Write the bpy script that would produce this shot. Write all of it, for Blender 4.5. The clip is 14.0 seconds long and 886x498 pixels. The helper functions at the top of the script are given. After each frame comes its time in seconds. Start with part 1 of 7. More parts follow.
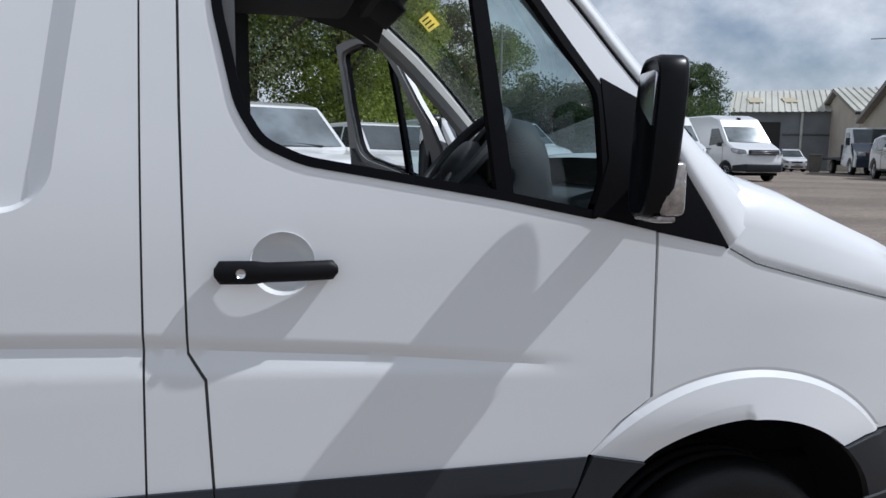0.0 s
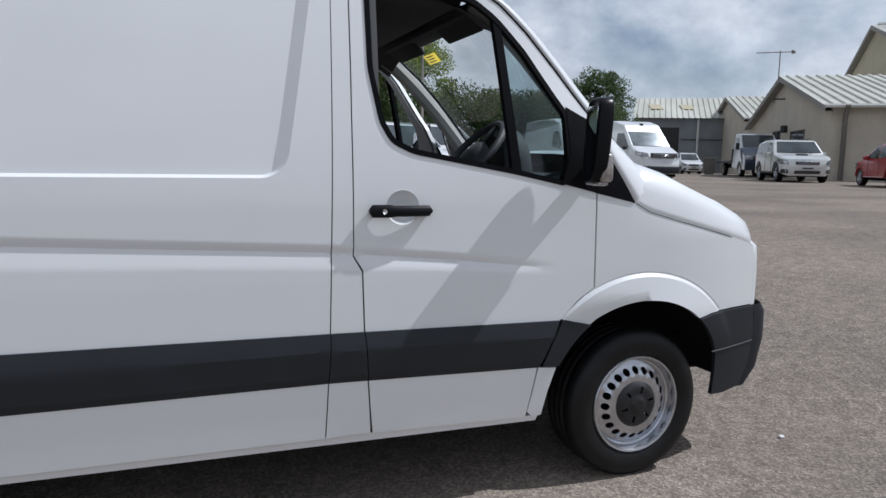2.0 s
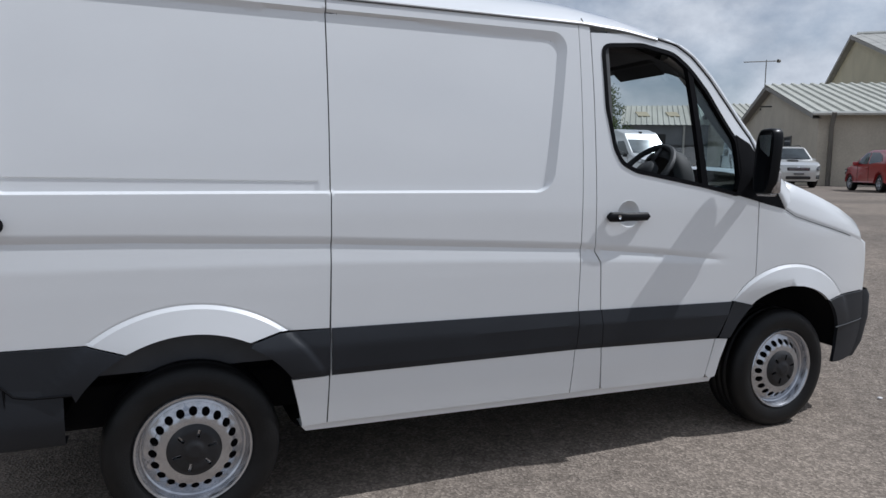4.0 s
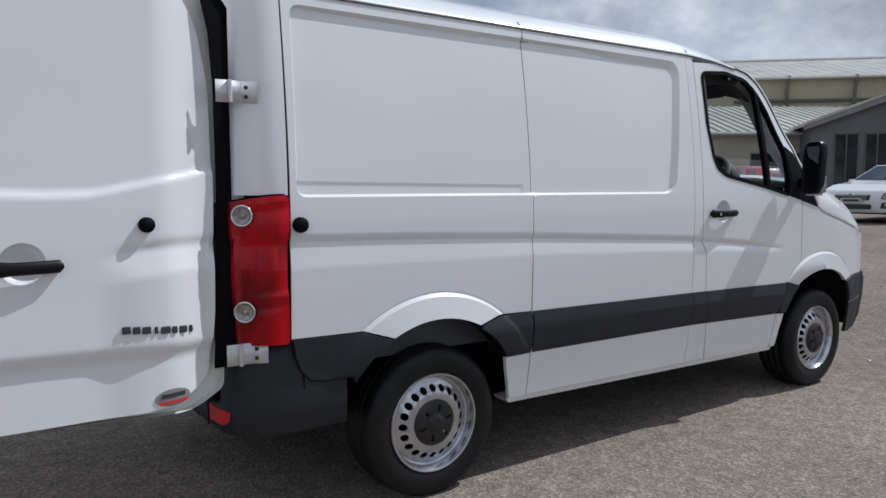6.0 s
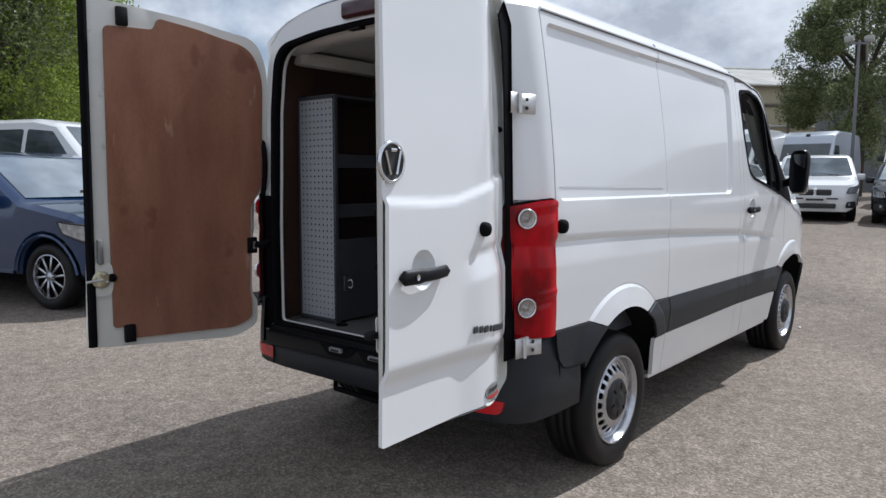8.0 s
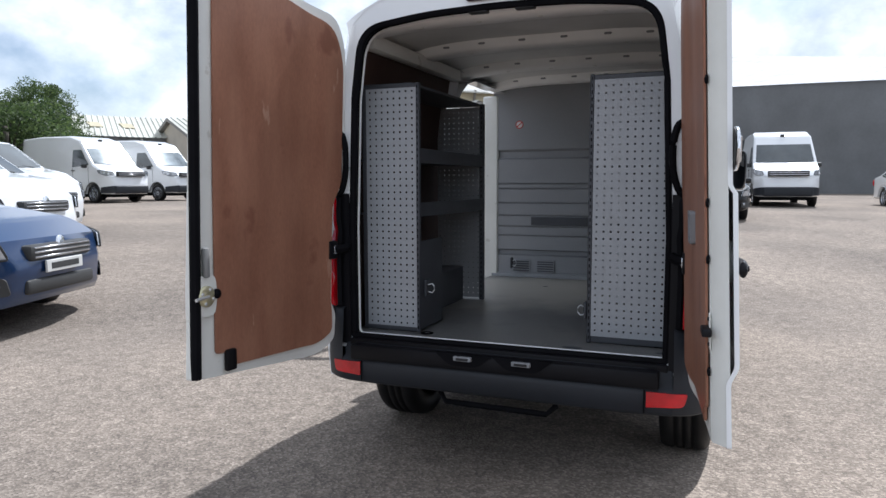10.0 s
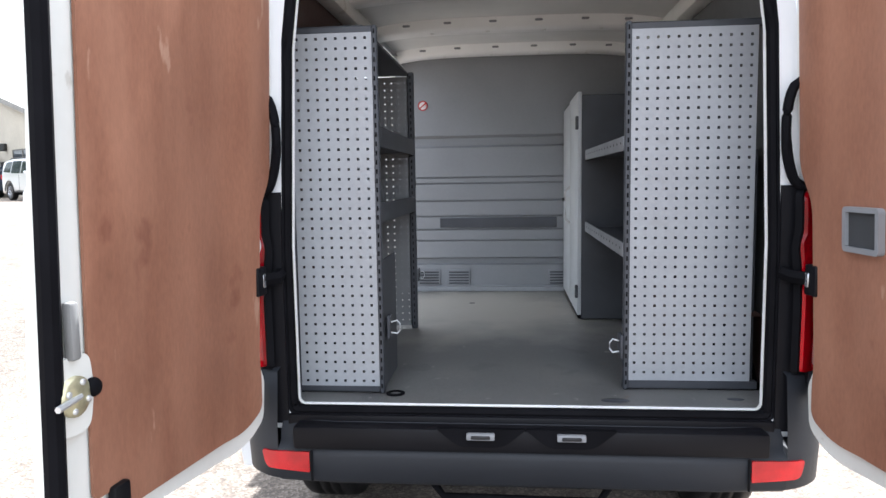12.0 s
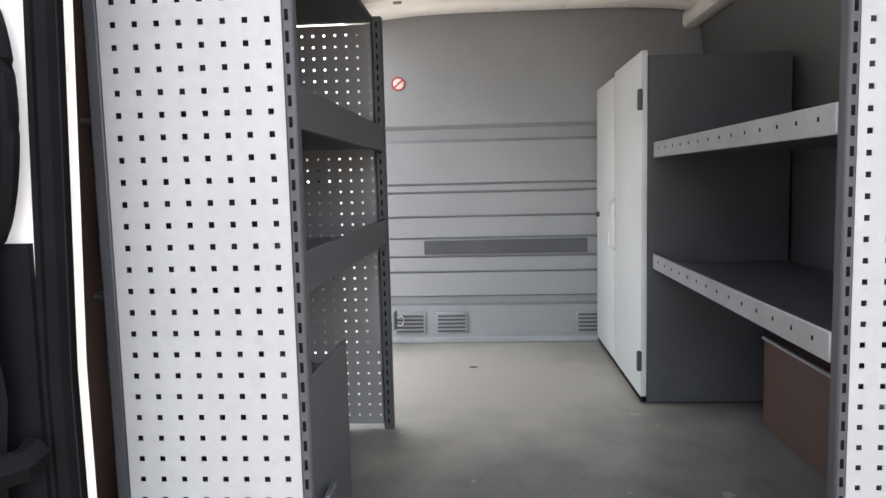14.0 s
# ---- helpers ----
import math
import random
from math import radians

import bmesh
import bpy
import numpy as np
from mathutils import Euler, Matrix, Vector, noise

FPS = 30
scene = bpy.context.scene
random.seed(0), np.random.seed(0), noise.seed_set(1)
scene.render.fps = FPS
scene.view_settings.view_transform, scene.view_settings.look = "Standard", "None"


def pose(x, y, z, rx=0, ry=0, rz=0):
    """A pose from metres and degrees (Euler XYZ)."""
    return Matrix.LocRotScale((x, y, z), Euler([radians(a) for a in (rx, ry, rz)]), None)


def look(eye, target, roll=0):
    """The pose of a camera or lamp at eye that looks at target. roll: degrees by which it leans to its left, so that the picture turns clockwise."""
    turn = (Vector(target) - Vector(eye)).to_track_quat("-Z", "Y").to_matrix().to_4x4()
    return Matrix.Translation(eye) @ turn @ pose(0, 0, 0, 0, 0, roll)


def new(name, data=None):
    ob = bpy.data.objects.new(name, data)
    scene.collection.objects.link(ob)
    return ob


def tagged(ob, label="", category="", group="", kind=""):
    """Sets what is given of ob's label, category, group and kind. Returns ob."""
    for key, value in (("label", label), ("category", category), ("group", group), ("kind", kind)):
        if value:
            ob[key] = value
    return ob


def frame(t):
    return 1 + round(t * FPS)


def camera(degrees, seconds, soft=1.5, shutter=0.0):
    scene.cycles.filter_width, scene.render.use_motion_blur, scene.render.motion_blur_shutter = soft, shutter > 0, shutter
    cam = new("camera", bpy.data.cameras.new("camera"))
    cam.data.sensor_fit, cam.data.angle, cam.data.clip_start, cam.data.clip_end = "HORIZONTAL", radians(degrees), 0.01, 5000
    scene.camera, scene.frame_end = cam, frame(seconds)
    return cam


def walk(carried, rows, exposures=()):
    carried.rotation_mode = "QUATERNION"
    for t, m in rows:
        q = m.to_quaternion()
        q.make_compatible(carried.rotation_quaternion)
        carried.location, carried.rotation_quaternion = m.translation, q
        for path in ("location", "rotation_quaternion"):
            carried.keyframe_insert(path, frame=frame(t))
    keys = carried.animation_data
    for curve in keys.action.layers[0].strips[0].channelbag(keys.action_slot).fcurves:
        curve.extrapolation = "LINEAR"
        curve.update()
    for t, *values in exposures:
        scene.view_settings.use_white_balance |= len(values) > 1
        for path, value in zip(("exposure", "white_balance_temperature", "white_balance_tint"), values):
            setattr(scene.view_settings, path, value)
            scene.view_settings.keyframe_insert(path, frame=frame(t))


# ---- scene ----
cam = camera(64.7, 14.0)
PATH = [
    (0, (3.049, -2.465, 1.497), (3.543, -0.544, 1.239), 0.6),
    (0.5, (2.853, -2.748, 1.468), (3.455, -0.858, 1.212), 1.0),
    (1, (2.696, -3.051, 1.456), (3.369, -1.185, 1.205), 0.9),
    (1.5, (2.509, -3.329, 1.458), (3.222, -1.477, 1.208), 0.9),
    (2, (2.245, -3.547, 1.453), (2.97, -1.7, 1.204), 0.9),
    (2.5, (1.975, -3.757, 1.441), (2.71, -1.914, 1.194), 0.8),
    (3, (1.646, -3.862, 1.447), (2.387, -2.021, 1.202), 0.6),
    (3.5, (1.256, -3.873, 1.46), (2.0, -2.032, 1.218), 0.5),
    (4, (0.848, -3.858, 1.494), (1.623, -2.029, 1.264), 0.6),
    (4.2, (0.682, -3.86, 1.487), (1.489, -2.043, 1.265), 0.6),
    (6.3, (-0.977, -3.455, 1.414), (0.273, -1.902, 1.255), -0.4),
    (6.5, (-1.163, -3.354, 1.452), (0.203, -1.903, 1.282), -0.2),
    (7, (-1.618, -3.111, 1.461), (-0.134, -1.782, 1.284), -0.1),
    (7.5, (-1.993, -2.833, 1.46), (-0.497, -1.518, 1.273), 0.1),
    (8, (-2.296, -2.517, 1.478), (-0.768, -1.243, 1.278), 0.2),
    (8.5, (-2.581, -2.178, 1.461), (-0.92, -1.079, 1.278), 0.3),
    (8.7, (-2.66, -2.052, 1.452), (-0.987, -0.972, 1.272), 0.5),
    (9.75, (-2.98, -1.215, 1.432), (-1.16, -0.386, 1.247), 0.0),
    (10.8, (-2.854, -0.45, 1.408), (-0.921, 0.024, 1.213), -0.5),
    (11, (-2.745, -0.344, 1.4), (-0.793, 0.045, 1.202), -0.6),
    (11.5, (-2.431, -0.149, 1.414), (-0.456, 0.089, 1.212), -0.7),
    (12, (-2.089, 0.021, 1.412), (-0.107, 0.209, 1.215), -0.9),
    (12.5, (-1.738, 0.08, 1.41), (0.245, 0.251, 1.215), -1.0),
    (13, (-1.397, 0.102, 1.422), (0.587, 0.263, 1.228), -1.2),
    (13.5, (-1.085, 0.163, 1.468), (0.9, 0.301, 1.264), -1.4),
    (14, (-0.73, 0.183, 1.446), (1.256, 0.309, 1.25), -1.4),
]
walk(cam, [(t, look(eye, target, roll)) for t, eye, target, roll in PATH],
     [(0, -0.49, 5700, 10), (2.5, -0.48, 5700, 10), (4.0, -0.63, 5700, 10), (6.5, -0.61, 5700, 10), (7.5, -0.36, 5750, 10), (8.5, -0.10, 5780, 10), (9.6, 0.25, 5750, 10), (10.8, 0.74, 5680, 10), (11.5, 1.38, 5760, 10), (12.0, 1.80, 5830, 10), (13.0, 2.36, 6260, 10), (14.0, 2.62, 6360, 10)])

# ---------------------------------------------------------------- light
SUN_WAY = Vector((0.80, -0.162, 1.0)).normalized()
elev = math.asin(SUN_WAY.z)
turn_z = math.atan2(SUN_WAY.x, SUN_WAY.y)
world = bpy.data.worlds.new("sky")
scene.world = world
world.use_nodes = True
wn, wl = world.node_tree.nodes, world.node_tree.links
wn.clear()
sky = wn.new("ShaderNodeTexSky")
sky.sky_type, sky.sun_disc, sky.sun_elevation, sky.sun_rotation = "NISHITA", False, elev, turn_z
coord = wn.new("ShaderNodeTexCoord")
squash = wn.new("ShaderNodeMapping")
squash.inputs["Scale"].default_value = (1.0, 1.0, 1.45)
clouds = wn.new("ShaderNodeTexNoise")
clouds.inputs["Scale"].default_value, clouds.inputs["Detail"].default_value = 2.6, 10
clouds.inputs["Roughness"].default_value = 0.54
cover = wn.new("ShaderNodeValToRGB")
cover.color_ramp.elements[0].position, cover.color_ramp.elements[1].position = 0.33, 0.50
puffs = wn.new("ShaderNodeTexNoise")
puffs.inputs["Scale"].default_value, puffs.inputs["Detail"].default_value = 4.6, 8
puffs.inputs["Roughness"].default_value = 0.60
shade = wn.new("ShaderNodeValToRGB")
shade.color_ramp.elements[0].position, shade.color_ramp.elements[0].color = 0.35, (6.6, 6.9, 7.4, 1)
shade.color_ramp.elements[1].position, shade.color_ramp.elements[1].color = 0.63, (13.8, 13.8, 13.7, 1)
shade.color_ramp.elements.new(0.48).color = (9.8, 10.0, 10.3, 1)
blend = wn.new("ShaderNodeMixRGB")
back = wn.new("ShaderNodeBackground")
back.inputs["Strength"].default_value = 0.080
outw = wn.new("ShaderNodeOutputWorld")
wl.new(coord.outputs["Generated"], squash.inputs["Vector"])
wl.new(squash.outputs["Vector"], clouds.inputs["Vector"])
wl.new(squash.outputs["Vector"], puffs.inputs["Vector"])
wl.new(clouds.outputs["Fac"], cover.inputs["Fac"])
wl.new(puffs.outputs["Fac"], shade.inputs["Fac"])
wl.new(cover.outputs["Color"], blend.inputs["Fac"])
wl.new(sky.outputs["Color"], blend.inputs["Color1"])
wl.new(shade.outputs["Color"], blend.inputs["Color2"])
wl.new(blend.outputs["Color"], back.inputs["Color"])
wl.new(back.outputs["Background"], outw.inputs["Surface"])
sun = new("sun", bpy.data.lights.new("sun", "SUN"))
sun.data.energy, sun.data.angle, sun.data.color = 4.9, radians(0.6), (1.0, 0.95, 0.88)
sun.matrix_basis = look(SUN_WAY * 30, (0, 0, 0))

# ---------------------------------------------------------------- materials
def material(name, color, rough=0.5, metal=0.0, vary=0.08, scale=6.0, grain=0.0, grain_scale=200.0,
             bump=0.0, bump_scale=120.0, coat=0.0, second=None, stretch=(1, 1, 1), specular=0.5, rough_vary=0.0):
    """A painted, plastic or plain surface: colour varied at two scales, with fine relief."""
    m = bpy.data.materials.new(name)
    m.use_nodes = True
    n, l = m.node_tree.nodes, m.node_tree.links
    b = n["Principled BSDF"]
    b.inputs["Roughness"].default_value, b.inputs["Metallic"].default_value = rough, metal
    b.inputs["Coat Weight"].default_value, b.inputs["Coat Roughness"].default_value = coat, 0.06
    b.inputs["Specular IOR Level"].default_value = specular
    tc = n.new("ShaderNodeTexCoord")
    mp = n.new("ShaderNodeMapping")
    mp.inputs["Scale"].default_value = stretch
    l.new(tc.outputs["Object"], mp.inputs["Vector"])
    big = n.new("ShaderNodeTexNoise")
    big.inputs["Scale"].default_value, big.inputs["Detail"].default_value = scale, 6
    l.new(mp.outputs["Vector"], big.inputs["Vector"])
    ramp = n.new("ShaderNodeValToRGB")
    low = second or [c * (1 - vary) for c in color]
    high = color if second else [min(1, c * (1 + vary)) for c in color]
    ramp.color_ramp.elements[0].position, ramp.color_ramp.elements[0].color = 0.32, (*low, 1)
    ramp.color_ramp.elements[1].position, ramp.color_ramp.elements[1].color = 0.68, (*high, 1)
    l.new(big.outputs["Fac"], ramp.inputs["Fac"])
    last = ramp.outputs["Color"]
    if grain:
        fine = n.new("ShaderNodeTexNoise")
        fine.inputs["Scale"].default_value, fine.inputs["Detail"].default_value = grain_scale, 3
        l.new(mp.outputs["Vector"], fine.inputs["Vector"])
        mul = n.new("ShaderNodeMixRGB")
        mul.blend_type = "OVERLAY"
        mul.inputs["Fac"].default_value = grain
        l.new(last, mul.inputs["Color1"])
        l.new(fine.outputs["Fac"], mul.inputs["Color2"])
        last = mul.outputs["Color"]
    l.new(last, b.inputs["Base Color"])
    if rough_vary:
        rr = n.new("ShaderNodeMapRange")
        rr.inputs["To Min"].default_value, rr.inputs["To Max"].default_value = rough - rough_vary, rough + rough_vary
        l.new(big.outputs["Fac"], rr.inputs["Value"])
        l.new(rr.outputs["Result"], b.inputs["Roughness"])
    if bump:
        tex = n.new("ShaderNodeTexNoise")
        tex.inputs["Scale"].default_value, tex.inputs["Detail"].default_value = bump_scale, 4
        l.new(mp.outputs["Vector"], tex.inputs["Vector"])
        bp = n.new("ShaderNodeBump")
        bp.inputs["Strength"].default_value, bp.inputs["Distance"].default_value = bump, 0.004
        l.new(tex.outputs["Fac"], bp.inputs["Height"])
        l.new(bp.outputs["Normal"], b.inputs["Normal"])
    return m


def glass(name, tint, rough=0.0, clear=0.85):
    """Thin window glass: clear with a tint, with a sharp reflection."""
    m = bpy.data.materials.new(name)
    m.use_nodes = True
    n, l = m.node_tree.nodes, m.node_tree.links
    n.clear()
    see = n.new("ShaderNodeBsdfTransparent")
    see.inputs["Color"].default_value = (*[c * clear for c in tint], 1)
    shine = n.new("ShaderNodeBsdfGlossy")
    shine.inputs["Roughness"].default_value = rough + 0.02
    face = n.new("ShaderNodeLayerWeight")
    fres = n.new("ShaderNodeMath")
    fres.operation = "POWER"
    fres.inputs[1].default_value = 4.0
    l.new(face.outputs["Facing"], fres.inputs[0])
    gloss = n.new("ShaderNodeMapRange")
    gloss.inputs["To Min"].default_value, gloss.inputs["To Max"].default_value = 0.045, 0.8
    l.new(fres.outputs[0], gloss.inputs["Value"])
    mix = n.new("ShaderNodeMixShader")
    out = n.new("ShaderNodeOutputMaterial")
    l.new(gloss.outputs["Result"], mix.inputs["Fac"])
    l.new(see.outputs["BSDF"], mix.inputs[1])
    l.new(shine.outputs["BSDF"], mix.inputs[2])
    l.new(mix.outputs["Shader"], out.inputs["Surface"])
    return m


def thin_film(name, color):
    """A printed film on glass, which lets part of the daylight through."""
    m = material(name, color, 0.5, vary=0.04, scale=30)
    n, l = m.node_tree.nodes, m.node_tree.links
    tr = n.new("ShaderNodeBsdfTranslucent")
    tr.inputs["Color"].default_value = (*color, 1)
    mix = n.new("ShaderNodeMixShader")
    mix.inputs["Fac"].default_value = 0.6
    l.new(n["Principled BSDF"].outputs["BSDF"], mix.inputs[1])
    l.new(tr.outputs["BSDF"], mix.inputs[2])
    l.new(mix.outputs["Shader"], n["Material Output"].inputs["Surface"])
    return m


M = {
    "paint": material("white_paint", (0.78, 0.79, 0.80), 0.34, vary=0.015, scale=1.3, coat=0.9, grain=0.02, grain_scale=40),
    "inner_paint": material("inner_white_paint", (0.72, 0.72, 0.68), 0.5, vary=0.06, scale=3, grain=0.08, grain_scale=30),
    "black": material("black_plastic", (0.005, 0.005, 0.007), 0.5, specular=0.20, vary=0.15, scale=5, grain=0.2, grain_scale=400, bump=0.05, bump_scale=900),
    "gloss_black": material("gloss_black_plastic", (0.004, 0.0045, 0.006), 0.30, vary=0.1, scale=4, specular=0.16),
    "clad": material("grey_black_cladding", (0.0175, 0.020, 0.0255), 0.52, specular=0.35, vary=0.12, scale=3, grain=0.15, grain_scale=300, bump=0.15, bump_scale=600),
    "seam": material("seam_grey", (0.085, 0.086, 0.090), 0.7, vary=0.1, scale=8),
    "rubber": material("rubber", (0.006, 0.006, 0.0075), 0.65, specular=0.05, vary=0.2, scale=8, bump=0.1),
    "tyre": material("tyre_rubber", (0.0065, 0.0065, 0.007), 0.5, specular=0.3, vary=0.3, scale=9, grain=0.2, grain_scale=90, bump=0.3, bump_scale=160),
    "dark": material("dark_void", (0.007, 0.007, 0.008), 0.9, specular=0.1, vary=0.1),
    "steel": material("painted_steel_rim", (0.52, 0.53, 0.56), 0.24, metal=0.92, vary=0.12, scale=12, grain=0.2, grain_scale=80, bump=0.05),
    "cap": material("hub_cap_plastic", (0.010, 0.010, 0.012), 0.5, vary=0.2, scale=20),
    "zinc": material("hinge_metal", (0.62, 0.62, 0.62), 0.4, metal=0.5, vary=0.1, scale=30),
    "chrome": material("chrome", (0.75, 0.76, 0.78), 0.12, metal=1.0, vary=0.03),
    "brass": material("yellow_zinc_latch", (0.62, 0.58, 0.38), 0.4, metal=0.7, vary=0.2, scale=40),
    "red_lens": material("red_lens", (0.37, 0.0008, 0.006), 0.12, vary=0.55, scale=9, coat=0.18, specular=0.18, stretch=(1, 1, 0.45)),
    "red_dark": material("dark_red_lens", (0.040, 0.005, 0.012), 0.25, vary=0.2, scale=9, coat=0.3),
    "reflector": material("red_reflector", (0.50, 0.0015, 0.006), 0.2, vary=0.25, scale=14, coat=0.4, bump=0.4, bump_scale=300),
    "clear_lens": material("clear_lens", (0.34, 0.31, 0.29), 0.15, metal=0.4, vary=0.3, scale=60, coat=0.8),
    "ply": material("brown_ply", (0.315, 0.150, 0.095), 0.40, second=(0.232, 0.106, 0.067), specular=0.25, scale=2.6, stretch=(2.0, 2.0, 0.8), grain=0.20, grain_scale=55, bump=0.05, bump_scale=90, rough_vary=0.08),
    # Copy of the brown ply, darkened for the shade inside the load space.
    "ply_shaded": material("shaded_brown_ply", (0.075, 0.038, 0.028), 0.6, second=(0.055, 0.028, 0.021), scale=2.0, stretch=(2, 2, 0.6), grain=0.3, grain_scale=45),
    "floor": material("grey_vinyl_floor", (0.168, 0.166, 0.160), 0.40, second=(0.118, 0.119, 0.120), scale=3.0, grain=0.35, grain_scale=140, bump=0.2, bump_scale=260, rough_vary=0.1),
    "roof_white": material("white_roof_paint", (0.88, 0.88, 0.86), 0.45, vary=0.05, scale=3, grain=0.06, grain_scale=30),
    "roof_grey_felt": material("pale_roof_skin", (0.70, 0.70, 0.68), 0.6, vary=0.08, scale=3),
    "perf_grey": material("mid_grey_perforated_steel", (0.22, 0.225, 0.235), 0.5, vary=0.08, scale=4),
    "wall_grey": material("grey_wall_lining", (0.115, 0.118, 0.117), 0.55, vary=0.08, scale=2.2, grain=0.1, grain_scale=40),
    "bulk": material("grey_bulkhead", (0.245, 0.252, 0.266), 0.55, vary=0.06, scale=2.5, grain=0.05, grain_scale=60),
    "rack": material("dark_grey_rack", (0.054, 0.058, 0.068), 0.5, vary=0.12, scale=6, grain=0.1),
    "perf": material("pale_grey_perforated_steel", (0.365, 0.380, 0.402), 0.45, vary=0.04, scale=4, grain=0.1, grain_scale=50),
    "lip": material("pale_shelf_lip", (0.28, 0.29, 0.305), 0.5, vary=0.12, scale=7, grain=0.15, grain_scale=60),
    "locker": material("pale_locker_steel", (0.60, 0.62, 0.64), 0.45, vary=0.04, scale=4),
    "trim": material("grey_cab_trim", (0.23, 0.23, 0.225), 0.7, vary=0.06, scale=8, bump=0.1),
    "trim_pale": material("pale_pillar_trim", (0.40, 0.40, 0.385), 0.7, vary=0.06, scale=8),
    "trim_dark": material("grey_dash_top", (0.036, 0.040, 0.042), 0.7, vary=0.1, scale=8, bump=0.1),
    "dash": material("dark_dash", (0.045, 0.048, 0.052), 0.6, vary=0.1, scale=8, bump=0.2, bump_scale=300),
    "liner": material("dark_headliner", (0.040, 0.040, 0.043), 0.9, vary=0.1, bump=0.1),
    "seat": material("dark_seat_cloth", (0.05, 0.052, 0.058), 0.9, vary=0.2, scale=20, bump=0.3, bump_scale=300),
    "yellow": thin_film("yellow_sticker", (0.85, 0.66, 0.10)),
    "white": material("white_sticker", (0.75, 0.73, 0.72), 0.5, vary=0.03),
    "red": material("red_print", (0.50, 0.03, 0.03), 0.5, vary=0.05),
    "ink": material("dark_print", (0.03, 0.03, 0.03), 0.6, vary=0.05),
    "glass": glass("window_glass", (0.93, 0.97, 0.97)),
    "tint": glass("tinted_glass", (0.66, 0.80, 0.82)),
}


def asphalt():
    """Worn, sun-bleached tarmac with pale chippings, darker patches and fine relief."""
    m = bpy.data.materials.new("worn_tarmac")
    m.use_nodes = True
    n, l = m.node_tree.nodes, m.node_tree.links
    b = n["Principled BSDF"]
    b.inputs["Roughness"].default_value = 0.95
    b.inputs["Specular IOR Level"].default_value = 0.10
    tc = n.new("ShaderNodeTexCoord")
    stones = n.new("ShaderNodeTexVoronoi")
    stones.inputs["Scale"].default_value = 82
    tone = n.new("ShaderNodeValToRGB")
    e = tone.color_ramp.elements
    e[0].position, e[0].color = 0.04, (0.150, 0.129, 0.113, 1)
    e[1].position, e[1].color = 1.0, (0.41, 0.355, 0.305, 1)
    mid = e.new(0.55)
    mid.color = (0.243, 0.208, 0.178, 1)
    patch = n.new("ShaderNodeTexNoise")
    patch.inputs["Scale"].default_value, patch.inputs["Detail"].default_value = 0.35, 7
    ptone = n.new("ShaderNodeValToRGB")
    ptone.color_ramp.elements[0].position, ptone.color_ramp.elements[0].color = 0.33, (0.72, 0.72, 0.72, 1)
    ptone.color_ramp.elements[1].position, ptone.color_ramp.elements[1].color = 0.66, (1.08, 1.06, 1.03, 1)
    mid_noise = n.new("ShaderNodeTexNoise")
    mid_noise.inputs["Scale"].default_value, mid_noise.inputs["Detail"].default_value = 9, 6
    mtone = n.new("ShaderNodeValToRGB")
    mtone.color_ramp.elements[0].position, mtone.color_ramp.elements[0].color = 0.3, (0.78, 0.78, 0.78, 1)
    mtone.color_ramp.elements[1].position, mtone.color_ramp.elements[1].color = 0.7, (1.12, 1.12, 1.12, 1)
    m1, m2 = n.new("ShaderNodeMixRGB"), n.new("ShaderNodeMixRGB")
    for x in (m1, m2):
        x.blend_type = "MULTIPLY"
        x.inputs["Fac"].default_value = 1
    bump = n.new("ShaderNodeBump")
    bump.inputs["Strength"].default_value, bump.inputs["Distance"].default_value = 0.6, 0.006
    for t in (stones, patch, mid_noise):
        l.new(tc.outputs["Object"], t.inputs["Vector"])
    l.new(stones.outputs["Color"], tone.inputs["Fac"])
    l.new(patch.outputs["Fac"], ptone.inputs["Fac"])
    l.new(mid_noise.outputs["Fac"], mtone.inputs["Fac"])
    l.new(tone.outputs["Color"], m1.inputs["Color1"])
    l.new(ptone.outputs["Color"], m1.inputs["Color2"])
    l.new(m1.outputs["Color"], m2.inputs["Color1"])
    l.new(mtone.outputs["Color"], m2.inputs["Color2"])
    l.new(m2.outputs["Color"], b.inputs["Base Color"])
    l.new(stones.outputs["Distance"], bump.inputs["Height"])
    l.new(bump.outputs["Normal"], b.inputs["Normal"])
    return m


def scuffs(m, color, scale, edge, stretch=(1, 1, 1), amount=0.7, soft=0.05):
    """Adds pale or dark scuffs with a shape of their own to a material."""
    n, l = m.node_tree.nodes, m.node_tree.links
    b = n["Principled BSDF"]
    old = b.inputs["Base Color"].links[0].from_socket
    tc = n.new("ShaderNodeTexCoord")
    mp = n.new("ShaderNodeMapping")
    mp.inputs["Scale"].default_value = stretch
    tex = n.new("ShaderNodeTexNoise")
    tex.inputs["Scale"].default_value, tex.inputs["Detail"].default_value = scale, 5
    ramp = n.new("ShaderNodeValToRGB")
    ramp.color_ramp.elements[0].position, ramp.color_ramp.elements[1].position = edge, edge + soft
    ramp.color_ramp.elements[1].color = (amount, amount, amount, 1)
    mix = n.new("ShaderNodeMixRGB")
    mix.inputs["Color2"].default_value = (*color, 1)
    l.new(tc.outputs["Object"], mp.inputs["Vector"])
    l.new(mp.outputs["Vector"], tex.inputs["Vector"])
    l.new(tex.outputs["Fac"], ramp.inputs["Fac"])
    l.new(ramp.outputs["Color"], mix.inputs["Fac"])
    l.new(old, mix.inputs["Color1"])
    l.new(mix.outputs["Color"], b.inputs["Base Color"])


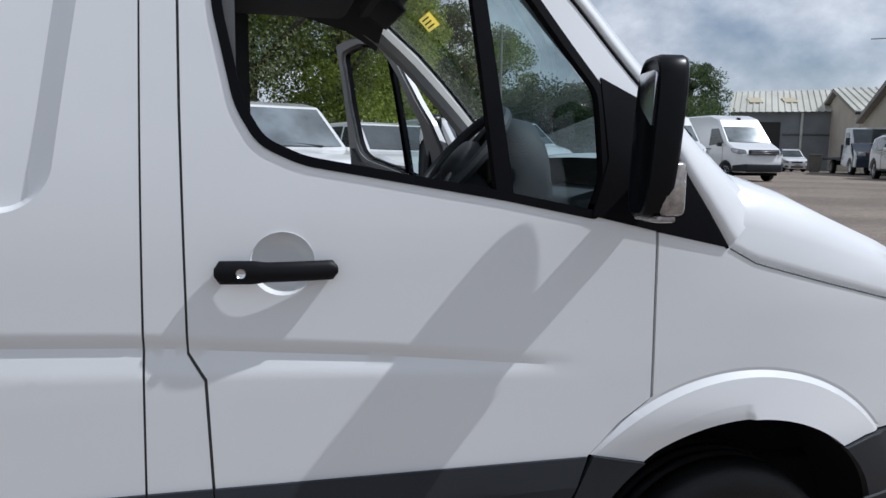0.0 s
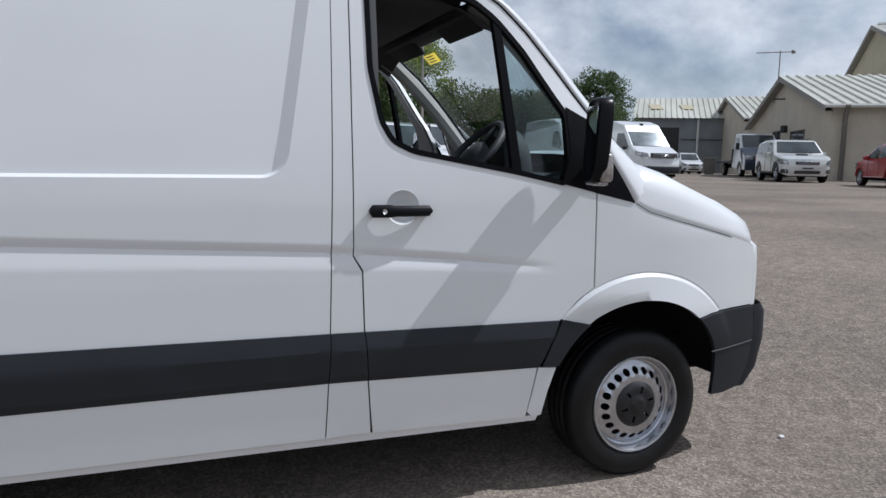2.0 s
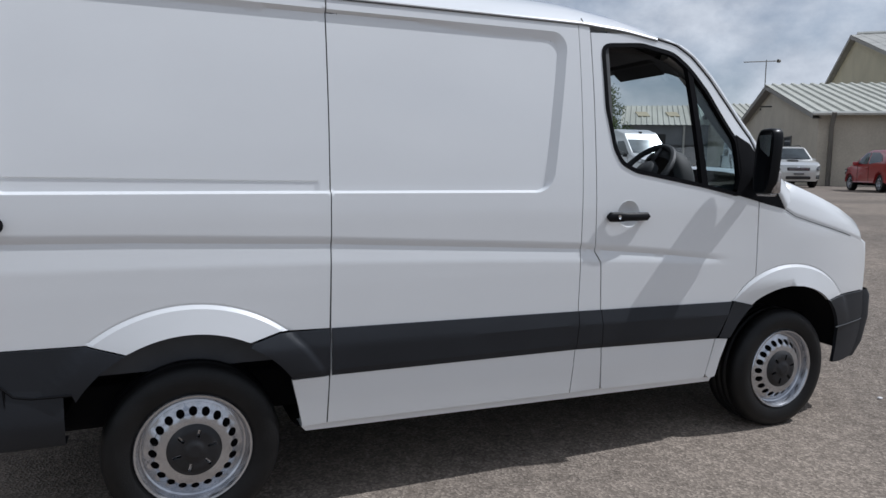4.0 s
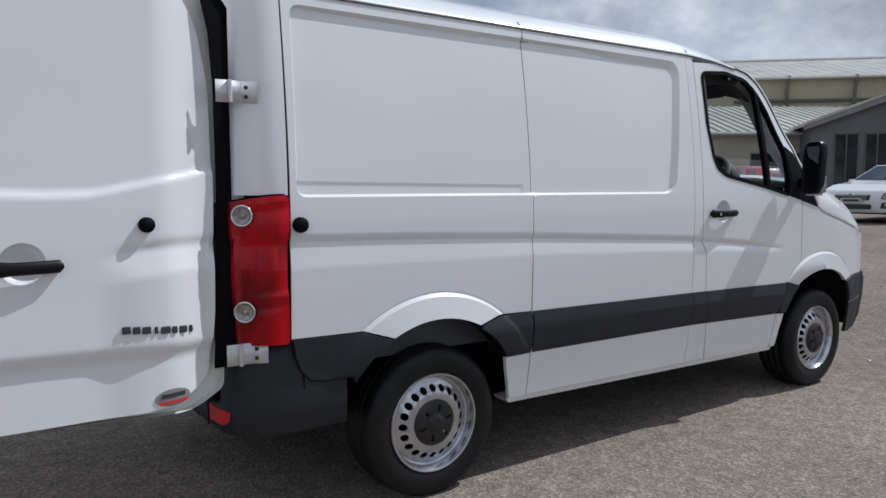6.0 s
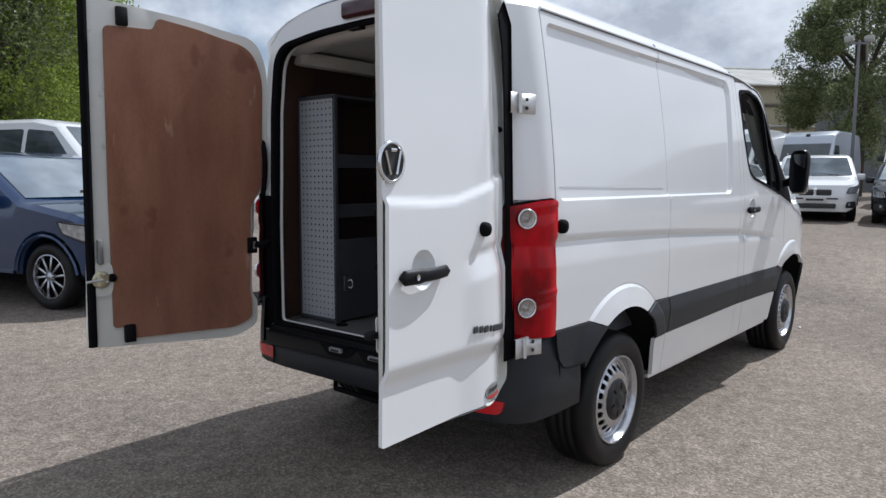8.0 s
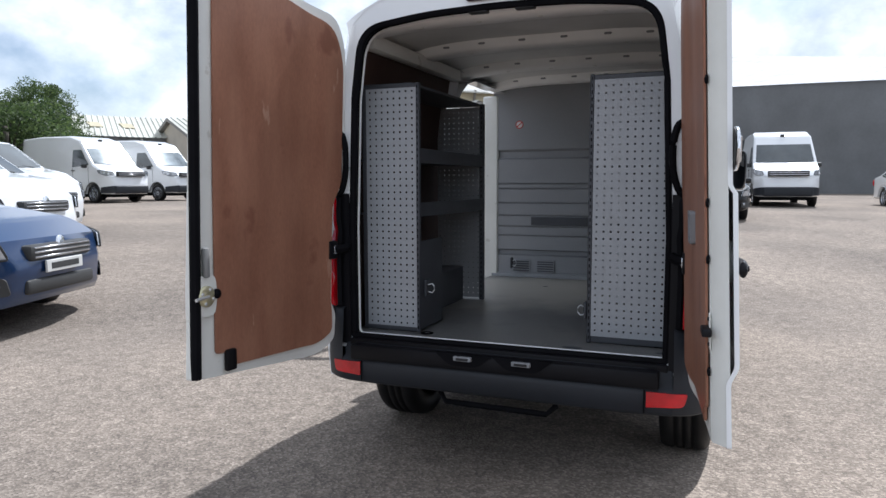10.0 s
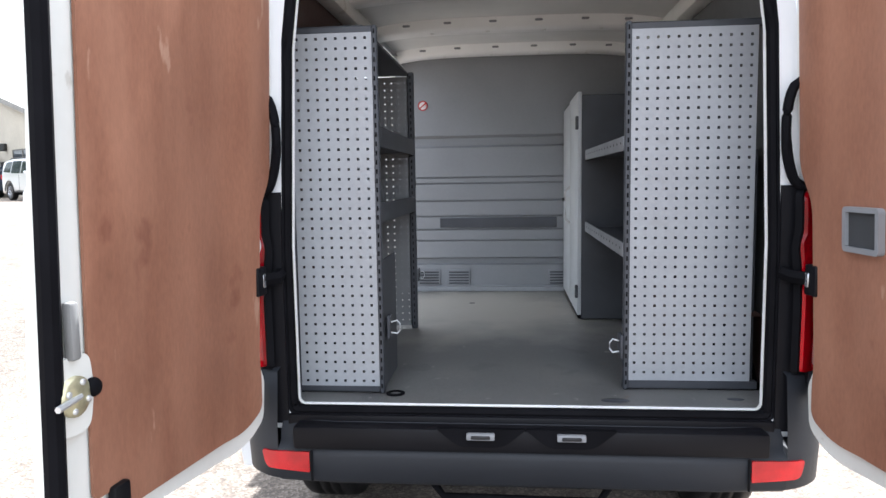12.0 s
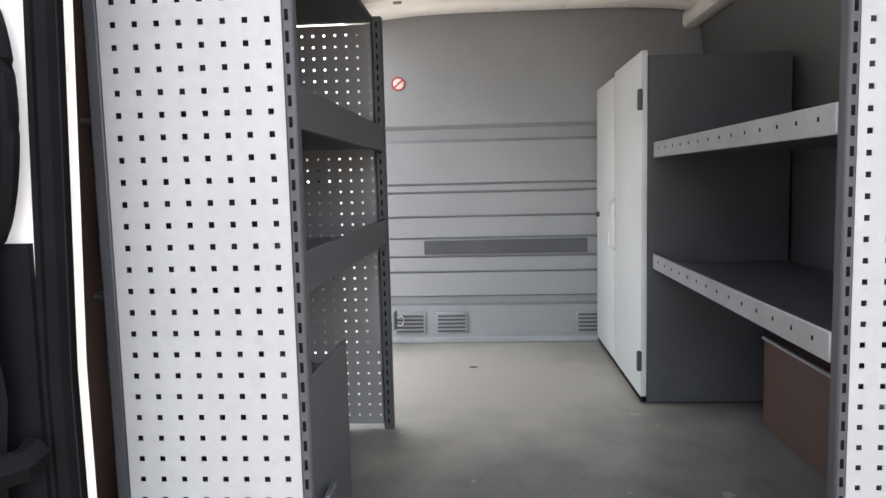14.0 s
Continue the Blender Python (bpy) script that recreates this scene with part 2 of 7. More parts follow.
scuffs(M["ply"], (0.50, 0.33, 0.24), 9.0, 0.70, (1.8, 1.8, 0.6), 0.5)
scuffs(M["ply"], (0.42, 0.225, 0.15), 3.2, 0.42, (2.6, 2.6, 0.5), 0.32, 0.3)
scuffs(M["ply"], (0.15, 0.055, 0.036), 5.0, 0.64, (1, 1, 0.8), 0.5)
scuffs(M["floor"], (0.085, 0.085, 0.088), 5.0, 0.62, amount=0.55)
scuffs(M["floor"], (0.17, 0.085, 0.045), 6.5, 0.71, amount=0.5)
scuffs(M["floor"], (0.46, 0.44, 0.40), 16.0, 0.68, amount=0.5)


def floor_light_pool(m, color, centre, reach, amount):
    """Paints a pool of daylight into the colour, with a ragged outline round a place on the floor."""
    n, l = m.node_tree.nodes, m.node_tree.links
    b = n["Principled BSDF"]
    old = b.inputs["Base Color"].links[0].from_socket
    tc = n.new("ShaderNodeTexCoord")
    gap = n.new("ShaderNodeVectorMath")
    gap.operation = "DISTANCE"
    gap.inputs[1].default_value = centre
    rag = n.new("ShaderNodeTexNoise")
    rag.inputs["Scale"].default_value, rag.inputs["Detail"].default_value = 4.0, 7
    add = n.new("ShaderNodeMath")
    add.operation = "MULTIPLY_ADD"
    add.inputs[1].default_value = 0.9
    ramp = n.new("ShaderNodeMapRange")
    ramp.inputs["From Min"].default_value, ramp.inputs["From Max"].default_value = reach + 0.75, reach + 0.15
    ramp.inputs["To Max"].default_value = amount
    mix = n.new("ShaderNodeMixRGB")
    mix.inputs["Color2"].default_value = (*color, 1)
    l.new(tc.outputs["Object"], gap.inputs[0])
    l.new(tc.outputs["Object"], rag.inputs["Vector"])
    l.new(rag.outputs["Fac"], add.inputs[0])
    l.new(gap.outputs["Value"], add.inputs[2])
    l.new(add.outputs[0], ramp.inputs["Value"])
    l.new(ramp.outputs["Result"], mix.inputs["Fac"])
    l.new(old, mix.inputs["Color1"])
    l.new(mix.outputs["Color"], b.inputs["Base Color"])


# Daylight from the side doorway, painted into the floor colour as a paler area.
floor_light_pool(M["floor"], (0.47, 0.435, 0.375), (2.05, 0.25, 0.646), 0.75, 0.7)
scuffs(M["perf"], (0.30, 0.30, 0.30), 7.0, 0.66, amount=0.3)
scuffs(M["inner_paint"], (0.35, 0.32, 0.26), 12.0, 0.66, amount=0.4)
scuffs(M["paint"], (0.55, 0.54, 0.50), 26.0, 0.76, (1, 1, 2.0), 0.25)
M["tarmac"] = asphalt()

# ---------------------------------------------------------------- mesh helpers
from mathutils.geometry import delaunay_2d_cdt


def part(name, bm, mat, parent=None, label="", smooth=True, angle=40, m=None):
    """Links a bmesh as one mesh object under a thing or a part."""
    if m is not None:
        bm.transform(m)
    if smooth:
        for f in bm.faces:
            f.smooth = True
        cut = radians(angle)
        for e in bm.edges:
            if len(e.link_faces) == 2:
                if e.calc_face_angle(0) > cut:
                    e.smooth = False
    data = bpy.data.meshes.new(name)
    bm.to_mesh(data)
    bm.free()
    data.materials.append(M[mat] if isinstance(mat, str) else mat)
    ob = new(name, data)
    if parent:
        ob.parent = parent
    if label:
        ob["label"] = label
    return ob


def thing(name, label, category, at=(0, 0, 0), group="", kind=""):
    ob = new(name)
    ob.location = at
    return tagged(ob, label, category, group, kind)


def box(x0, x1, y0, y1, z0, z1, bevel=0.0, seg=2, bm=None):
    own = bmesh.new()
    bmesh.ops.create_cube(own, size=1)
    own.transform(Matrix.Translation(((x0 + x1) / 2, (y0 + y1) / 2, (z0 + z1) / 2)) @ Matrix.Diagonal((abs(x1 - x0), abs(y1 - y0), abs(z1 - z0), 1)))
    if bevel:
        bmesh.ops.bevel(own, geom=own.edges[:], offset=bevel, segments=seg, profile=0.5, affect="EDGES")
    if bm is None:
        return own
    join(bm, own)
    return bm


def join(bm, other):
    """Adds other to bm."""
    new_verts = {v: bm.verts.new(v.co) for v in other.verts}
    for f in other.faces:
        try:
            bm.faces.new([new_verts[v] for v in f.verts])
        except ValueError:
            pass
    other.free()
    return bm


def lathe(profile, n=48, closed=False):
    """Turns (radius, height) rows about z."""
    bm = bmesh.new()
    rings = []
    for r, h in profile:
        rings.append([bm.verts.new((r * math.cos(2 * math.pi * k / n), r * math.sin(2 * math.pi * k / n), h)) for k in range(n)])
    pairs = list(zip(rings, rings[1:])) + ([(rings[-1], rings[0])] if closed else [])
    for a, b in pairs:
        for k in range(n):
            bm.faces.new((a[k], a[(k + 1) % n], b[(k + 1) % n], b[k]))
    if not closed:
        for ring, r in ((rings[0], profile[0][0]), (rings[-1], profile[-1][0])):
            if r > 1e-4:
                bm.faces.new(ring)
    return bm


def tube(points, radius, n=8, closed=False, flat=1.0):
    """A round bar along a line of points."""
    pts = [Vector(p) for p in points]
    bm = bmesh.new()
    rings = []
    up = Vector((0.03, 0.02, 1))
    for i, p in enumerate(pts):
        a = pts[i - 1] if (i or closed) else p
        b = pts[(i + 1) % len(pts)] if (i + 1 < len(pts) or closed) else p
        way = (b - a).normalized()
        side = way.cross(up)
        if side.length < 0.1:
            side = way.cross(Vector((1, 0.02, 0)))
        side.normalize()
        top = side.cross(way)
        rings.append([bm.verts.new(p + radius * (math.cos(2 * math.pi * k / n) * side + flat * math.sin(2 * math.pi * k / n) * top)) for k in range(n)])
    for a, b in list(zip(rings, rings[1:])) + ([(rings[-1], rings[0])] if closed else []):
        for k in range(n):
            bm.faces.new((a[k], a[(k + 1) % n], b[(k + 1) % n], b[k]))
    if not closed:
        bm.faces.new(rings[0][::-1])
        bm.faces.new(rings[-1])
    bmesh.ops.recalc_face_normals(bm, faces=bm.faces)
    return bm


def dense(points, step, closed=True):
    out = []
    n = len(points)
    for i in range(n if closed else n - 1):
        a, b = points[i], points[(i + 1) % n]
        k = max(1, round(math.dist(a, b) / step))
        out += [(a[0] + (b[0] - a[0]) * j / k, a[1] + (b[1] - a[1]) * j / k) for j in range(k)]
    if not closed:
        out.append(points[-1])
    return out


def rounded(points, radius, n=5):
    """A polygon with its corners rounded; radius is one number or one for each corner."""
    out = []
    k = len(points)
    for i, p in enumerate(points):
        r = radius[i] if isinstance(radius, (list, tuple)) else radius
        if r <= 0:
            out.append(p)
            continue
        p = Vector(p)
        a, b = Vector(points[i - 1]) - p, Vector(points[(i + 1) % k]) - p
        r = min(r, a.length * 0.49, b.length * 0.49)
        a, b = p + a.normalized() * r, p + b.normalized() * r
        for j in range(n + 1):
            s = j / n
            q = a * (1 - s) ** 2 + p * 2 * s * (1 - s) + b * s * s
            out.append((q.x, q.y))
    return out


def inside(poly, pts):
    """Which of the points lie in the polygon."""
    pts = np.asarray(pts, float)
    res = np.zeros(len(pts), bool)
    poly = np.asarray(poly, float)
    a, b = poly, np.roll(poly, -1, axis=0)
    for (x0, y0), (x1, y1) in zip(a, b):
        if y0 == y1:
            continue
        hit = ((y0 > pts[:, 1]) != (y1 > pts[:, 1])) & (pts[:, 0] < (x1 - x0) * (pts[:, 1] - y0) / (y1 - y0) + x0)
        res ^= hit
    return res


def near(poly, pts, gap):
    pts = np.asarray(pts, float)
    res = np.zeros(len(pts), bool)
    for p in poly:
        res |= (np.abs(pts[:, 0] - p[0]) < gap) & (np.abs(pts[:, 1] - p[1]) < gap)
    return res


def sheet(outline, place, step=0.03, holes=(), flange=0.02, inward=None, clockwise=False, raw=False, lines=()):
    """A pressed sheet: an outline with holes in a plane, laid on the surface place(a, b), its edges turned inward; lines are pressed creases."""
    loops = [outline if raw else dense(outline, step)] + [h if raw else dense(h, step) for h in holes]
    pts, edges = [], []
    for lp in loops:
        k = len(pts)
        pts += lp
        edges += [(k + i, k + (i + 1) % len(lp)) for i in range(len(lp))]
    for ln in lines:
        ln = dense(ln, step, False)
        ok = inside(loops[0], ln) & ~near(pts, ln, step * 0.4)
        for h in loops[1:]:
            ok &= ~inside(h, ln)
        last = None
        for p, good in zip(ln, ok):
            if good:
                pts.append(p)
                if last is not None:
                    edges.append((last, len(pts) - 1))
                last = len(pts) - 1
            else:
                last = None
    xs = [p[0] for p in loops[0]]
    ys = [p[1] for p in loops[0]]
    gx, gy = np.meshgrid(np.arange(min(xs) + step / 2, max(xs), step), np.arange(min(ys) + step / 2, max(ys), step))
    grid = np.c_[gx.ravel(), gy.ravel()]
    if len(grid):
        keep = inside(loops[0], grid) & ~near(pts, grid, step * 0.55)
        for h in loops[1:]:
            keep &= ~inside(h, grid)
        pts = pts + [tuple(p) for p in grid[keep]]
    v, _, f, *_ = delaunay_2d_cdt([Vector(p) for p in pts], edges, [], 0, 1e-6)
    mid = np.array([[(sum(v[i].x for i in t)) / 3, (sum(v[i].y for i in t)) / 3] for t in f])
    keep = inside(loops[0], mid)
    for h in loops[1:]:
        keep &= ~inside(h, mid)
    bm = bmesh.new()
    bv = [bm.verts.new(place(p.x, p.y)) for p in v]
    for t, k in zip(f, keep):
        turn = (Vector(v[t[1]]) - Vector(v[t[0]])).cross(Vector(v[t[2]]) - Vector(v[t[0]]))
        if k and abs(turn) > 1e-8:
            tri = [bv[i] for i in t]
            if turn < 0:
                tri.reverse()
            if clockwise:
                tri.reverse()
            bm.faces.new(tri)
    for x in [x for x in bm.verts if not x.link_faces]:
        bm.verts.remove(x)
    if flange and inward is not None:
        rim = [e for e in bm.edges if len(e.link_faces) == 1]
        for e in rim:
            e.smooth = False
        made = bmesh.ops.extrude_edge_only(bm, edges=rim)["geom"]
        bmesh.ops.translate(bm, verts=[g for g in made if isinstance(g, bmesh.types.BMVert)], vec=Vector(inward) * flange)
    return bm


def ring(outer, inner, place, step=0.03, flange=0.01, inward=None, clockwise=False):
    return sheet(outer, place, step, [inner], flange, inward, clockwise)


def offset(poly, d):
    """The polygon with its edges moved inward by d."""
    out, n = [], len(poly)
    area = sum(poly[i][0] * poly[(i + 1) % n][1] - poly[(i + 1) % n][0] * poly[i][1] for i in range(n))
    s = 1 if area > 0 else -1
    for i in range(n):
        a, p, b = Vector(poly[i - 1]), Vector(poly[i]), Vector(poly[(i + 1) % n])
        u, w = (p - a).normalized(), (b - p).normalized()
        nrm = Vector((-u.y, u.x)) + Vector((-w.y, w.x))
        if nrm.length < 1e-6:
            nrm = Vector((-u.y, u.x))
        nrm.normalize()
        c = max(0.5, nrm.dot(Vector((-u.y, u.x))))
        q = p + nrm * (s * d / c)
        out.append((q.x, q.y))
    return out


def smooth01(a, b, x):
    t = min(1.0, max(0.0, (x - a) / (b - a)))
    return t * t * (3 - 2 * t)


def lerp(rows, x):
    if x <= rows[0][0]:
        return rows[0][1]
    for (a, p), (b, q) in zip(rows, rows[1:]):
        if x <= b:
            return p + (q - p) * (x - a) / (b - a)
    return rows[-1][1]

# ---------------------------------------------------------------- ground
def ground_z(x, y):
    """The yard is level round the van and rises gently past its nose."""
    return 0.70 * (1 - math.exp(-max(0.0, 0.85 * x + 0.53 * y - 4.5) / 6.2))


def yard():
    bm = bmesh.new()
    k = np.linspace(-1, 1, 141)
    line = 14 * k + 700 * np.sign(k) * np.abs(k) ** 5
    rows = [[bm.verts.new((x + 2, y, ground_z(x + 2, y))) for x in line] for y in line]
    for a, b in zip(rows, rows[1:]):
        for i in range(len(line) - 1):
            bm.faces.new((a[i], a[i + 1], b[i + 1], b[i]))
    return tagged(part("ground", bm, "tarmac"), "worn grey-brown tarmac yard with pale chippings", "ground", kind="structure")


yard()

# ---------------------------------------------------------------- the van: its form
YC = -0.022
REAR, FRONT, AXLE = 0.991, 4.241, 0.345
CREASE = [(0.25, 1.208), (0.8, 1.197), (1.55, 1.170), (2.15, 1.139), (2.81, 1.105), (3.3, 1.06), (3.75, 1.01)]
BAND = [(0.25, 1.101), (0.8, 1.097), (1.55, 1.090), (2.3, 1.067), (3.2, 1.03), (3.75, 0.99)]
TOP = [(2.85, 2.20), (3.1, 2.185), (3.3, 2.155), (3.45, 2.10), (3.6, 2.0)]


def lean(x):
    """How much the ends of the pressed panel lean forward."""
    return lerp([(0.4, 0.03), (2.5, 0.16)], x)


def recess(x, z):
    """How far inside the pressed panel of the load side a point lies."""
    sx = x - lean(x) * (z - 1.39)
    cx, cz, hx, hz = 1.489, 1.768, 1.153, 0.385
    r = 0.045 if sx < cx else 0.09
    dx, dz = abs(sx - cx) - (hx - r), abs(z - cz) - (hz - r)
    return r - math.hypot(max(dx, 0), max(dz, 0)) - min(max(dx, dz), 0)


def press_width(x, z):
    """How wide the sloping edge of the pressed panel is: narrow below, broad towards the cab."""
    return 0.011 + 0.034 * smooth01(1.9, 2.4, x) * smooth01(1.40, 1.47, z)


def tray_top(x):
    return lerp([(0.35, 1.443), (1.5, 1.431)], x)


def press_lines():
    """The two folds round the pressed panel."""
    cx, cz, hx, hz = 1.489, 1.768, 1.153, 0.385
    outer, inner = [], []
    for qx, qz, a0 in ((1, 1, 0), (-1, 1, 90), (-1, -1, 180), (1, -1, 270)):
        r = 0.045 if qx < 0 else 0.09
        for k in range(13):
            a = radians(a0 + 90 * k / 12)
            n = (math.cos(a), math.sin(a))
            base = (cx + qx * (hx - r), cz + qz * (hz - r))

            def at(d):
                sx, z = base[0] + (r - d) * n[0], base[1] + (r - d) * n[1]
                x = sx
                for _ in range(8):
                    x = sx + lean(x) * (z - 1.39)
                return x, z

            d = 0.011
            for _ in range(6):
                d = press_width(*at(d))
            outer.append(at(0))
            inner.append(at(d))
    return [outer + outer[:1], inner + inner[:1]]


def half(x, z):
    """Half the width of the body."""
    if z < 1.25:
        w = lerp([(0.25, 0.905), (0.37, 0.925), (0.5, 0.942), (0.62, 0.953), (0.8, 0.957), (1.0, 0.958), (1.25, 0.955)], z)
    else:
        w = 0.955 - 0.102 * ((z - 1.25) / 0.88) ** 1.6
    fade = 1 - smooth01(3.30, 3.86, x)
    zc, zb = lerp(CREASE, x), lerp(BAND, x)
    if fade:
        if zb < z <= zc:
            w -= fade * 0.0105 * (z - zb) / (zc - zb)
        elif zc < z < zc + 0.026:
            w -= fade * 0.0105 * (1 - (z - zc) / 0.026)
    if z > 1.3 and x < 2.9:
        d = recess(x, z)
        edge = min(1, max(0, d / press_width(x, z)))
        # behind the joint a shallow tray runs along the foot of the pressed panel
        tray = min(1, max(0, min(tray_top(x) + 0.005 - z, 1.510 - x) / 0.005))
        w -= (0.019 + 0.004 * tray) * edge
    for cx, inner, outer in ((REAR, 0.49, 0.612), (FRONT, 0.50, 0.63)):
        r = math.hypot(x - cx, z - AXLE)
        if r < outer:
            low = (0.74, 0.90) if cx == FRONT and x < cx else (0.5, 0.8)
            w += lerp([(0, 0), (0.008, -0.002), (0.024, 0.012), (0.13, 0.032)], outer - r) * smooth01(*low, z)
    if x > 4.3:
        w -= 0.16 * ((x - 4.3) / 0.85) ** 2.2
    if z > 1.1 and x > 3.9:
        w -= 0.07 * smooth01(1.1, 1.5, z) * smooth01(3.9, 5.0, x)
    if z > 1.35 and x > 3.45:
        w -= 0.10 * smooth01(3.45, 4.2, x) * smooth01(1.35, 1.9, z)
    if x < 0.3:
        w -= 0.10 * (min(0.24, 0.3 - x) / 0.2) ** 2
    return w


def skin(s, out=0.0):
    return lambda x, z: Vector((x, YC - s * (half(x, z) + out), z))


def arc(cx, cz, r, a0, a1, n=24):
    return [(cx + r * math.cos(radians(a0 + (a1 - a0) * k / n)), cz + r * math.sin(radians(a0 + (a1 - a0) * k / n))) for k in range(n + 1)]


QUARTER = [(0.300, 0.822), (0.62, 0.818), (0.755, 0.776), *arc(REAR, AXLE, 0.49, 118.8, 62.5)[1:-1], (1.215, 0.782), (1.335, 0.816), (1.546, 0.812), (1.556, 1.2), (1.566, 2.2), (0.325, 2.2)]
QUARTER_FOOT = [(1.385, 0.600), (1.544, 0.600), (1.536, 0.385), (1.432, 0.380), (1.415, 0.47)]
SIDE = [(1.542, 0.385), (2.783, 0.370), (2.797, 0.8), (2.803, 1.1), (2.824, 2.2), (1.572, 2.2), (1.561, 1.2), (1.550, 0.6)]
POST = [(2.788, 0.370), (2.966, 0.372), (2.955, 0.5), (2.930, 0.79), (2.921, 1.030), (2.888, 1.088), (2.886, 1.6), (2.890, 2.2), (2.8275, 2.2), (2.808, 1.1), (2.802, 0.8)]
DOOR = [(2.8955, 2.165), (2.8915, 1.6), (2.8930, 1.092), (2.9275, 1.034), (2.9365, 0.79), (2.9615, 0.5), (2.9755, 0.374), (2.982, 0.368), (3.658, 0.351), (3.665, 0.358), (3.700, 0.575),
        (3.800, 0.780), (3.885, 0.862), (3.963, 0.915), (3.960, 1.330), (3.99, 1.40), (3.995, 1.55), (3.945, 1.668), (3.80, 1.83), (3.64, 1.985), (3.52, 2.085), (3.42, 2.14), (3.28, 2.165), (3.1, 2.175)]
WINDOW = rounded([(2.958, 2.11), (2.962, 1.8), (3.002, 1.60), (3.045, 1.525), (3.13, 1.486), (3.57, 1.412), (3.80, 1.366), (3.832, 1.45), (3.832, 1.66), (3.63, 1.905), (3.50, 2.03), (3.40, 2.098), (3.20, 2.13)], [0.05, 0.03, 0.03, 0.03, 0.03, 0, 0.01, 0.02, 0.03, 0.03, 0.04, 0.04, 0.03], 4)
FENDER = [(3.971, 0.918), (3.890, 0.857), (3.806, 0.784), (3.955, 0.750), *arc(FRONT, AXLE, 0.50, 124, 54)[1:-1], (4.545, 0.742), (4.63, 0.757), (4.80, 0.765), (4.96, 0.765), (4.965, 0.90), (4.95, 1.06),
          (4.85, 1.09), (4.69, 1.130), (4.45, 1.188), (4.25, 1.240), (4.165, 1.283), (3.968, 1.325)]

PRESSED = [*press_lines(), [(x, tray_top(x)) for x in np.linspace(0.36, 1.503, 90)], [(x, tray_top(x) + 0.005) for x in np.linspace(0.36, 1.510, 90)], [(x, lerp(CREASE, x)) for x in np.linspace(0.25, 3.75, 60)], [(x, lerp(CREASE, x) + 0.026) for x in np.linspace(0.25, 3.75, 60)], [(x, lerp(CREASE, x) + 0.013) for x in np.linspace(0.25, 3.75, 60)], [(x, lerp(BAND, x)) for x in np.linspace(0.25, 3.75, 60)], [(x, lerp(CREASE, x) + 0.038) for x in np.linspace(0.25, 3.75, 60)], [(x, lerp(BAND, x) - 0.014) for x in np.linspace(0.25, 3.75, 60)], [(x, lerp(BAND, x) + 0.014) for x in np.linspace(0.25, 3.75, 60)],
           arc(REAR, AXLE, 0.612, 25, 155, 60), arc(REAR, AXLE, 0.604, 25, 155, 60), arc(REAR, AXLE, 0.588, 25, 155, 60), arc(FRONT, AXLE, 0.622, 25, 155, 60), arc(FRONT, AXLE, 0.606, 25, 155, 60), arc(REAR, AXLE, 0.53, 25, 155, 60), arc(FRONT, AXLE, 0.63, 25, 155, 60), arc(FRONT, AXLE, 0.54, 25, 155, 60)]
van = thing("van", "white panel van with black side strips and open rear doors", "van")


def folded(bm):
    """Marks the pressed lines of the side as sharp folds."""
    def on_fold(v):
        x, z = v.co.x, v.co.z
        if x < 3.7 and abs(z - lerp(CREASE, x)) < 2e-4:
            return True
        if 0.36 < x < 1.51 and min(abs(z - tray_top(x)), abs(z - tray_top(x) - 0.005)) < 2e-4:
            return True
        if z > 1.3 and x < 2.9 and min(abs(recess(x, z)), abs(recess(x, z) - press_width(x, z))) < 4e-4:
            return True
        return any(abs(math.hypot(x - cx, z - AXLE) - r) < 3e-4 for cx, r in ((REAR, 0.612), (REAR, 0.604), (REAR, 0.588), (FRONT, 0.622), (FRONT, 0.606), (REAR, 0.53), (FRONT, 0.63), (FRONT, 0.54)))
    for e in bm.edges:
        if on_fold(e.verts[0]) and on_fold(e.verts[1]):
            e.smooth = False
    return bm


def side_panel(name, outline, s, mat="paint", step=0.03, out=0.0, holes=(), label="", parent=None, flange=0.022, angle=50):
    bm = sheet(outline, skin(s, out), step, holes, flange, (0, s, 0), s < 0, False, PRESSED if mat == "paint" else ())
    return part(name, folded(bm), mat, parent or van, label, angle=angle)


def strip_skin(s):
    """The face of the side strips: a narrow upper facet that looks up, a broad lower one that looks down a little."""
    def place(x, z):
        k = (z - strip_low(x)) / (strip_top(x) - strip_low(x))
        return Vector((x, YC - s * (half(x, z) + lerp([(0, 0.003), (0.10, 0.010), (0.66, 0.020), (0.96, 0.009), (1.0, 0.007)], k)), z))
    return place


strip_low = lambda x: lerp([(1.37, 0.603), (2.8, 0.600), (3.82, 0.574)], x)
strip_top = lambda x: lerp([(1.33, 0.814), (1.55, 0.811), (2.8, 0.796), (3.82, 0.779)], x)

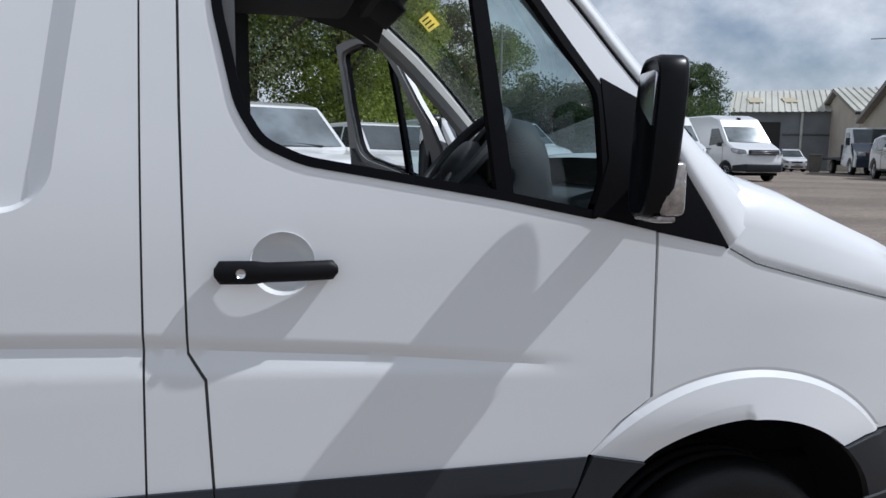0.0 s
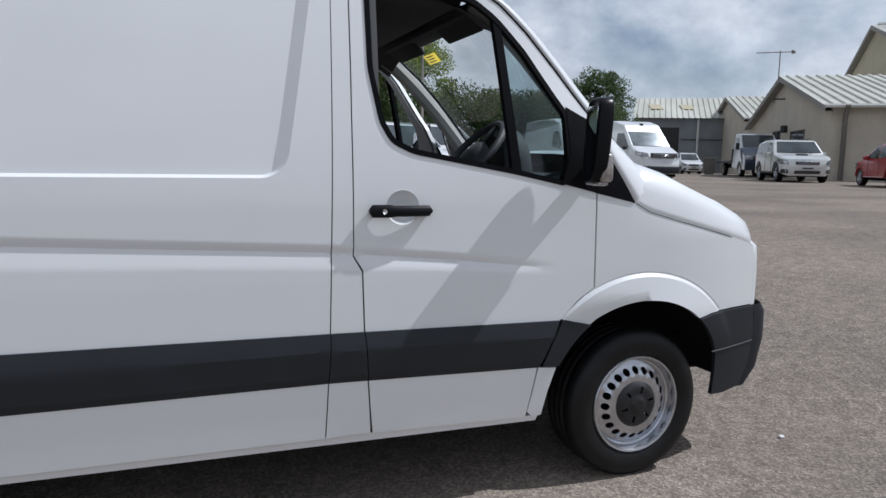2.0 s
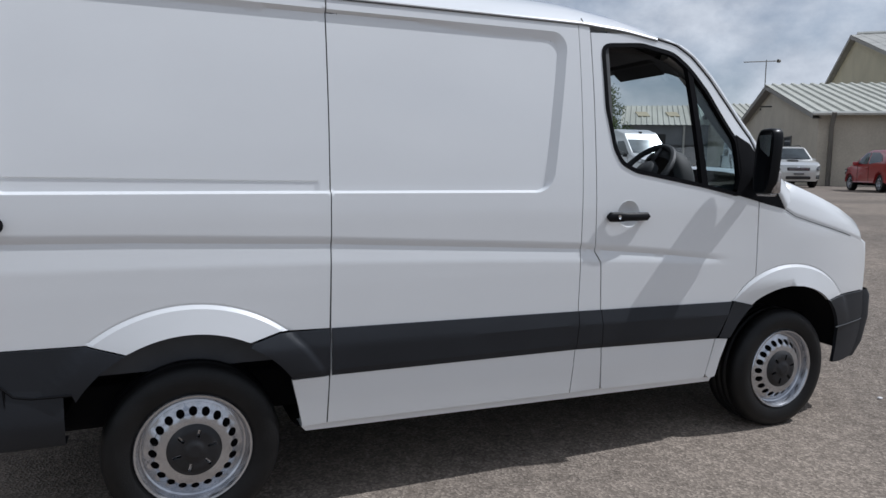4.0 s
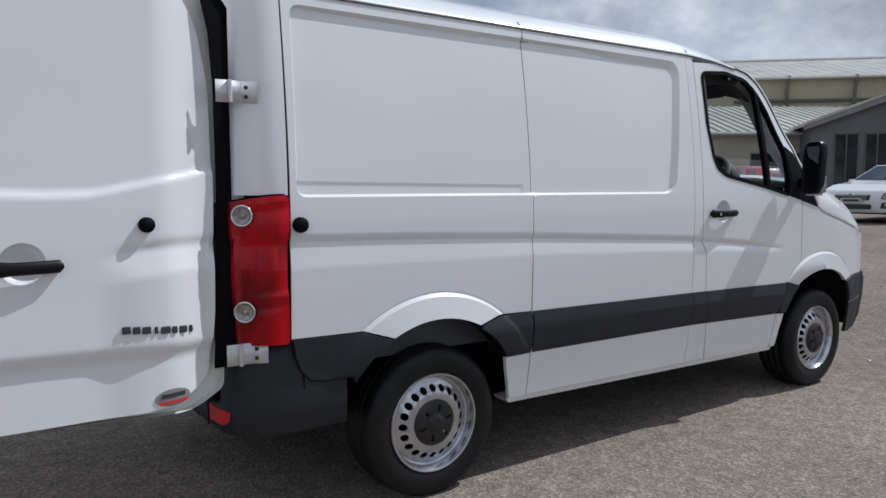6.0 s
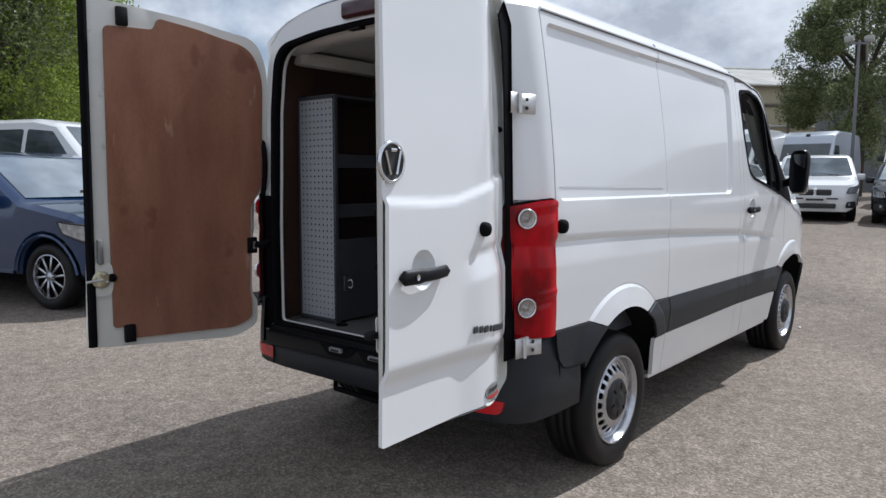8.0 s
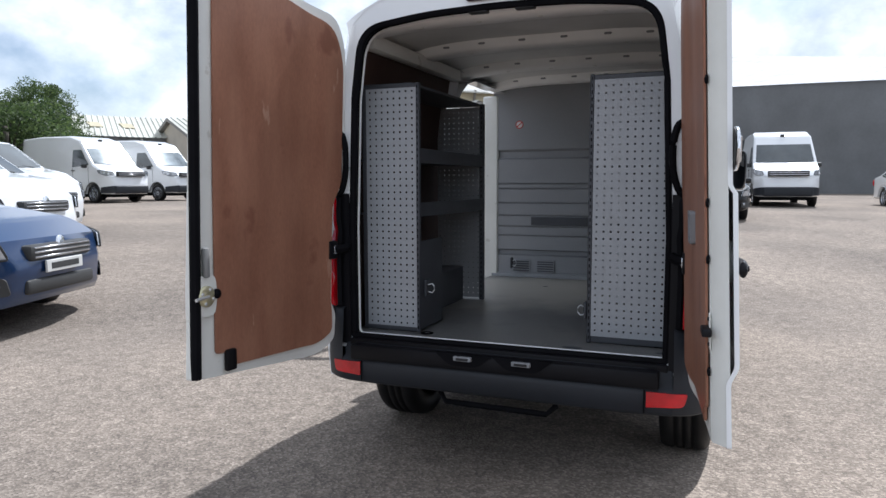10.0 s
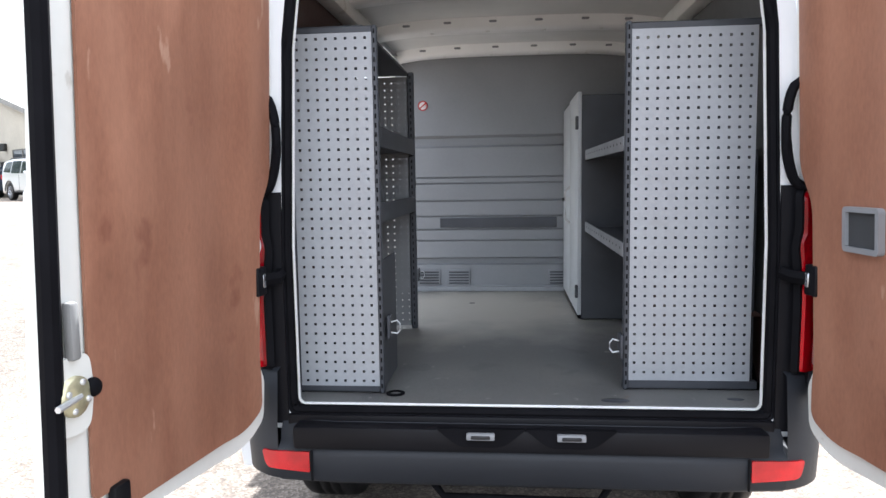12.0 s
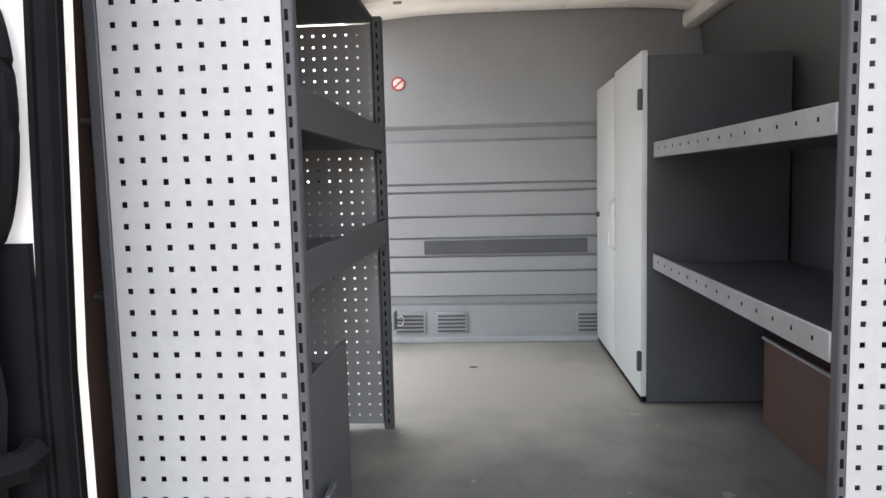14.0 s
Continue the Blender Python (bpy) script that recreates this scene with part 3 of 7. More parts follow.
for s in (1, -1):
    side_panel("quarter_panel", QUARTER, s, step=0.0123 if s > 0 else 0.03, flange=0.007)
    side_panel("quarter_foot", QUARTER_FOOT, s)
    side_panel("door_post", POST, s, step=0.012 if s > 0 else 0.03, flange=0.006)
    side_panel("front_wing", FENDER, s, step=0.012 if s > 0 else 0.03)
    if s == 1:
        side_panel("side_panel", SIDE, s, step=0.012, flange=0.006)
    # black strips
    part("side_strip", sheet([(1.222, 0.776), (1.335, 0.808), (1.546, 0.806), (1.546, 0.606), (1.392, 0.606), *arc(REAR, AXLE, 0.475, 33, 62, 8)], strip_skin(s), 0.015, (), 0.012, (0, s, 0), s < 0), "clad", van, angle=50)
    if s == 1:
        part("side_strip", sheet([(1.556, strip_low(1.55)), (2.7915, strip_low(2.8)), (2.7985, strip_top(2.8)), (1.556, strip_top(1.55))], strip_skin(s), 0.02, (), 0.012, (0, s, 0), s < 0), "clad", van, angle=12)
    part("side_strip", sheet([(2.7950, strip_low(2.8)), (2.9485, strip_low(2.94)), (2.9315, strip_top(2.93)), (2.8020, strip_top(2.8))], strip_skin(s), 0.02, (), 0.012, (0, s, 0), s < 0), "clad", van, angle=12)
    part("arch_strip", sheet([(3.722, 0.582), (3.812, 0.782), (3.955, 0.748), *arc(FRONT, AXLE, 0.495, 125, 152, 8)[1:], (3.80, 0.575)], skin(s, 0.010), 0.02, (), 0.012, (0, s, 0), s < 0), "clad", van, angle=60)
    # white foot of the wing between door and arch
    side_panel("wing_foot", [(3.672, 0.372), (3.708, 0.575), (3.795, 0.568), (3.762, 0.46), (3.742, 0.352), (3.70, 0.345)], s, step=0.02)
    # rear corner cladding and sill
    side_panel("corner_cladding", [(0.302, 0.818), (0.62, 0.813), (0.750, 0.770), *arc(REAR, AXLE, 0.49, 120, 148, 8), (0.565, 0.632), (0.43, 0.632), (0.375, 0.645), (0.335, 0.69), (0.312, 0.75)], s, "clad", 0.025, 0.0065)
    side_panel("sill", [(1.43, 0.374), (1.54, 0.380), (2.78, 0.366), (3.0, 0.362), (3.66, 0.346), (3.74, 0.342), (3.73, 0.318), (1.45, 0.350)], s, "paint", 0.04, -0.022, flange=0.1)
    # wheel housings
    for cx, r, x0, x1 in ((REAR, 0.50, 0.40, 1.50), (FRONT, 0.51, 3.70, 4.66)):
        bm = bmesh.new()
        ringpts = arc(cx, AXLE, r, 9, 171, 28)
        a = [bm.verts.new((x, YC - s * (half(x, max(z, 0.3)) - 0.015), z)) for x, z in ringpts]
        b = [bm.verts.new((x, YC - s * 0.675, z)) for x, z in ringpts]
        for i in range(len(a) - 1):
            bm.faces.new((a[i], a[i + 1], b[i + 1], b[i]))
        bm.faces.new(b)
        part("wheel_housing", bm, "dark", van)
    # backing behind the joints, greyed to imitate light on the panel flanges
    for x0, x1, z0, z1 in ((1.49, 1.62, 0.40, 2.18), (2.74, 3.0, 0.38, 2.18), (3.62, 3.72, 0.36, 0.6)):
        if s == -1 and x0 < 2:
            continue
        bm = sheet([(x0, z0), (x1, z0), (x1, z1), (x0, z1)], skin(s, -0.008), 0.03, (), 0, None, s < 0)
        part("joint_backing", bm, "seam", van)

# driver's door, shut; passenger's door, open
def cab_door(s, m=None):
    cup = [(3.085 + 0.067 * math.cos(a), 1.273 + 0.067 * math.sin(a)) for a in np.linspace(0, 2 * math.pi, 33)[:-1]]
    body = part("front_door", folded(sheet(DOOR, skin(s), 0.02, [WINDOW, cup] if s > 0 else [WINDOW], 0.03, (0, s, 0), s < 0, False, PRESSED)), "paint", van, "white front door with its window wound down", angle=50, m=m)
    frame_in = offset(WINDOW, 0.013)
    part("window_rubber", sheet(offset(WINDOW, -0.008), skin(s, 0.004), 0.03, [frame_in], 0.03, (0, s, 0), s < 0), "rubber", body, m=m)
    part("window_divider", sheet([(3.484, 2.035), (3.559, 1.405), (3.60, 1.40), (3.522, 2.00)], skin(s, 0.002), 0.04, (), 0.03, (0, s, 0), s < 0), "rubber", body, m=m)
    part("quarter_glass", sheet([(3.528, 1.985), (3.60, 1.41), (3.79, 1.38), (3.815, 1.45), (3.812, 1.65), (3.63, 1.875)], skin(s, -0.012), 0.05, (), 0, None, s < 0), "tint", body, "tinted fixed quarter glass", m=m)
    tri = [(3.79, 1.367), (3.97, 1.326), (4.160, 1.286), (4.055, 1.440), (3.975, 1.585), (3.93, 1.645), (3.83, 1.69), (3.836, 1.5)]
    part("mirror_triangle", sheet(tri, skin(s, 0.006), 0.03, (), 0.02, (0, s, 0), s < 0), "rubber", body, "black plastic corner piece", m=m)
    part("door_strip", sheet([(2.9520, strip_low(2.95)), (3.706, strip_low(3.7)), (3.797, strip_top(3.8)), (2.9350, strip_top(2.94))], strip_skin(s), 0.01, (), 0.012, (0, s, 0), s < 0), "clad", body, "black rubbing strip", m=m, angle=12)
    card = [(2.93, 0.42), (3.62, 0.40), (3.9, 0.95), (3.93, 1.30), (3.57, 1.392), (3.06, 1.47), (2.98, 1.55), (2.92, 1.30)]
    part("door_card", sheet(card, skin(s, -0.07), 0.06, (), 0.04, (0, -s, 0), s < 0), "dash", body, "dark inner door card", m=m)
    shell = part("inner_frame", sheet(offset(DOOR, 0.012), skin(s, -0.045), 0.04, [offset(WINDOW, -0.004)], 0.02, (0, -s, 0), s < 0), "trim" if s < 0 else "dash", body, m=m)
    return body


driver_door = cab_door(1)
HINGE = Vector((3.95, YC + 0.95, 0))
cab_door(-1, Matrix.Translation(HINGE) @ Matrix.Rotation(radians(-72), 4, "Z") @ Matrix.Translation(-HINGE))


def door_handle(place, inward, parent, length=0.25, flip_x=1):
    """A black pull handle over a round dished cup; place(a, b, out) gives the point on the door."""
    cup = bmesh.new()
    n, rings = 32, []
    for r, d in ((0.079, 0.0), (0.072, -0.012), (0.060, -0.026), (0.040, -0.036), (0.0, -0.040)):
        rings.append([cup.verts.new(place(r * 0.86 * math.cos(2 * math.pi * k / n), r * 0.86 * math.sin(2 * math.pi * k / n), d)) for k in range(n)] if r else [cup.verts.new(place(0, 0, d))])
    for a, b in zip(rings, rings[1:]):
        for k in range(n):
            cup.faces.new((a[k], a[(k + 1) % n], b[(k + 1) % n], b[k]) if len(b) > 1 else (a[k], a[(k + 1) % n], b[0]))
    part("handle_cup", cup, "paint", parent)
    bm = bmesh.new()
    rows = []
    for i in range(25):
        t = i / 24
        a = -length / 2 + length * t
        wide = 0.021 * min(1, (1 - abs(2 * t - 1) ** 6) ** 0.5 + 0.35)
        wide *= 1.0 + 0.16 * (1 - smooth01(0.3, 0.42, t))
        lift = 0.016 + 0.014 * math.sin(math.pi * t)
        rows.append([bm.verts.new(place((a - 0.012) * flip_x, -0.012 + wide * math.cos(2 * math.pi * k / 12), lift + 0.013 * math.sin(2 * math.pi * k / 12))) for k in range(12)])
    for a, b in zip(rows, rows[1:]):
        for k in range(12):
            bm.faces.new((a[k], a[(k + 1) % 12], b[(k + 1) % 12], b[k]))
    bm.faces.new(rows[0]), bm.faces.new(rows[-1])
    bmesh.ops.recalc_face_normals(bm, faces=bm.faces)
    part("handle", bm, "black", parent, "black plastic pull handle")
    for a in (-0.105, 0.105):
        bm = bmesh.new()
        n = 12
        r0 = [bm.verts.new(place((a - 0.012 + 0.014 * math.cos(2 * math.pi * k / n)) * flip_x, -0.012 + 0.014 * math.sin(2 * math.pi * k / n), 0.018)) for k in range(n)]
        r1 = [bm.verts.new(place((a - 0.012 + 0.014 * math.cos(2 * math.pi * k / n)) * flip_x, -0.012 + 0.014 * math.sin(2 * math.pi * k / n), -0.005)) for k in range(n)]
        for k in range(n):
            bm.faces.new((r0[k], r0[(k + 1) % n], r1[(k + 1) % n], r1[k]))
        part("handle_foot", bm, "black", parent)
    lock = bmesh.new()
    n = 16
    c = [lock.verts.new(place((-0.084 + 0.010 * math.cos(2 * math.pi * k / n)) * flip_x, -0.012 + 0.010 * math.sin(2 * math.pi * k / n), 0.040)) for k in range(n)]
    d = [lock.verts.new(place((-0.084 + 0.010 * math.cos(2 * math.pi * k / n)) * flip_x, -0.012 + 0.010 * math.sin(2 * math.pi * k / n), 0.028)) for k in range(n)]
    lock.faces.new(c)
    for k in range(n):
        lock.faces.new((c[k], c[(k + 1) % n], d[(k + 1) % n], d[k]))
    part("key_lock", lock, "chrome", parent)


door_handle(lambda a, b, o: Vector((3.085 + a, YC - half(3.085, 1.27) - o, 1.273 + b)), (0, 1, 0), driver_door)

# fuel-side round cap on the rear quarter and the matching bump stop
def disc(at, way, radius, depth, n=28, dome=0.25):
    bm = lathe([(radius, 0), (radius, depth * 0.7), (radius * 0.85, depth), (radius * 0.3, depth * (1 + dome)), (0.0005, depth * (1 + dome))], n)
    bm.transform(Matrix.Translation(at) @ Vector(way).to_track_quat("Z", "Y").to_matrix().to_4x4())
    return bm


part("door_stop", disc((0.345, YC - half(0.345, 1.275), 1.275), (0, -1, 0), 0.031, 0.026), "rubber", van, "round black rubber door stop")

# roof, windscreen and pillars
def roof():
    bm = bmesh.new()
    rows = []
    xs = [0.105, 0.12, 0.16, 0.22, 0.30, *np.linspace(0.45, 2.8, 24), *np.linspace(2.88, 3.47, 9)]
    for x in xs:
        ze = lerp(TOP, x)
        crown = 0.215 - 0.06 * smooth01(2.7, 3.5, x)
        drop = 0.05 * (1 - smooth01(0.10, 0.24, x)) ** 2
        W = half(max(x, 0.1), ze) 
        row = []
        for k in range(41):
            u = -1 + 2 * k / 40
            rise = (1 - abs(u) ** 3.0) ** 0.70 if abs(u) < 1 else 0
            lip = 0.012 if 0.965 > abs(u) > 0.93 else 0
            row.append(bm.verts.new((x + 0.10 * (1 - u * u) * smooth01(3.1, 3.47, x), YC + u * W, ze - 0.004 + (crown - drop) * rise - lip)))
        rows.append(row)
    for a, b in zip(rows, rows[1:]):
        for k in range(40):
            bm.faces.new((a[k], b[k], b[k + 1], a[k + 1]))
    part("roof", bm, "paint", van, "white roof with rounded edges", angle=60)
    for s in (1, -1):
        pts = [(x, YC - s * (half(x, lerp(TOP, x)) - 0.002), lerp(TOP, x) + 0.006) for x in np.linspace(0.33, 3.3, 40)]
        part("roof_gutter", tube(pts, 0.009, 6), "paint", van)
        part("roof_joint", tube([(x, y - s * 0.006, z - 0.007) for x, y, z in pts], 0.0030, 5), "dash", van)
        for x in (1.566, 2.858):
            W, crown, line = half(x, lerp(TOP, x)), 0.215 - 0.06 * smooth01(2.7, 3.5, x), []
            for u in np.linspace(0.998, 0.967, 5):
                line.append((x, YC - s * u * W, lerp(TOP, x) - 0.0045 + crown * (1 - u ** 3.0) ** 0.70))
            part("roof_seam", tube(line, 0.0030, 5), "dash", van)


roof()
WS = [(4.30, 1.40), (4.12, 1.56), (3.99, 1.70), (3.88, 1.82), (3.745, 1.96), (3.61, 2.075), (3.50, 2.145)]
PILLAR = [(4.165, 1.287), (4.062, 1.445), (3.995, 1.57), (3.952, 1.672), (3.805, 1.836), (3.645, 1.992), (3.525, 2.092), (3.424, 2.147), (3.283, 2.172)]


def ws_edge(s, k):
    x, z = WS[k]
    return Vector((x, YC - s * (half(min(x, 4.2), z) - 0.085), z))


def along(rows, t):
    t = min(len(rows) - 1.0001, t * (len(rows) - 1))
    i = int(t)
    return tuple(a + (b - a) * (t - i) for a, b in zip(rows[i], rows[i + 1]))


for s in (1, -1):
    bm = bmesh.new()
    rows = []
    for k in range(25):
        t = k / 24
        px, pz = along(PILLAR, t)
        wx, wz = along(WS, t)
        a = Vector((px, YC - s * (half(px, pz) + 0.001), pz))
        b = Vector((wx, YC - s * (half(min(wx, 4.2), wz) - 0.085), wz))
        c = (a + b) / 2 + Vector((0.018, -s * 0.022, 0.012))
        rows.append([bm.verts.new(p) for p in (a + Vector((0, s * 0.02, 0)), a, a * 0.7 + c * 0.3 + Vector((0.004, -s * 0.006, 0.003)), c, c * 0.4 + b * 0.6 + Vector((0.004, -s * 0.004, 0.003)), b, b + Vector((-0.03, s * 0.03, -0.02)))])
    for a, b in zip(rows, rows[1:]):
        for i in range(6):
            bm.faces.new((a[i], b[i], b[i + 1], a[i + 1]))
    part("windscreen_pillar", bm, "paint", van)
    part("pillar_trim", tube([Vector((along(WS, t)[0] - 0.05, YC - s * (half(min(along(WS, t)[0], 4.2), along(WS, t)[1]) - 0.10), along(WS, t)[1] - 0.03)) for t in np.linspace(0, 1, 12)], 0.045, 8), "trim_pale", van, "pale grey inner pillar trim")
    part("pillar_gap", tube([Vector((along(PILLAR, t)[0] - 0.004, YC - s * (half(*along(PILLAR, t)) + 0.001), along(PILLAR, t)[1] - 0.004)) for t in np.linspace(0, 1, 30)], 0.0045, 6), "rubber", van)
    part("screen_gasket", tube([Vector((along(WS, t)[0] + 0.004, YC - s * (half(min(along(WS, t)[0], 4.2), along(WS, t)[1]) - 0.086), along(WS, t)[1] + 0.004)) for t in np.linspace(0.16, 1, 24)], 0.007, 6), "rubber", van, "black windscreen gasket")

bm, rows = bmesh.new(), []
for k in range(7):
    a, b = ws_edge(1, k), ws_edge(-1, k)
    rows.append([bm.verts.new(a.lerp(b, j / 20) + Vector((0.13 * (1 - (2 * j / 20 - 1) ** 2), 0, 0.05 * (1 - (2 * j / 20 - 1) ** 2) * k / 6))) for j in range(21)])
for a, b in zip(rows, rows[1:]):
    for j in range(20):
        bm.faces.new((a[j], a[j + 1], b[j + 1], b[j]))
screen = part("windscreen", bm, "glass", van, "clear windscreen with a yellow sticker")
screen.visible_shadow = False

# bonnet and front end
HOOD = [(4.165, 1.283, 1.44), (4.25, 1.240, 1.462), (4.45, 1.188, 1.412), (4.69, 1.130, 1.325), (4.85, 1.090, 1.248), (4.95, 1.060, 1.188), (5.0, 1.052, 1.148), (5.05, 1.042, 1.085)]
bm, rows = bmesh.new(), []
for x in np.linspace(4.165, 5.05, 28):
    zg = lerp([(r[0], r[1]) for r in HOOD], x)
    zh = lerp([(r[0], r[2]) for r in HOOD], x)
    wg = half(x, zg) - 0.004
    wg *= 1 - 0.14 * max(0, (x - 4.90) / 0.15) ** 2
    wi = 0.79 - 0.12 * smooth01(4.2, 5.05, x)
    prof = [(wg - 0.008, zg - 0.035), (wg - 0.004, zg), (wg, zg + 0.003), (wg - 0.004, zg + 0.03), (wg * 0.93 + wi * 0.07, zg + (zh - zg) * 0.42), (wg * 0.76 + wi * 0.24, zg + (zh - zg) * 0.78), (wi, zh), (wi - 0.10, zh + 0.022), (wi * 0.6, zh + 0.05), (wi * 0.3, zh + 0.062), (0, zh + 0.065)]
    bulge = 0.08 * smooth01(4.6, 5.05, x)
    row = [bm.verts.new((x + bulge * (1 - (w / wg) ** 2), YC - w, z)) for w, z in prof]
    row += [bm.verts.new((x + bulge * (1 - (w / wg) ** 2), YC + w, z)) for w, z in prof[-2::-1]]
    rows.append(row)
for a, b in zip(rows, rows[1:]):
    for k in range(len(a) - 1):
        bm.faces.new((a[k], b[k], b[k + 1], a[k + 1]))
part("bonnet", bm, "paint", van, "white sloping bonnet", angle=40)
for s in (1, -1):
    line = [(x, YC - s * (half(x, lerp([(r[0], r[1]) for r in HOOD], x)) + 0.0005), lerp([(r[0], r[1]) for r in HOOD], x) + 0.001) for x in np.linspace(4.17, 4.76, 24)]
    part("bonnet_joint", tube(line, 0.0020, 5), "dash", van)


def nose(name, mat, levels, label, power=0.62):
    """A band round the front: (z, where the side ends, how far the middle stands out)."""
    bm, rows = bmesh.new(), []
    for z, xs, xf, more in levels:
        w = half(xs, z) + more
        row = []
        for k in range(33):
            a = -math.pi / 2 + math.pi * k / 32
            c, q = abs(math.cos(a)) ** power, math.copysign(abs(math.sin(a)) ** power, math.sin(a))
            row.append(bm.verts.new((xs + (xf - xs) * c, YC + w * q, z)))
        rows.append(row)
    for a, b in zip(rows, rows[1:]):
        for k in range(32):
            bm.faces.new((a[k], a[k + 1], b[k + 1], b[k]))
    return part(name, bm, mat, van, label, angle=50)


nose("front_panel", "paint", [(0.76, 4.955, 5.12, 0), (0.90, 4.96, 5.115, 0), (1.0, 4.955, 5.10, 0), (1.06, 4.945, 5.085, 0), (1.10, 4.90, 5.05, -0.03)], "white front panel", 0.85)
nose("grille", "black", [(0.80, 5.00, 5.14, -0.25), (0.98, 5.00, 5.13, -0.25)], "black grille bar")
BUMP = [(4.545, 0.738), (4.63, 0.752), (4.80, 0.758), (4.97, 0.758), (4.99, 0.60), (4.985, 0.45), (4.93, 0.34), (4.80, 0.325), (4.712, 0.330), (4.706, 0.45), *arc(FRONT, AXLE, 0.495, 24, 52, 8)]
for s in (1, -1):
    side_panel("bumper_side", BUMP, s, "clad", 0.03, 0.012)
    part("bumper_joint", tube([(x, YC - s * (half(x, 0.565) + 0.014), 0.562 + 0.012 * (x - 4.65) / 0.3) for x in np.linspace(4.66, 4.985, 8)], 0.004, 6), "dash", van)
nose("front_bumper", "clad", [(0.33, 4.92, 5.09, 0.0), (0.42, 4.97, 5.165, 0.01), (0.58, 4.985, 5.195, 0.012), (0.72, 4.98, 5.18, 0.012), (0.762, 4.965, 5.14, 0.005)], "dark grey front bumper")

# wing mirror
def wing_mirror(s):
    def at(x, y, z):
        return Vector((x, YC - s * y, z))

    part("mirror_arm", tube([at(3.97, 0.90, 1.45), at(3.945, 0.97, 1.455), at(3.905, 1.04, 1.48)], 0.034, 10, flat=1.0), "black", van, "black mirror arm")
    bm, rings = bmesh.new(), []
    for x, k in ((-0.022, 0.80), (-0.027, 0.88), (-0.025, 0.96), (-0.016, 1.0), (0.012, 1.0), (0.021, 0.95), (0.026, 0.84), (0.028, 0.55)):
        ring = []
        for j in range(40):
            a = 2 * math.pi * j / 40
            c, d = math.cos(a), math.sin(a)
            ring.append(bm.verts.new((x, math.copysign(abs(c) ** 0.52, c) * 0.074 * k, 0.003 + math.copysign(abs(d) ** 0.52, d) * 0.173 * (1 - (1 - k) * 0.5))))
        rings.append(ring)
    for p, q in zip(rings, rings[1:]):
        for j in range(40):
            bm.faces.new((p[j], p[(j + 1) % 40], q[(j + 1) % 40], q[j]))
    bm.faces.new(rings[0]), bm.faces.new(rings[-1])
    bmesh.ops.recalc_face_normals(bm, faces=bm.faces)
    for v in bm.verts:
        k = (v.co.z + 0.175) / 0.35
        v.co.x += 0.02 * k - 0.01
        if v.co.x > 0.0:
            v.co.x += 0.020 * math.cos(v.co.y * 14) * (0.6 + 0.4 * k)
        v.co.y *= 0.92 + 0.10 * k
    turn = Matrix.Rotation(radians(-10 * s), 4, "Z")
    bm.transform(Matrix.Translation(at(3.872, 1.072, 1.542)) @ turn)
    shell = part("mirror_housing", bm, "gloss_black", van, "large black door mirror")
    # Glass cut to the wedge of bright reflection, smaller than the mirror face.
    g = sheet(rounded([(-0.050, 0.020), (0.030, 0.070), (0.048, 0.138), (-0.050, 0.138)], 0.012, 3), lambda a, b: Vector((-0.004, a * s, b)), 0.05, (), 0.006, (1, 0, 0))
    g.transform(Matrix.Translation(at(3.8465, 1.072, 1.545)) @ turn @ Matrix.Rotation(radians(2.0), 4, "Y"))
    part("mirror_glint_wedge", g, "chrome", shell)
    lens = box(-0.026, 0.030, -0.024, 0.024, -0.058, 0.058, 0.014, 3)
    lens.transform(Matrix.Translation(at(3.888, 1.114, 1.437)))
    part("indicator_lens", lens, "clear_lens", shell, "clear orange indicator lens")
    foot = box(-0.022, 0.026, -0.055, 0.045, -0.008, 0.008, 0.007, 2)
    foot.transform(Matrix.Translation(at(3.876, 1.07, 1.372)))
    part("mirror_foot", foot, "clear_lens", shell, "clear lower mirror lens")


wing_mirror(1)
wing_mirror(-1)

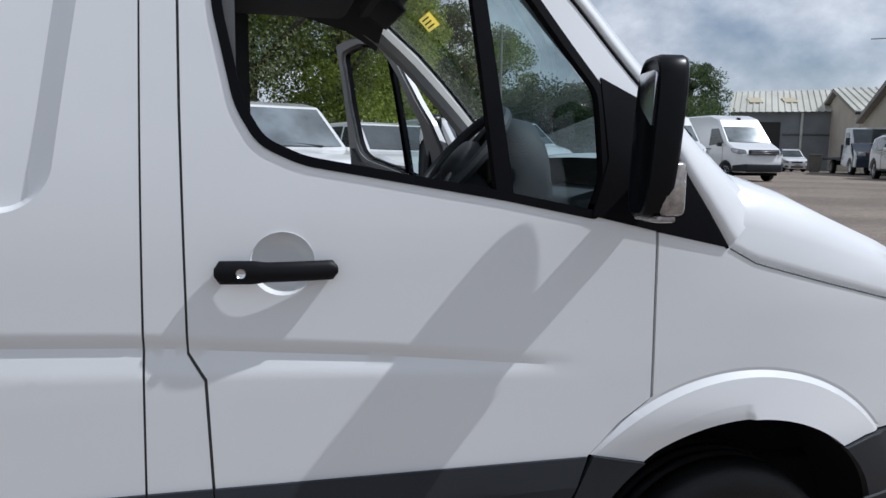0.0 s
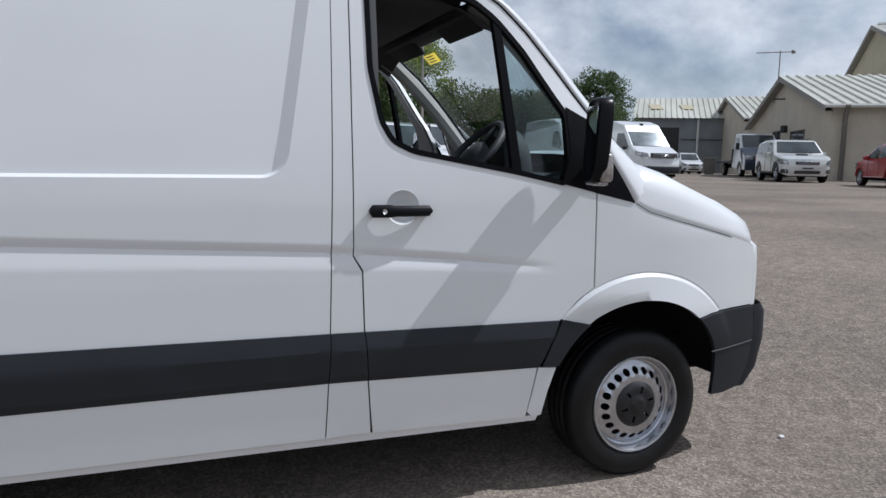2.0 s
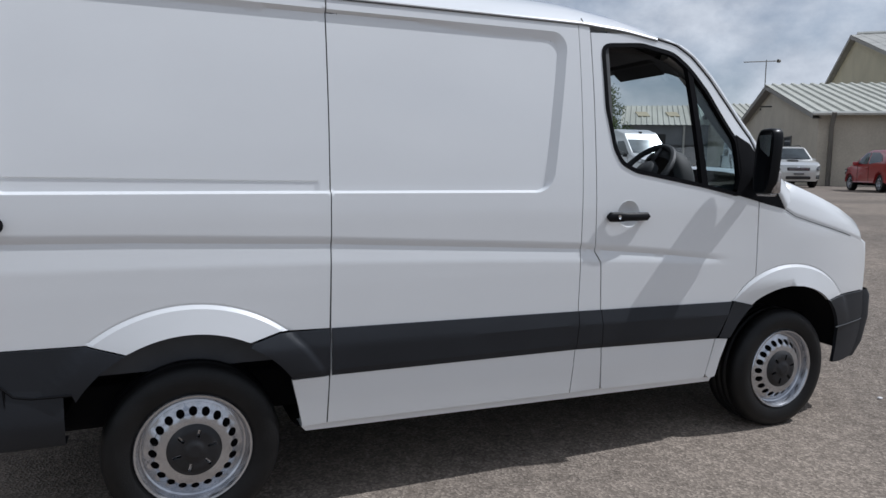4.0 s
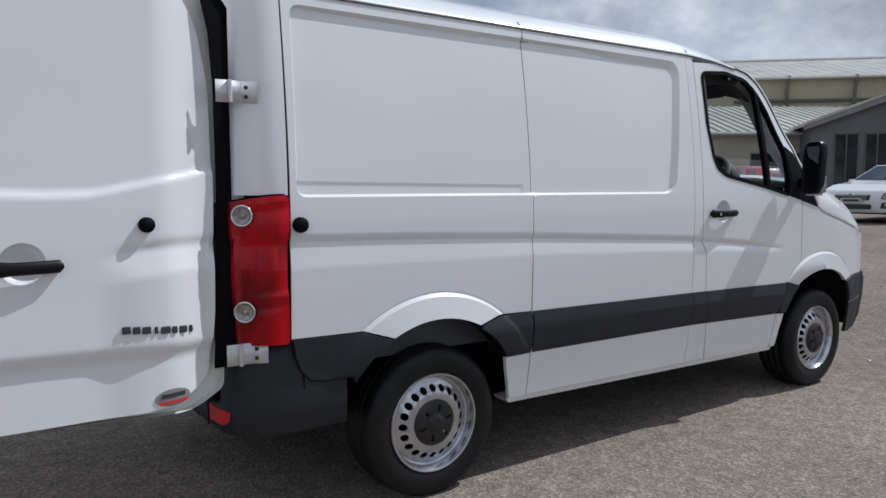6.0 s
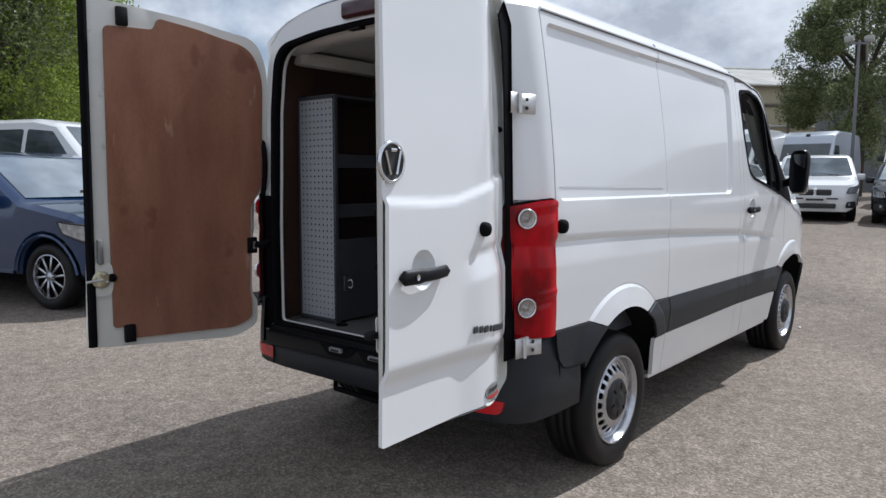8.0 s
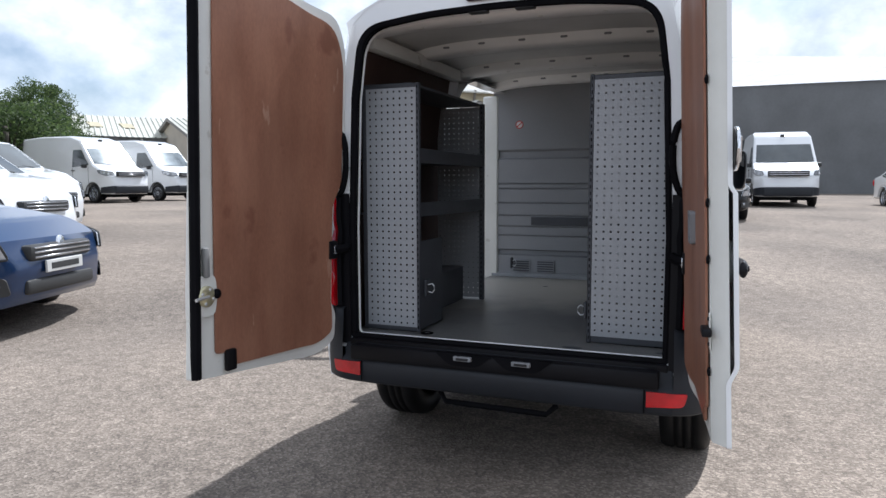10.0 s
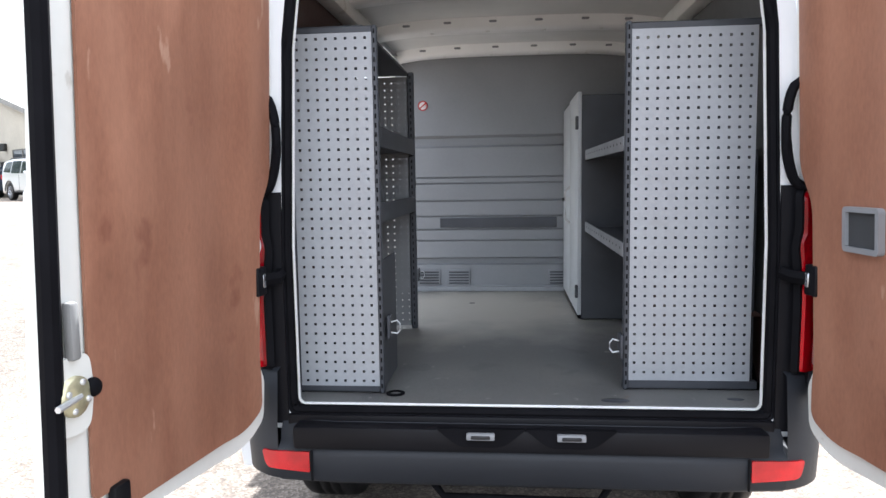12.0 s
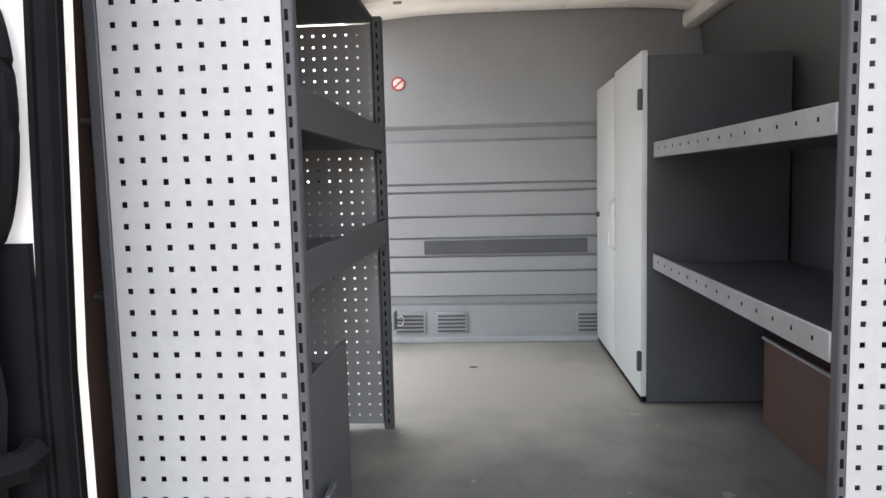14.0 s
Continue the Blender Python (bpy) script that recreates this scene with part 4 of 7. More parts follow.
# wheels
def wheel(x, s):
    """Tyre, steel rim with a ring of holes, and a dark plastic hub cap; the outer face looks away from the van."""
    m = Matrix.Translation((x, YC - s * 0.925, AXLE)) @ Matrix.Rotation(radians(90 * s), 4, "X")
    prof = [(0.222, -0.02), (0.232, 0.004), (0.250, 0.012), (0.285, 0.020), (0.315, 0.016), (0.336, 0.003), (0.346, -0.012), (0.350, -0.030)]
    for g in (-0.075, -0.118, -0.16):
        prof += [(0.352, g + 0.012), (0.344, g + 0.010), (0.344, g - 0.002), (0.352, g - 0.004)]
    prof += [(0.350, -0.205), (0.340, -0.225), (0.29, -0.235), (0.222, -0.215)]
    wh = part("wheel", lathe(prof, 72, True), "tyre", van, "black road tyre on a silver steel wheel", m=m, angle=30)
    rim = lathe([(0.232, 0.006), (0.228, 0.012), (0.220, 0.010), (0.213, -0.004), (0.207, -0.030), (0.200, -0.034), (0.188, -0.030)], 64, False)
    bmesh.ops.delete(rim, geom=[f for f in rim.faces if len(f.verts) > 4], context="FACES")
    part("rim", rim, "steel", wh, "silver steel rim", m=m, angle=30)
    circle = lambda r, n, cx=0, cy=0: [(cx + r * math.cos(2 * math.pi * k / n), cy + r * math.sin(2 * math.pi * k / n)) for k in range(n)]
    holes = [circle(0.0165, 14, 0.158 * math.cos(2 * math.pi * k / 20), 0.158 * math.sin(2 * math.pi * k / 20)) for k in range(20)]
    def face(a, b):
        r = math.hypot(a, b)
        return Vector((a, b, -0.028 + 0.030 * (1 - smooth01(0.135, 0.185, r))))
    part("rim_disc", sheet(circle(0.190, 72), face, 0.016, [*holes, circle(0.100, 40)], 0.010, (0, 0, -1), raw=True), "steel", wh, "silver steel disc with round holes", m=m)
    part("rim_well", lathe([(0.205, -0.036), (0.20, -0.05), (0.10, -0.05)], 40), "dark", wh, m=m)
    slots = []
    for k in range(6):
        a = 2 * math.pi * (k + 0.25) / 6
        u, w = Vector((math.cos(a), math.sin(a))), Vector((-math.sin(a), math.cos(a)))
        slots.append([tuple(u * r + w * d) for r, d in ((0.055, -0.006), (0.088, -0.007), (0.088, 0.007), (0.055, 0.006))])
    def capface(a, b):
        r = math.hypot(a, b)
        return Vector((a, b, 0.004 + 0.016 * (1 - smooth01(0.085, 0.108, r)) + 0.008 * (1 - smooth01(0.030, 0.042, r))))
    part("hub_cap", sheet(circle(0.108, 48), capface, 0.012, slots, 0.012, (0, 0, -1), raw=True), "cap", wh, "dark grey plastic hub cap", m=m)
    part("cap_back", lathe([(0.10, 0.001), (0.09, -0.002), (0.01, -0.002)], 30), "steel", wh, m=m)


for s in (1, -1):
    for x in (REAR, FRONT):
        wheel(x, s)
for x in (REAR, FRONT):
    bm = tube([(x, YC - 0.75, AXLE), (x, YC + 0.75, AXLE)], 0.055, 10)
    box(x - 0.12, x + 0.12, YC - 0.12, YC + 0.12, AXLE - 0.12, AXLE + 0.12, 0.04, 2, bm)
    part("axle", bm, "dark", van)
# Unseen block, added to keep light from the ground below the van.
part("underside", box(1.45, 3.70, YC - 0.60, YC + 0.60, 0.25, 0.50, 0.03, 1), "dark", van, "unseen dark block that deepens the shade below the van")
part("underside", box(0.25, 4.9, YC - 0.70, YC + 0.70, 0.40, 0.60, 0.02, 1), "dark", van, "dark chassis underside")
# Unseen board, added to stop sun leaking past the chassis onto the ground.
part("floor_pan", box(1.50, 3.72, YC - 0.89, YC + 0.89, 0.36, 0.40, 0.01, 1), "dark", van, "dark floor pan")

# ---------------------------------------------------------------- the van: its rear end
AP = rounded([(-0.770, 0.650), (0.770, 0.650), (0.772, 1.20), (0.748, 1.85), (0.705, 2.185), (0.36, 2.226), (0, 2.237), (-0.36, 2.226), (-0.705, 2.185), (-0.748, 1.85), (-0.772, 1.20)], [0.03, 0.03, 0.0, 0.0, 0.13, 0.1, 0.1, 0.1, 0.13, 0, 0], 7)
rear_face = lambda x: (lambda y, z: Vector((x, YC + y, z)))
OUTER = [(half(0.105, z) - 0.002, z) for z in np.linspace(1.36, 2.13, 12)]
upper = [(w, z) for w, z in OUTER] + [(0.70, 2.215), (0.66, 2.245), (0.3, 2.30), (0, 2.315), (-0.3, 2.30), (-0.66, 2.245), (-0.70, 2.215)] + [(-w, z) for w, z in OUTER[::-1]]
frame_out = [(0.84, 0.60)] + [(half(0.105, z) - 0.002, z) for z in np.linspace(0.70, 2.13, 20)] + [(0.775, 2.215), (0.745, 2.236), (0.70, 2.262), (0.60, 2.305), (0.45, 2.338), (0.25, 2.354), (0, 2.358), (-0.25, 2.354), (-0.45, 2.338), (-0.60, 2.305), (-0.70, 2.262), (-0.745, 2.236), (-0.775, 2.215)] + [(-half(0.105, z) + 0.002, z) for z in np.linspace(2.13, 0.70, 20)] + [(-0.84, 0.60)]
part("rear_frame", sheet(frame_out, rear_face(0.108), 0.04, [AP], 0.05, (1, 0, 0), True), "paint", van, "white rear door frame")
for s in (1, -1):
    low = [(s * w, z) for w, z in ((0.7715, 0.62), (0.850, 0.62), (half(0.105, 0.8) + 0.004, 0.80), (half(0.105, 1.38) + 0.004, 1.38), (0.7715, 1.38), (0.7735, 1.2))]
    part("pillar_cladding", sheet(low, rear_face(0.098), 0.05, (), 0.01, (1, 0, 0), s > 0), "black", van, "black plastic pillar cladding")
    seal = [(s * w, z) for w, z in ((0.775, 0.66), (0.782, 1.2), (0.757, 1.85), (0.74, 2.0))]
    # upper hinge arm cover on the pillar
    bow = tube([(0.084 - 0.012 * math.sin(math.pi * k / 18) ** 0.5, YC + s * (0.815 - 0.052 * math.sin(math.pi * k / 18) ** 0.4 + 0.012 * k / 18), 1.685 - 0.31 * k / 18) for k in range(19)], 0.015, 8)
    part("seal_corner", bow, "rubber", van)
loop = [(0.124, YC + y, z) for y, z in dense(offset(AP, 0.008), 0.06)]
part("door_seal", tube(loop, 0.017, 8, True), "rubber", van, "black rubber door seal")
def reveal(name, mat, levels, label):
    """A band round the inside of the rear opening: (x, inset) rows."""
    bm, rows = bmesh.new(), []
    for x, o in levels:
        rows.append([bm.verts.new((x, YC + y - o * max(-1, min(1, y / 0.70)), z - o * max(-1, min(1, (z - 1.42) / 0.74)))) for y, z in dense(AP, 0.04)])
    for a, b in zip(rows, rows[1:]):
        for k in range(len(a)):
            j = (k + 1) % len(a)
            bm.faces.new((a[k], a[j], b[j], b[k]))
    part(name, bm, mat, van, label)


reveal("aperture_lining", "rubber", ((0.1065, -0.004), (0.108, 0.002), (0.135, 0.007), (0.162, 0.0140)), "black seal lining of the rear opening")
reveal("aperture_reveal", "inner_paint", ((0.158, 0.0150), (0.160, 0.0160), (0.178, 0.0155)), "off-white inner reveal of the rear opening")
loop = [(0.170, YC + y, z) for y, z in dense(offset(AP, 0.014), 0.05)]
part("aperture_edge", tube(loop, 0.006, 6, True), "paint", van, "white painted edge of the rear opening")
part("sill_plate", box(0.092, 0.160, YC - 0.772, YC + 0.772, 0.600, 0.651, 0.005, 2), "black", van, "black plastic sill below the load floor")
part("sill_edge", box(0.158, 0.172, YC - 0.755, YC + 0.755, 0.648, 0.657, 0.003, 1), "zinc", van, "pale metal edge of the load floor")
for y in (-0.12, 0.10):
    part("header_striker", box(0.118, 0.165, YC + y - 0.045, YC + y + 0.045, 2.205, 2.223, 0.005, 2), "cap", van, "dark upper door striker")
part("brake_light", box(0.080, 0.12, YC - 0.34, YC + 0.15, 2.252, 2.336, 0.018, 3), "red_dark", van, "dark red high brake light")

# rear bumper
def sweep(section, plan, name, mat, label):
    """A section of (outset, z) carried along a plan line of (x, y, nx, ny)."""
    bm, rows = bmesh.new(), []
    for x, y, nx, ny in plan:
        rows.append([bm.verts.new((x + nx * o, y + ny * o, z)) for o, z in section])
    for a, b in zip(rows, rows[1:]):
        for k in range(len(section) - 1):
            bm.faces.new((a[k], b[k], b[k + 1], a[k + 1]))
    return part(name, bm, mat, van, label, angle=35)


plan = [(0.535, YC - 0.955, 0, -1), (0.35, YC - 0.957, 0, -1), (0.27, YC - 0.950, -0.1, -1)]
for k in range(9):
    a = radians(10 + 70 * k / 8)
    plan.append((0.25 - 0.185 * math.sin(a), YC - 0.765 - 0.18 * math.cos(a), -math.sin(a), -math.cos(a)))
plan.append((0.05, YC - 0.60, -1, 0))
plan += [(x, 2 * YC - y, nx, -ny) for x, y, nx, ny in plan[::-1]]
SIDE_CUT = [(-0.12, 0.438), (-0.012, 0.438), (0.004, 0.450), (0.010, 0.55), (0.007, 0.63), (0.0, 0.72), (-0.006, 0.800), (-0.03, 0.810)]
for cut in (plan[:12], plan[-12:]):
    sweep(SIDE_CUT, cut, "bumper_corner", "clad", "dark grey bumper corner")
sweep([(-0.10, 0.435), (-0.008, 0.437), (0.006, 0.450), (0.012, 0.53), (0.006, 0.556), (-0.014, 0.566), (-0.016, 0.60), (-0.035, 0.634)], plan[11:-11], "rear_bumper", "clad", "dark grey rear bumper")
part("bumper_step", box(0.03, 0.13, YC - 0.74, YC + 0.74, 0.555, 0.632, 0.012, 2), "black", van)
for y in (-0.145, 0.135):
    pts = rounded([(y - 0.14, 0.636), (y + 0.14, 0.636), (y + 0.070, 0.578), (y - 0.070, 0.578)], [0.004, 0.004, 0.03, 0.03], 4)
    part("latch_plate", sheet([(a, b) for a, b in pts], lambda a, b: Vector((0.024, YC + a, b)), 0.05, (), 0.02, (1, 0, 0), True), "rubber", van, "black door latch recess")
    part("striker", box(0.008, 0.03, YC + y - 0.044, YC + y + 0.044, 0.605, 0.626, 0.004, 2), "bulk", van, "grey metal door striker")
    part("striker_slot", box(0.004, 0.012, YC + y - 0.030, YC + y + 0.030, 0.609, 0.621, 0.003, 1), "cap", van)
for s in (1, -1):
    def on_bumper(a, b, s=s):
        line = [(plan[i][0] - 0.016 * abs(plan[i][2]), plan[i][1] + 0.016 * plan[i][3]) for i in (12, 11, 10, 9, 8, 7, 6, 5)]
        left = a
        for (x0, y0), (x1, y1) in zip(line, line[1:]):
            step = math.dist((x0, y0), (x1, y1))
            if left <= step:
                break
            left -= step
        k = left / step
        y = y0 + (y1 - y0) * k
        return Vector((x0 + (x1 - x0) * k, y if s > 0 else 2 * YC - y, b))
    pts = rounded([(0.090, 0.476), (0.246, 0.484), (0.262, 0.540), (0.090, 0.544)], [0.004, 0.02, 0.012, 0.004], 4)
    part("reflector", sheet(pts, on_bumper, 0.02, (), 0.012, (1, 0, 0), s < 0), "reflector", van, "bright red rear reflector")
    part("bumper_joint", tube([on_bumper(0.082, z) for z in (0.45, 0.50, 0.55)], 0.004, 5), "dark", van)
# tow bar stub under the bumper
part("tow_bar", tube([(0.16, YC + 0.30, 0.40), (0.12, YC + 0.26, 0.37), (0.12, YC - 0.24, 0.365), (0.16, YC - 0.28, 0.40)], 0.014, 6), "rubber", van)

# tail lights
for s in (1, -1):
    lens = rounded([(0.066, 0.815), (0.286, 0.808), (0.290, 0.93), (0.281, 1.04), (0.283, 1.14), (0.297, 1.26), (0.298, 1.394), (0.20, 1.388), (0.070, 1.362)], [0.01, 0.02, 0.04, 0.05, 0.05, 0.05, 0.03, 0.04, 0.02], 4)

    def lamp_face(x, z, s=s):
        """The lens swells outward; a scooped fin runs from each round lamp to the outer edge."""
        out = 0.016 + 0.016 * math.sin(math.pi * min(1, max(0, (x - 0.066) / 0.23)))
        for zc in (1.315, 0.945):
            d = z - zc - 0.16 * (x - 0.13)
            out += 0.005 * math.exp(-((d - 0.034) / 0.014) ** 2) * smooth01(0.14, 0.19, x)
            out -= 0.006 * math.exp(-((d - 0.004) / 0.020) ** 2) * smooth01(0.12, 0.17, x) * (1 - smooth01(0.22, 0.29, x))
        return Vector((x, YC - s * (half(x, z) + out), z))

    part("lamp_gasket", sheet(offset(lens, -0.006), skin(s, 0.005), 0.03, (), 0.02, (0.3, s * 0.9, 0), s < 0), "rubber", van, "black lamp gasket")
    body = part("tail_light", sheet(lens, lamp_face, 0.010, (), 0.03, (0.3, s * 0.9, 0), s < 0), "red_lens", van, "red tail light with two round clear lenses", angle=60)
    for z in (1.315, 0.945):
        x = 0.132
        c = lamp_face(x, z) + Vector((-0.004, -s * 0.010, 0))
        way = Vector((-0.55, -s * 0.83, 0)).normalized()
        q = Matrix.Translation(c) @ way.to_track_quat("Z", "Y").to_matrix().to_4x4()
        part("round_lens", lathe([(0.038, -0.02), (0.037, 0.008), (0.033, 0.004), (0.026, -0.004), (0.012, -0.006), (0.010, 0.004), (0.0005, 0.006)], 28), "clear_lens", body, "round clear reversing lens", m=q)
        part("lens_ring", lathe([(0.042, -0.012), (0.042, 0.011), (0.037, 0.014), (0.035, 0.004)], 28, True), "chrome", body, m=q)
    # grooves between the corner cladding, the strip behind it and the bumper
    for line in ([(0.302, 0.812), (0.312, 0.75), (0.335, 0.69), (0.375, 0.648), (0.43, 0.636), (0.565, 0.636)], [(0.345, 0.672), (0.350, 0.56), (0.352, 0.45)]):
        part("cladding_joint", tube([(x, YC - s * (half(x, z) + (0.009 if z > 0.63 else 0.013)), z) for x, z in line], 0.0045, 5), "dark", van)
    side_panel("rear_pillar", [(0.106, 1.392), (0.300, 1.392), (0.318, 2.2), (0.106, 2.2)], s, step=0.025)

# rear doors
def rear_door(s):
    """An open rear door. u runs from the hinge to the free edge, v points out of the closed door's outer face."""
    ang = radians(5.6 if s > 0 else 6.2)
    h = Vector((0.13, YC - s * (0.935 if s > 0 else 0.918), 0))
    ux = Vector((-math.cos(ang), -s * math.sin(ang), 0))
    vx = Vector((math.sin(ang), -s * math.cos(ang), 0))

    lean = 0.036

    def tip(z):
        return vx * (-lean * (z - 0.65))

    def curl(u):
        return 0.07 * (1 - smooth01(0.10, 0.34, u)) ** 1.5

    def outer(u, z):
        d = -curl(u)
        # pressed lines across the door
        zc = lerp([(0.1, 1.49), (0.3, 1.45), (0.52, 1.405), (0.66, 1.40), (0.95, 1.412)], u)
        d += 0.014 * (1 - smooth01(zc - 0.010, zc + 0.010, z))
        zl = lerp([(0.1, 0.86), (0.95, 0.893)], u)
        d -= 0.024 * (1 - smooth01(zl - 0.060, zl + 0.004, z))
        swoop = lerp([(0.1, 1.215), (0.28, 1.213), (0.45, 1.195), (0.53, 1.17)], u)
        if u < 0.53:
            f = 1 - smooth01(0.36, 0.53, u)
            if z < swoop:
                d += f * (0.013 - 0.022 * min(1, max(0, (z - swoop + 0.09) / 0.09)))
            elif z < swoop + 0.03:
                d -= f * 0.009 * (1 - (z - swoop) / 0.03)
        return h + ux * u + vx * d + Vector((0, 0, z)) + tip(z)

    def inner(u, z):
        return h + ux * u + vx * (-0.062 - 0.4 * curl(u)) + Vector((0, 0, z)) + tip(z)

    def flat(u, z, v):
        return h + ux * u + vx * v + Vector((0, 0, z)) + tip(z)

    cw = s < 0
    out = rounded([(0.948 if s > 0 else 0.925, 0.646), (0.30, 0.626), (0.132, 0.700), (0.102, 0.95), (0.084, 1.42), (0.084, 1.80), (0.125, 2.06), (0.28, 2.22), (0.52, 2.28), (0.882 if s > 0 else 0.90, 2.315), (0.900 if s > 0 else 0.91, 1.5), (0.925, 1.0)], [0.01, 0.10, 0.06, 0.03, 0.03, 0.06, 0.10, 0.12, 0.08, 0.02, 0.05, 0.05], 6)
    door = part("rear_door", sheet(out, outer, 0.013, [[(0.735 + 0.067 * math.cos(a), 1.182 + 0.067 * math.sin(a)) for a in np.linspace(0, 2 * math.pi, 33)[:-1]]] if s > 0 else (), 0.014 if s > 0 else 0.03, vx * -1, not cw), "paint", van, "open white rear door with a brown plywood lining", angle=50)
    far = 0.965 if s < 0 else 0.890
    free = lambda z: lerp([(0.646, 0.948), (1.0, 0.925), (1.5, 0.900), (2.315, 0.882)], z)
    edge = rounded([(far, 0.650 if s < 0 else 0.648), (0.20, 0.590), (0.075, 0.655), (0.07, 0.78), (0.105, 0.84), (0.105, 1.34), (0.03, 1.42), (0.01, 1.60), (0.01, 2.08), (0.075, 2.22), (0.40, 2.275), (far - (0.035 if s < 0 else 0.060), 2.315)], [0.01, 0.08, 0.03, 0.02, 0.02, 0.03, 0.03, 0.03, 0.08, 0.10, 0.08, 0.02], 6)
    part("door_inner", sheet(edge, inner, 0.05, (), 0.034, vx * 1, cw), "inner_paint", door, "off-white inner door frame")
    ply = rounded([(0.850, 0.735), (0.79, 0.735), (0.79, 0.672), (0.205, 0.650), (0.11, 0.700), (0.115, 0.80), (0.125, 0.86), (0.118, 1.33), (0.050, 1.43), (0.045, 2.03), (0.12, 2.175), (0.40, 2.235), (0.60, 2.258), (0.625, 2.20), (0.858 if s < 0 else 0.812, 2.19), (0.858 if s < 0 else 0.842, 1.4), (0.855 if s < 0 else 0.850, 1.15)], [0.02, 0.0, 0.02, 0.05, 0.03, 0.02, 0.03, 0.04, 0.04, 0.08, 0.10, 0.05, 0.02, 0.02, 0.03, 0.02, 0.02], 5)
    part("ply_lining", sheet(ply, lambda u, z: flat(u, z, -0.074 - 0.42 * curl(u)), 0.05, (), 0.008, vx * 1, cw), "ply", door, "scuffed brown plywood lining")
    # free edge: rubber seal on the left door, latch gear on both
    if s < 0:
        part("edge_seal", tube([flat(0.946, z, -0.064) for z in np.linspace(0.655, 2.30, 30)], 0.0215, 8), "rubber", door, "black rubber edge seal")
        for z in (0.70, 2.24):
            b = box(-0.028, 0.028, -0.012, 0.012, -0.045, 0.045, 0.008, 2)
            b.transform(Matrix.Translation(flat(0.775, z, -0.080)) @ Matrix.Rotation(math.atan2(ux.y, ux.x), 4, "Z"))
            part("shoot_bolt", b, "black", door, "black bolt latch")
        b = box(-0.013, 0.013, -0.012, 0.012, -0.06, 0.06, 0.007, 2)
        b.transform(Matrix.Translation(flat(0.905, 1.12, -0.078)) @ Matrix.Rotation(math.atan2(ux.y, ux.x), 4, "Z"))
        part("pull_lever", b, "trim", door, "grey release lever")
        bulge = rounded([(0.855, 0.90), (0.958, 0.905), (0.958, 1.065), (0.855, 1.07), (0.842, 0.985)], 0.03, 4)
        part("latch_plate", sheet(bulge, lambda u, z: flat(u, z, -0.0765), 0.04, (), 0.012, vx, cw), "inner_paint", door, "off-white latch plate")
        for k in range(4):
            a = 0.4 + math.pi / 2 * k
            part("plate_bolt", disc(flat(0.905 + 0.030 * math.cos(a), 0.985 + 0.030 * math.sin(a), -0.090), vx * -1, 0.007, 0.004, 8), "zinc", door)
        part("latch", disc(flat(0.905, 0.985, -0.077), vx * -1, 0.042, 0.012), "brass", door, "yellow zinc latch plate")
        part("latch_pin", tube([flat(0.90, 0.985, -0.090), flat(0.975, 0.980, -0.100)], 0.007, 6), "zinc", door)
        part("round_plug", disc(flat(0.853, 0.99, -0.074), vx * -1, 0.020, 0.018), "rubber", door)
    else:
        for z in (0.86, 1.20, 1.37, 1.735, 2.05):
            part("edge_plug", disc(flat(lerp([(0.648, 0.884), (2.315, 0.836)], z), z, -0.0625), vx * -1, 0.014, 0.008, 14), "rubber", door, "small black plug")
        pocket = rounded([(-0.078, -0.060), (0.078, -0.060), (0.078, 0.060), (-0.078, 0.060)], 0.015)
        at = lambda a, b, v: flat(0.325 + a, 1.265 + b, v)
        part("pull_pocket", sheet(pocket, lambda a, b: at(a, b, -0.092), 0.05, [offset(pocket, 0.014)], 0.02, vx, cw), "bulk", door, "grey plastic pull pocket")
        part("pocket_back", sheet(offset(pocket, 0.010), lambda a, b: at(a, b, -0.082), 0.05, (), 0, None, cw), "dash", door)
        b = box(-0.04, 0.04, -0.014, 0.014, -0.012, 0.012, 0.005, 2)
        b.transform(Matrix.Translation(flat(0.885, 0.985, -0.075)) @ Matrix.Rotation(math.atan2(ux.y, ux.x), 4, "Z"))
        part("latch", b, "black", door, "black door latch")
        bm, rows = bmesh.new(), []
        for z in np.linspace(0.648, 2.314, 40):
            a = lerp([(0.648, 0.890), (2.315, 0.830)], z)
            rows.append([bm.verts.new(p) for p in (flat(a - 0.004, z, -0.0612), flat(a + 0.012, z, -0.058), flat(free(z) - 0.010, z, -0.022), flat(free(z) - 0.002, z, -0.012))])
        for p, q in zip(rows, rows[1:]):
            for k in range(3):
                bm.faces.new((p[k], p[k + 1], q[k + 1], q[k]))
        part("door_return", bm, "inner_paint", door, "off-white turned edge of the door", angle=60)
        plate = rounded([(0.855, 0.935), (0.893, 0.925), (0.893, 1.045), (0.855, 1.035)], 0.015, 3)
        part("latch_plate", sheet(plate, lambda u, z: flat(u, z, -0.0655), 0.04, (), 0.003, vx, cw), "inner_paint", door, "off-white latch plate")
        for z in (0.945, 1.022):
            part("plate_bolt", disc(flat(0.882, z, -0.066), vx * -1, 0.006, 0.004, 8), "cap", door)
        part("edge_slot", sheet([(0.868, 0.875), (0.880, 0.875), (0.880, 0.915), (0.868, 0.915)], lambda u, z: flat(u, z, -0.0635), 0.04, (), 0, None, cw), "dark", door)
    if s > 0:
        # Black band over the hinge flange: seal and gap shade painted as one.
        band_line = [(0.030, 0.735), (0.112, 0.735), (0.098, 0.95), (0.076, 1.42), (0.072, 1.80), (0.082, 2.0), (0.105, 2.12), (0.06, 2.18), (0.006, 2.10)]
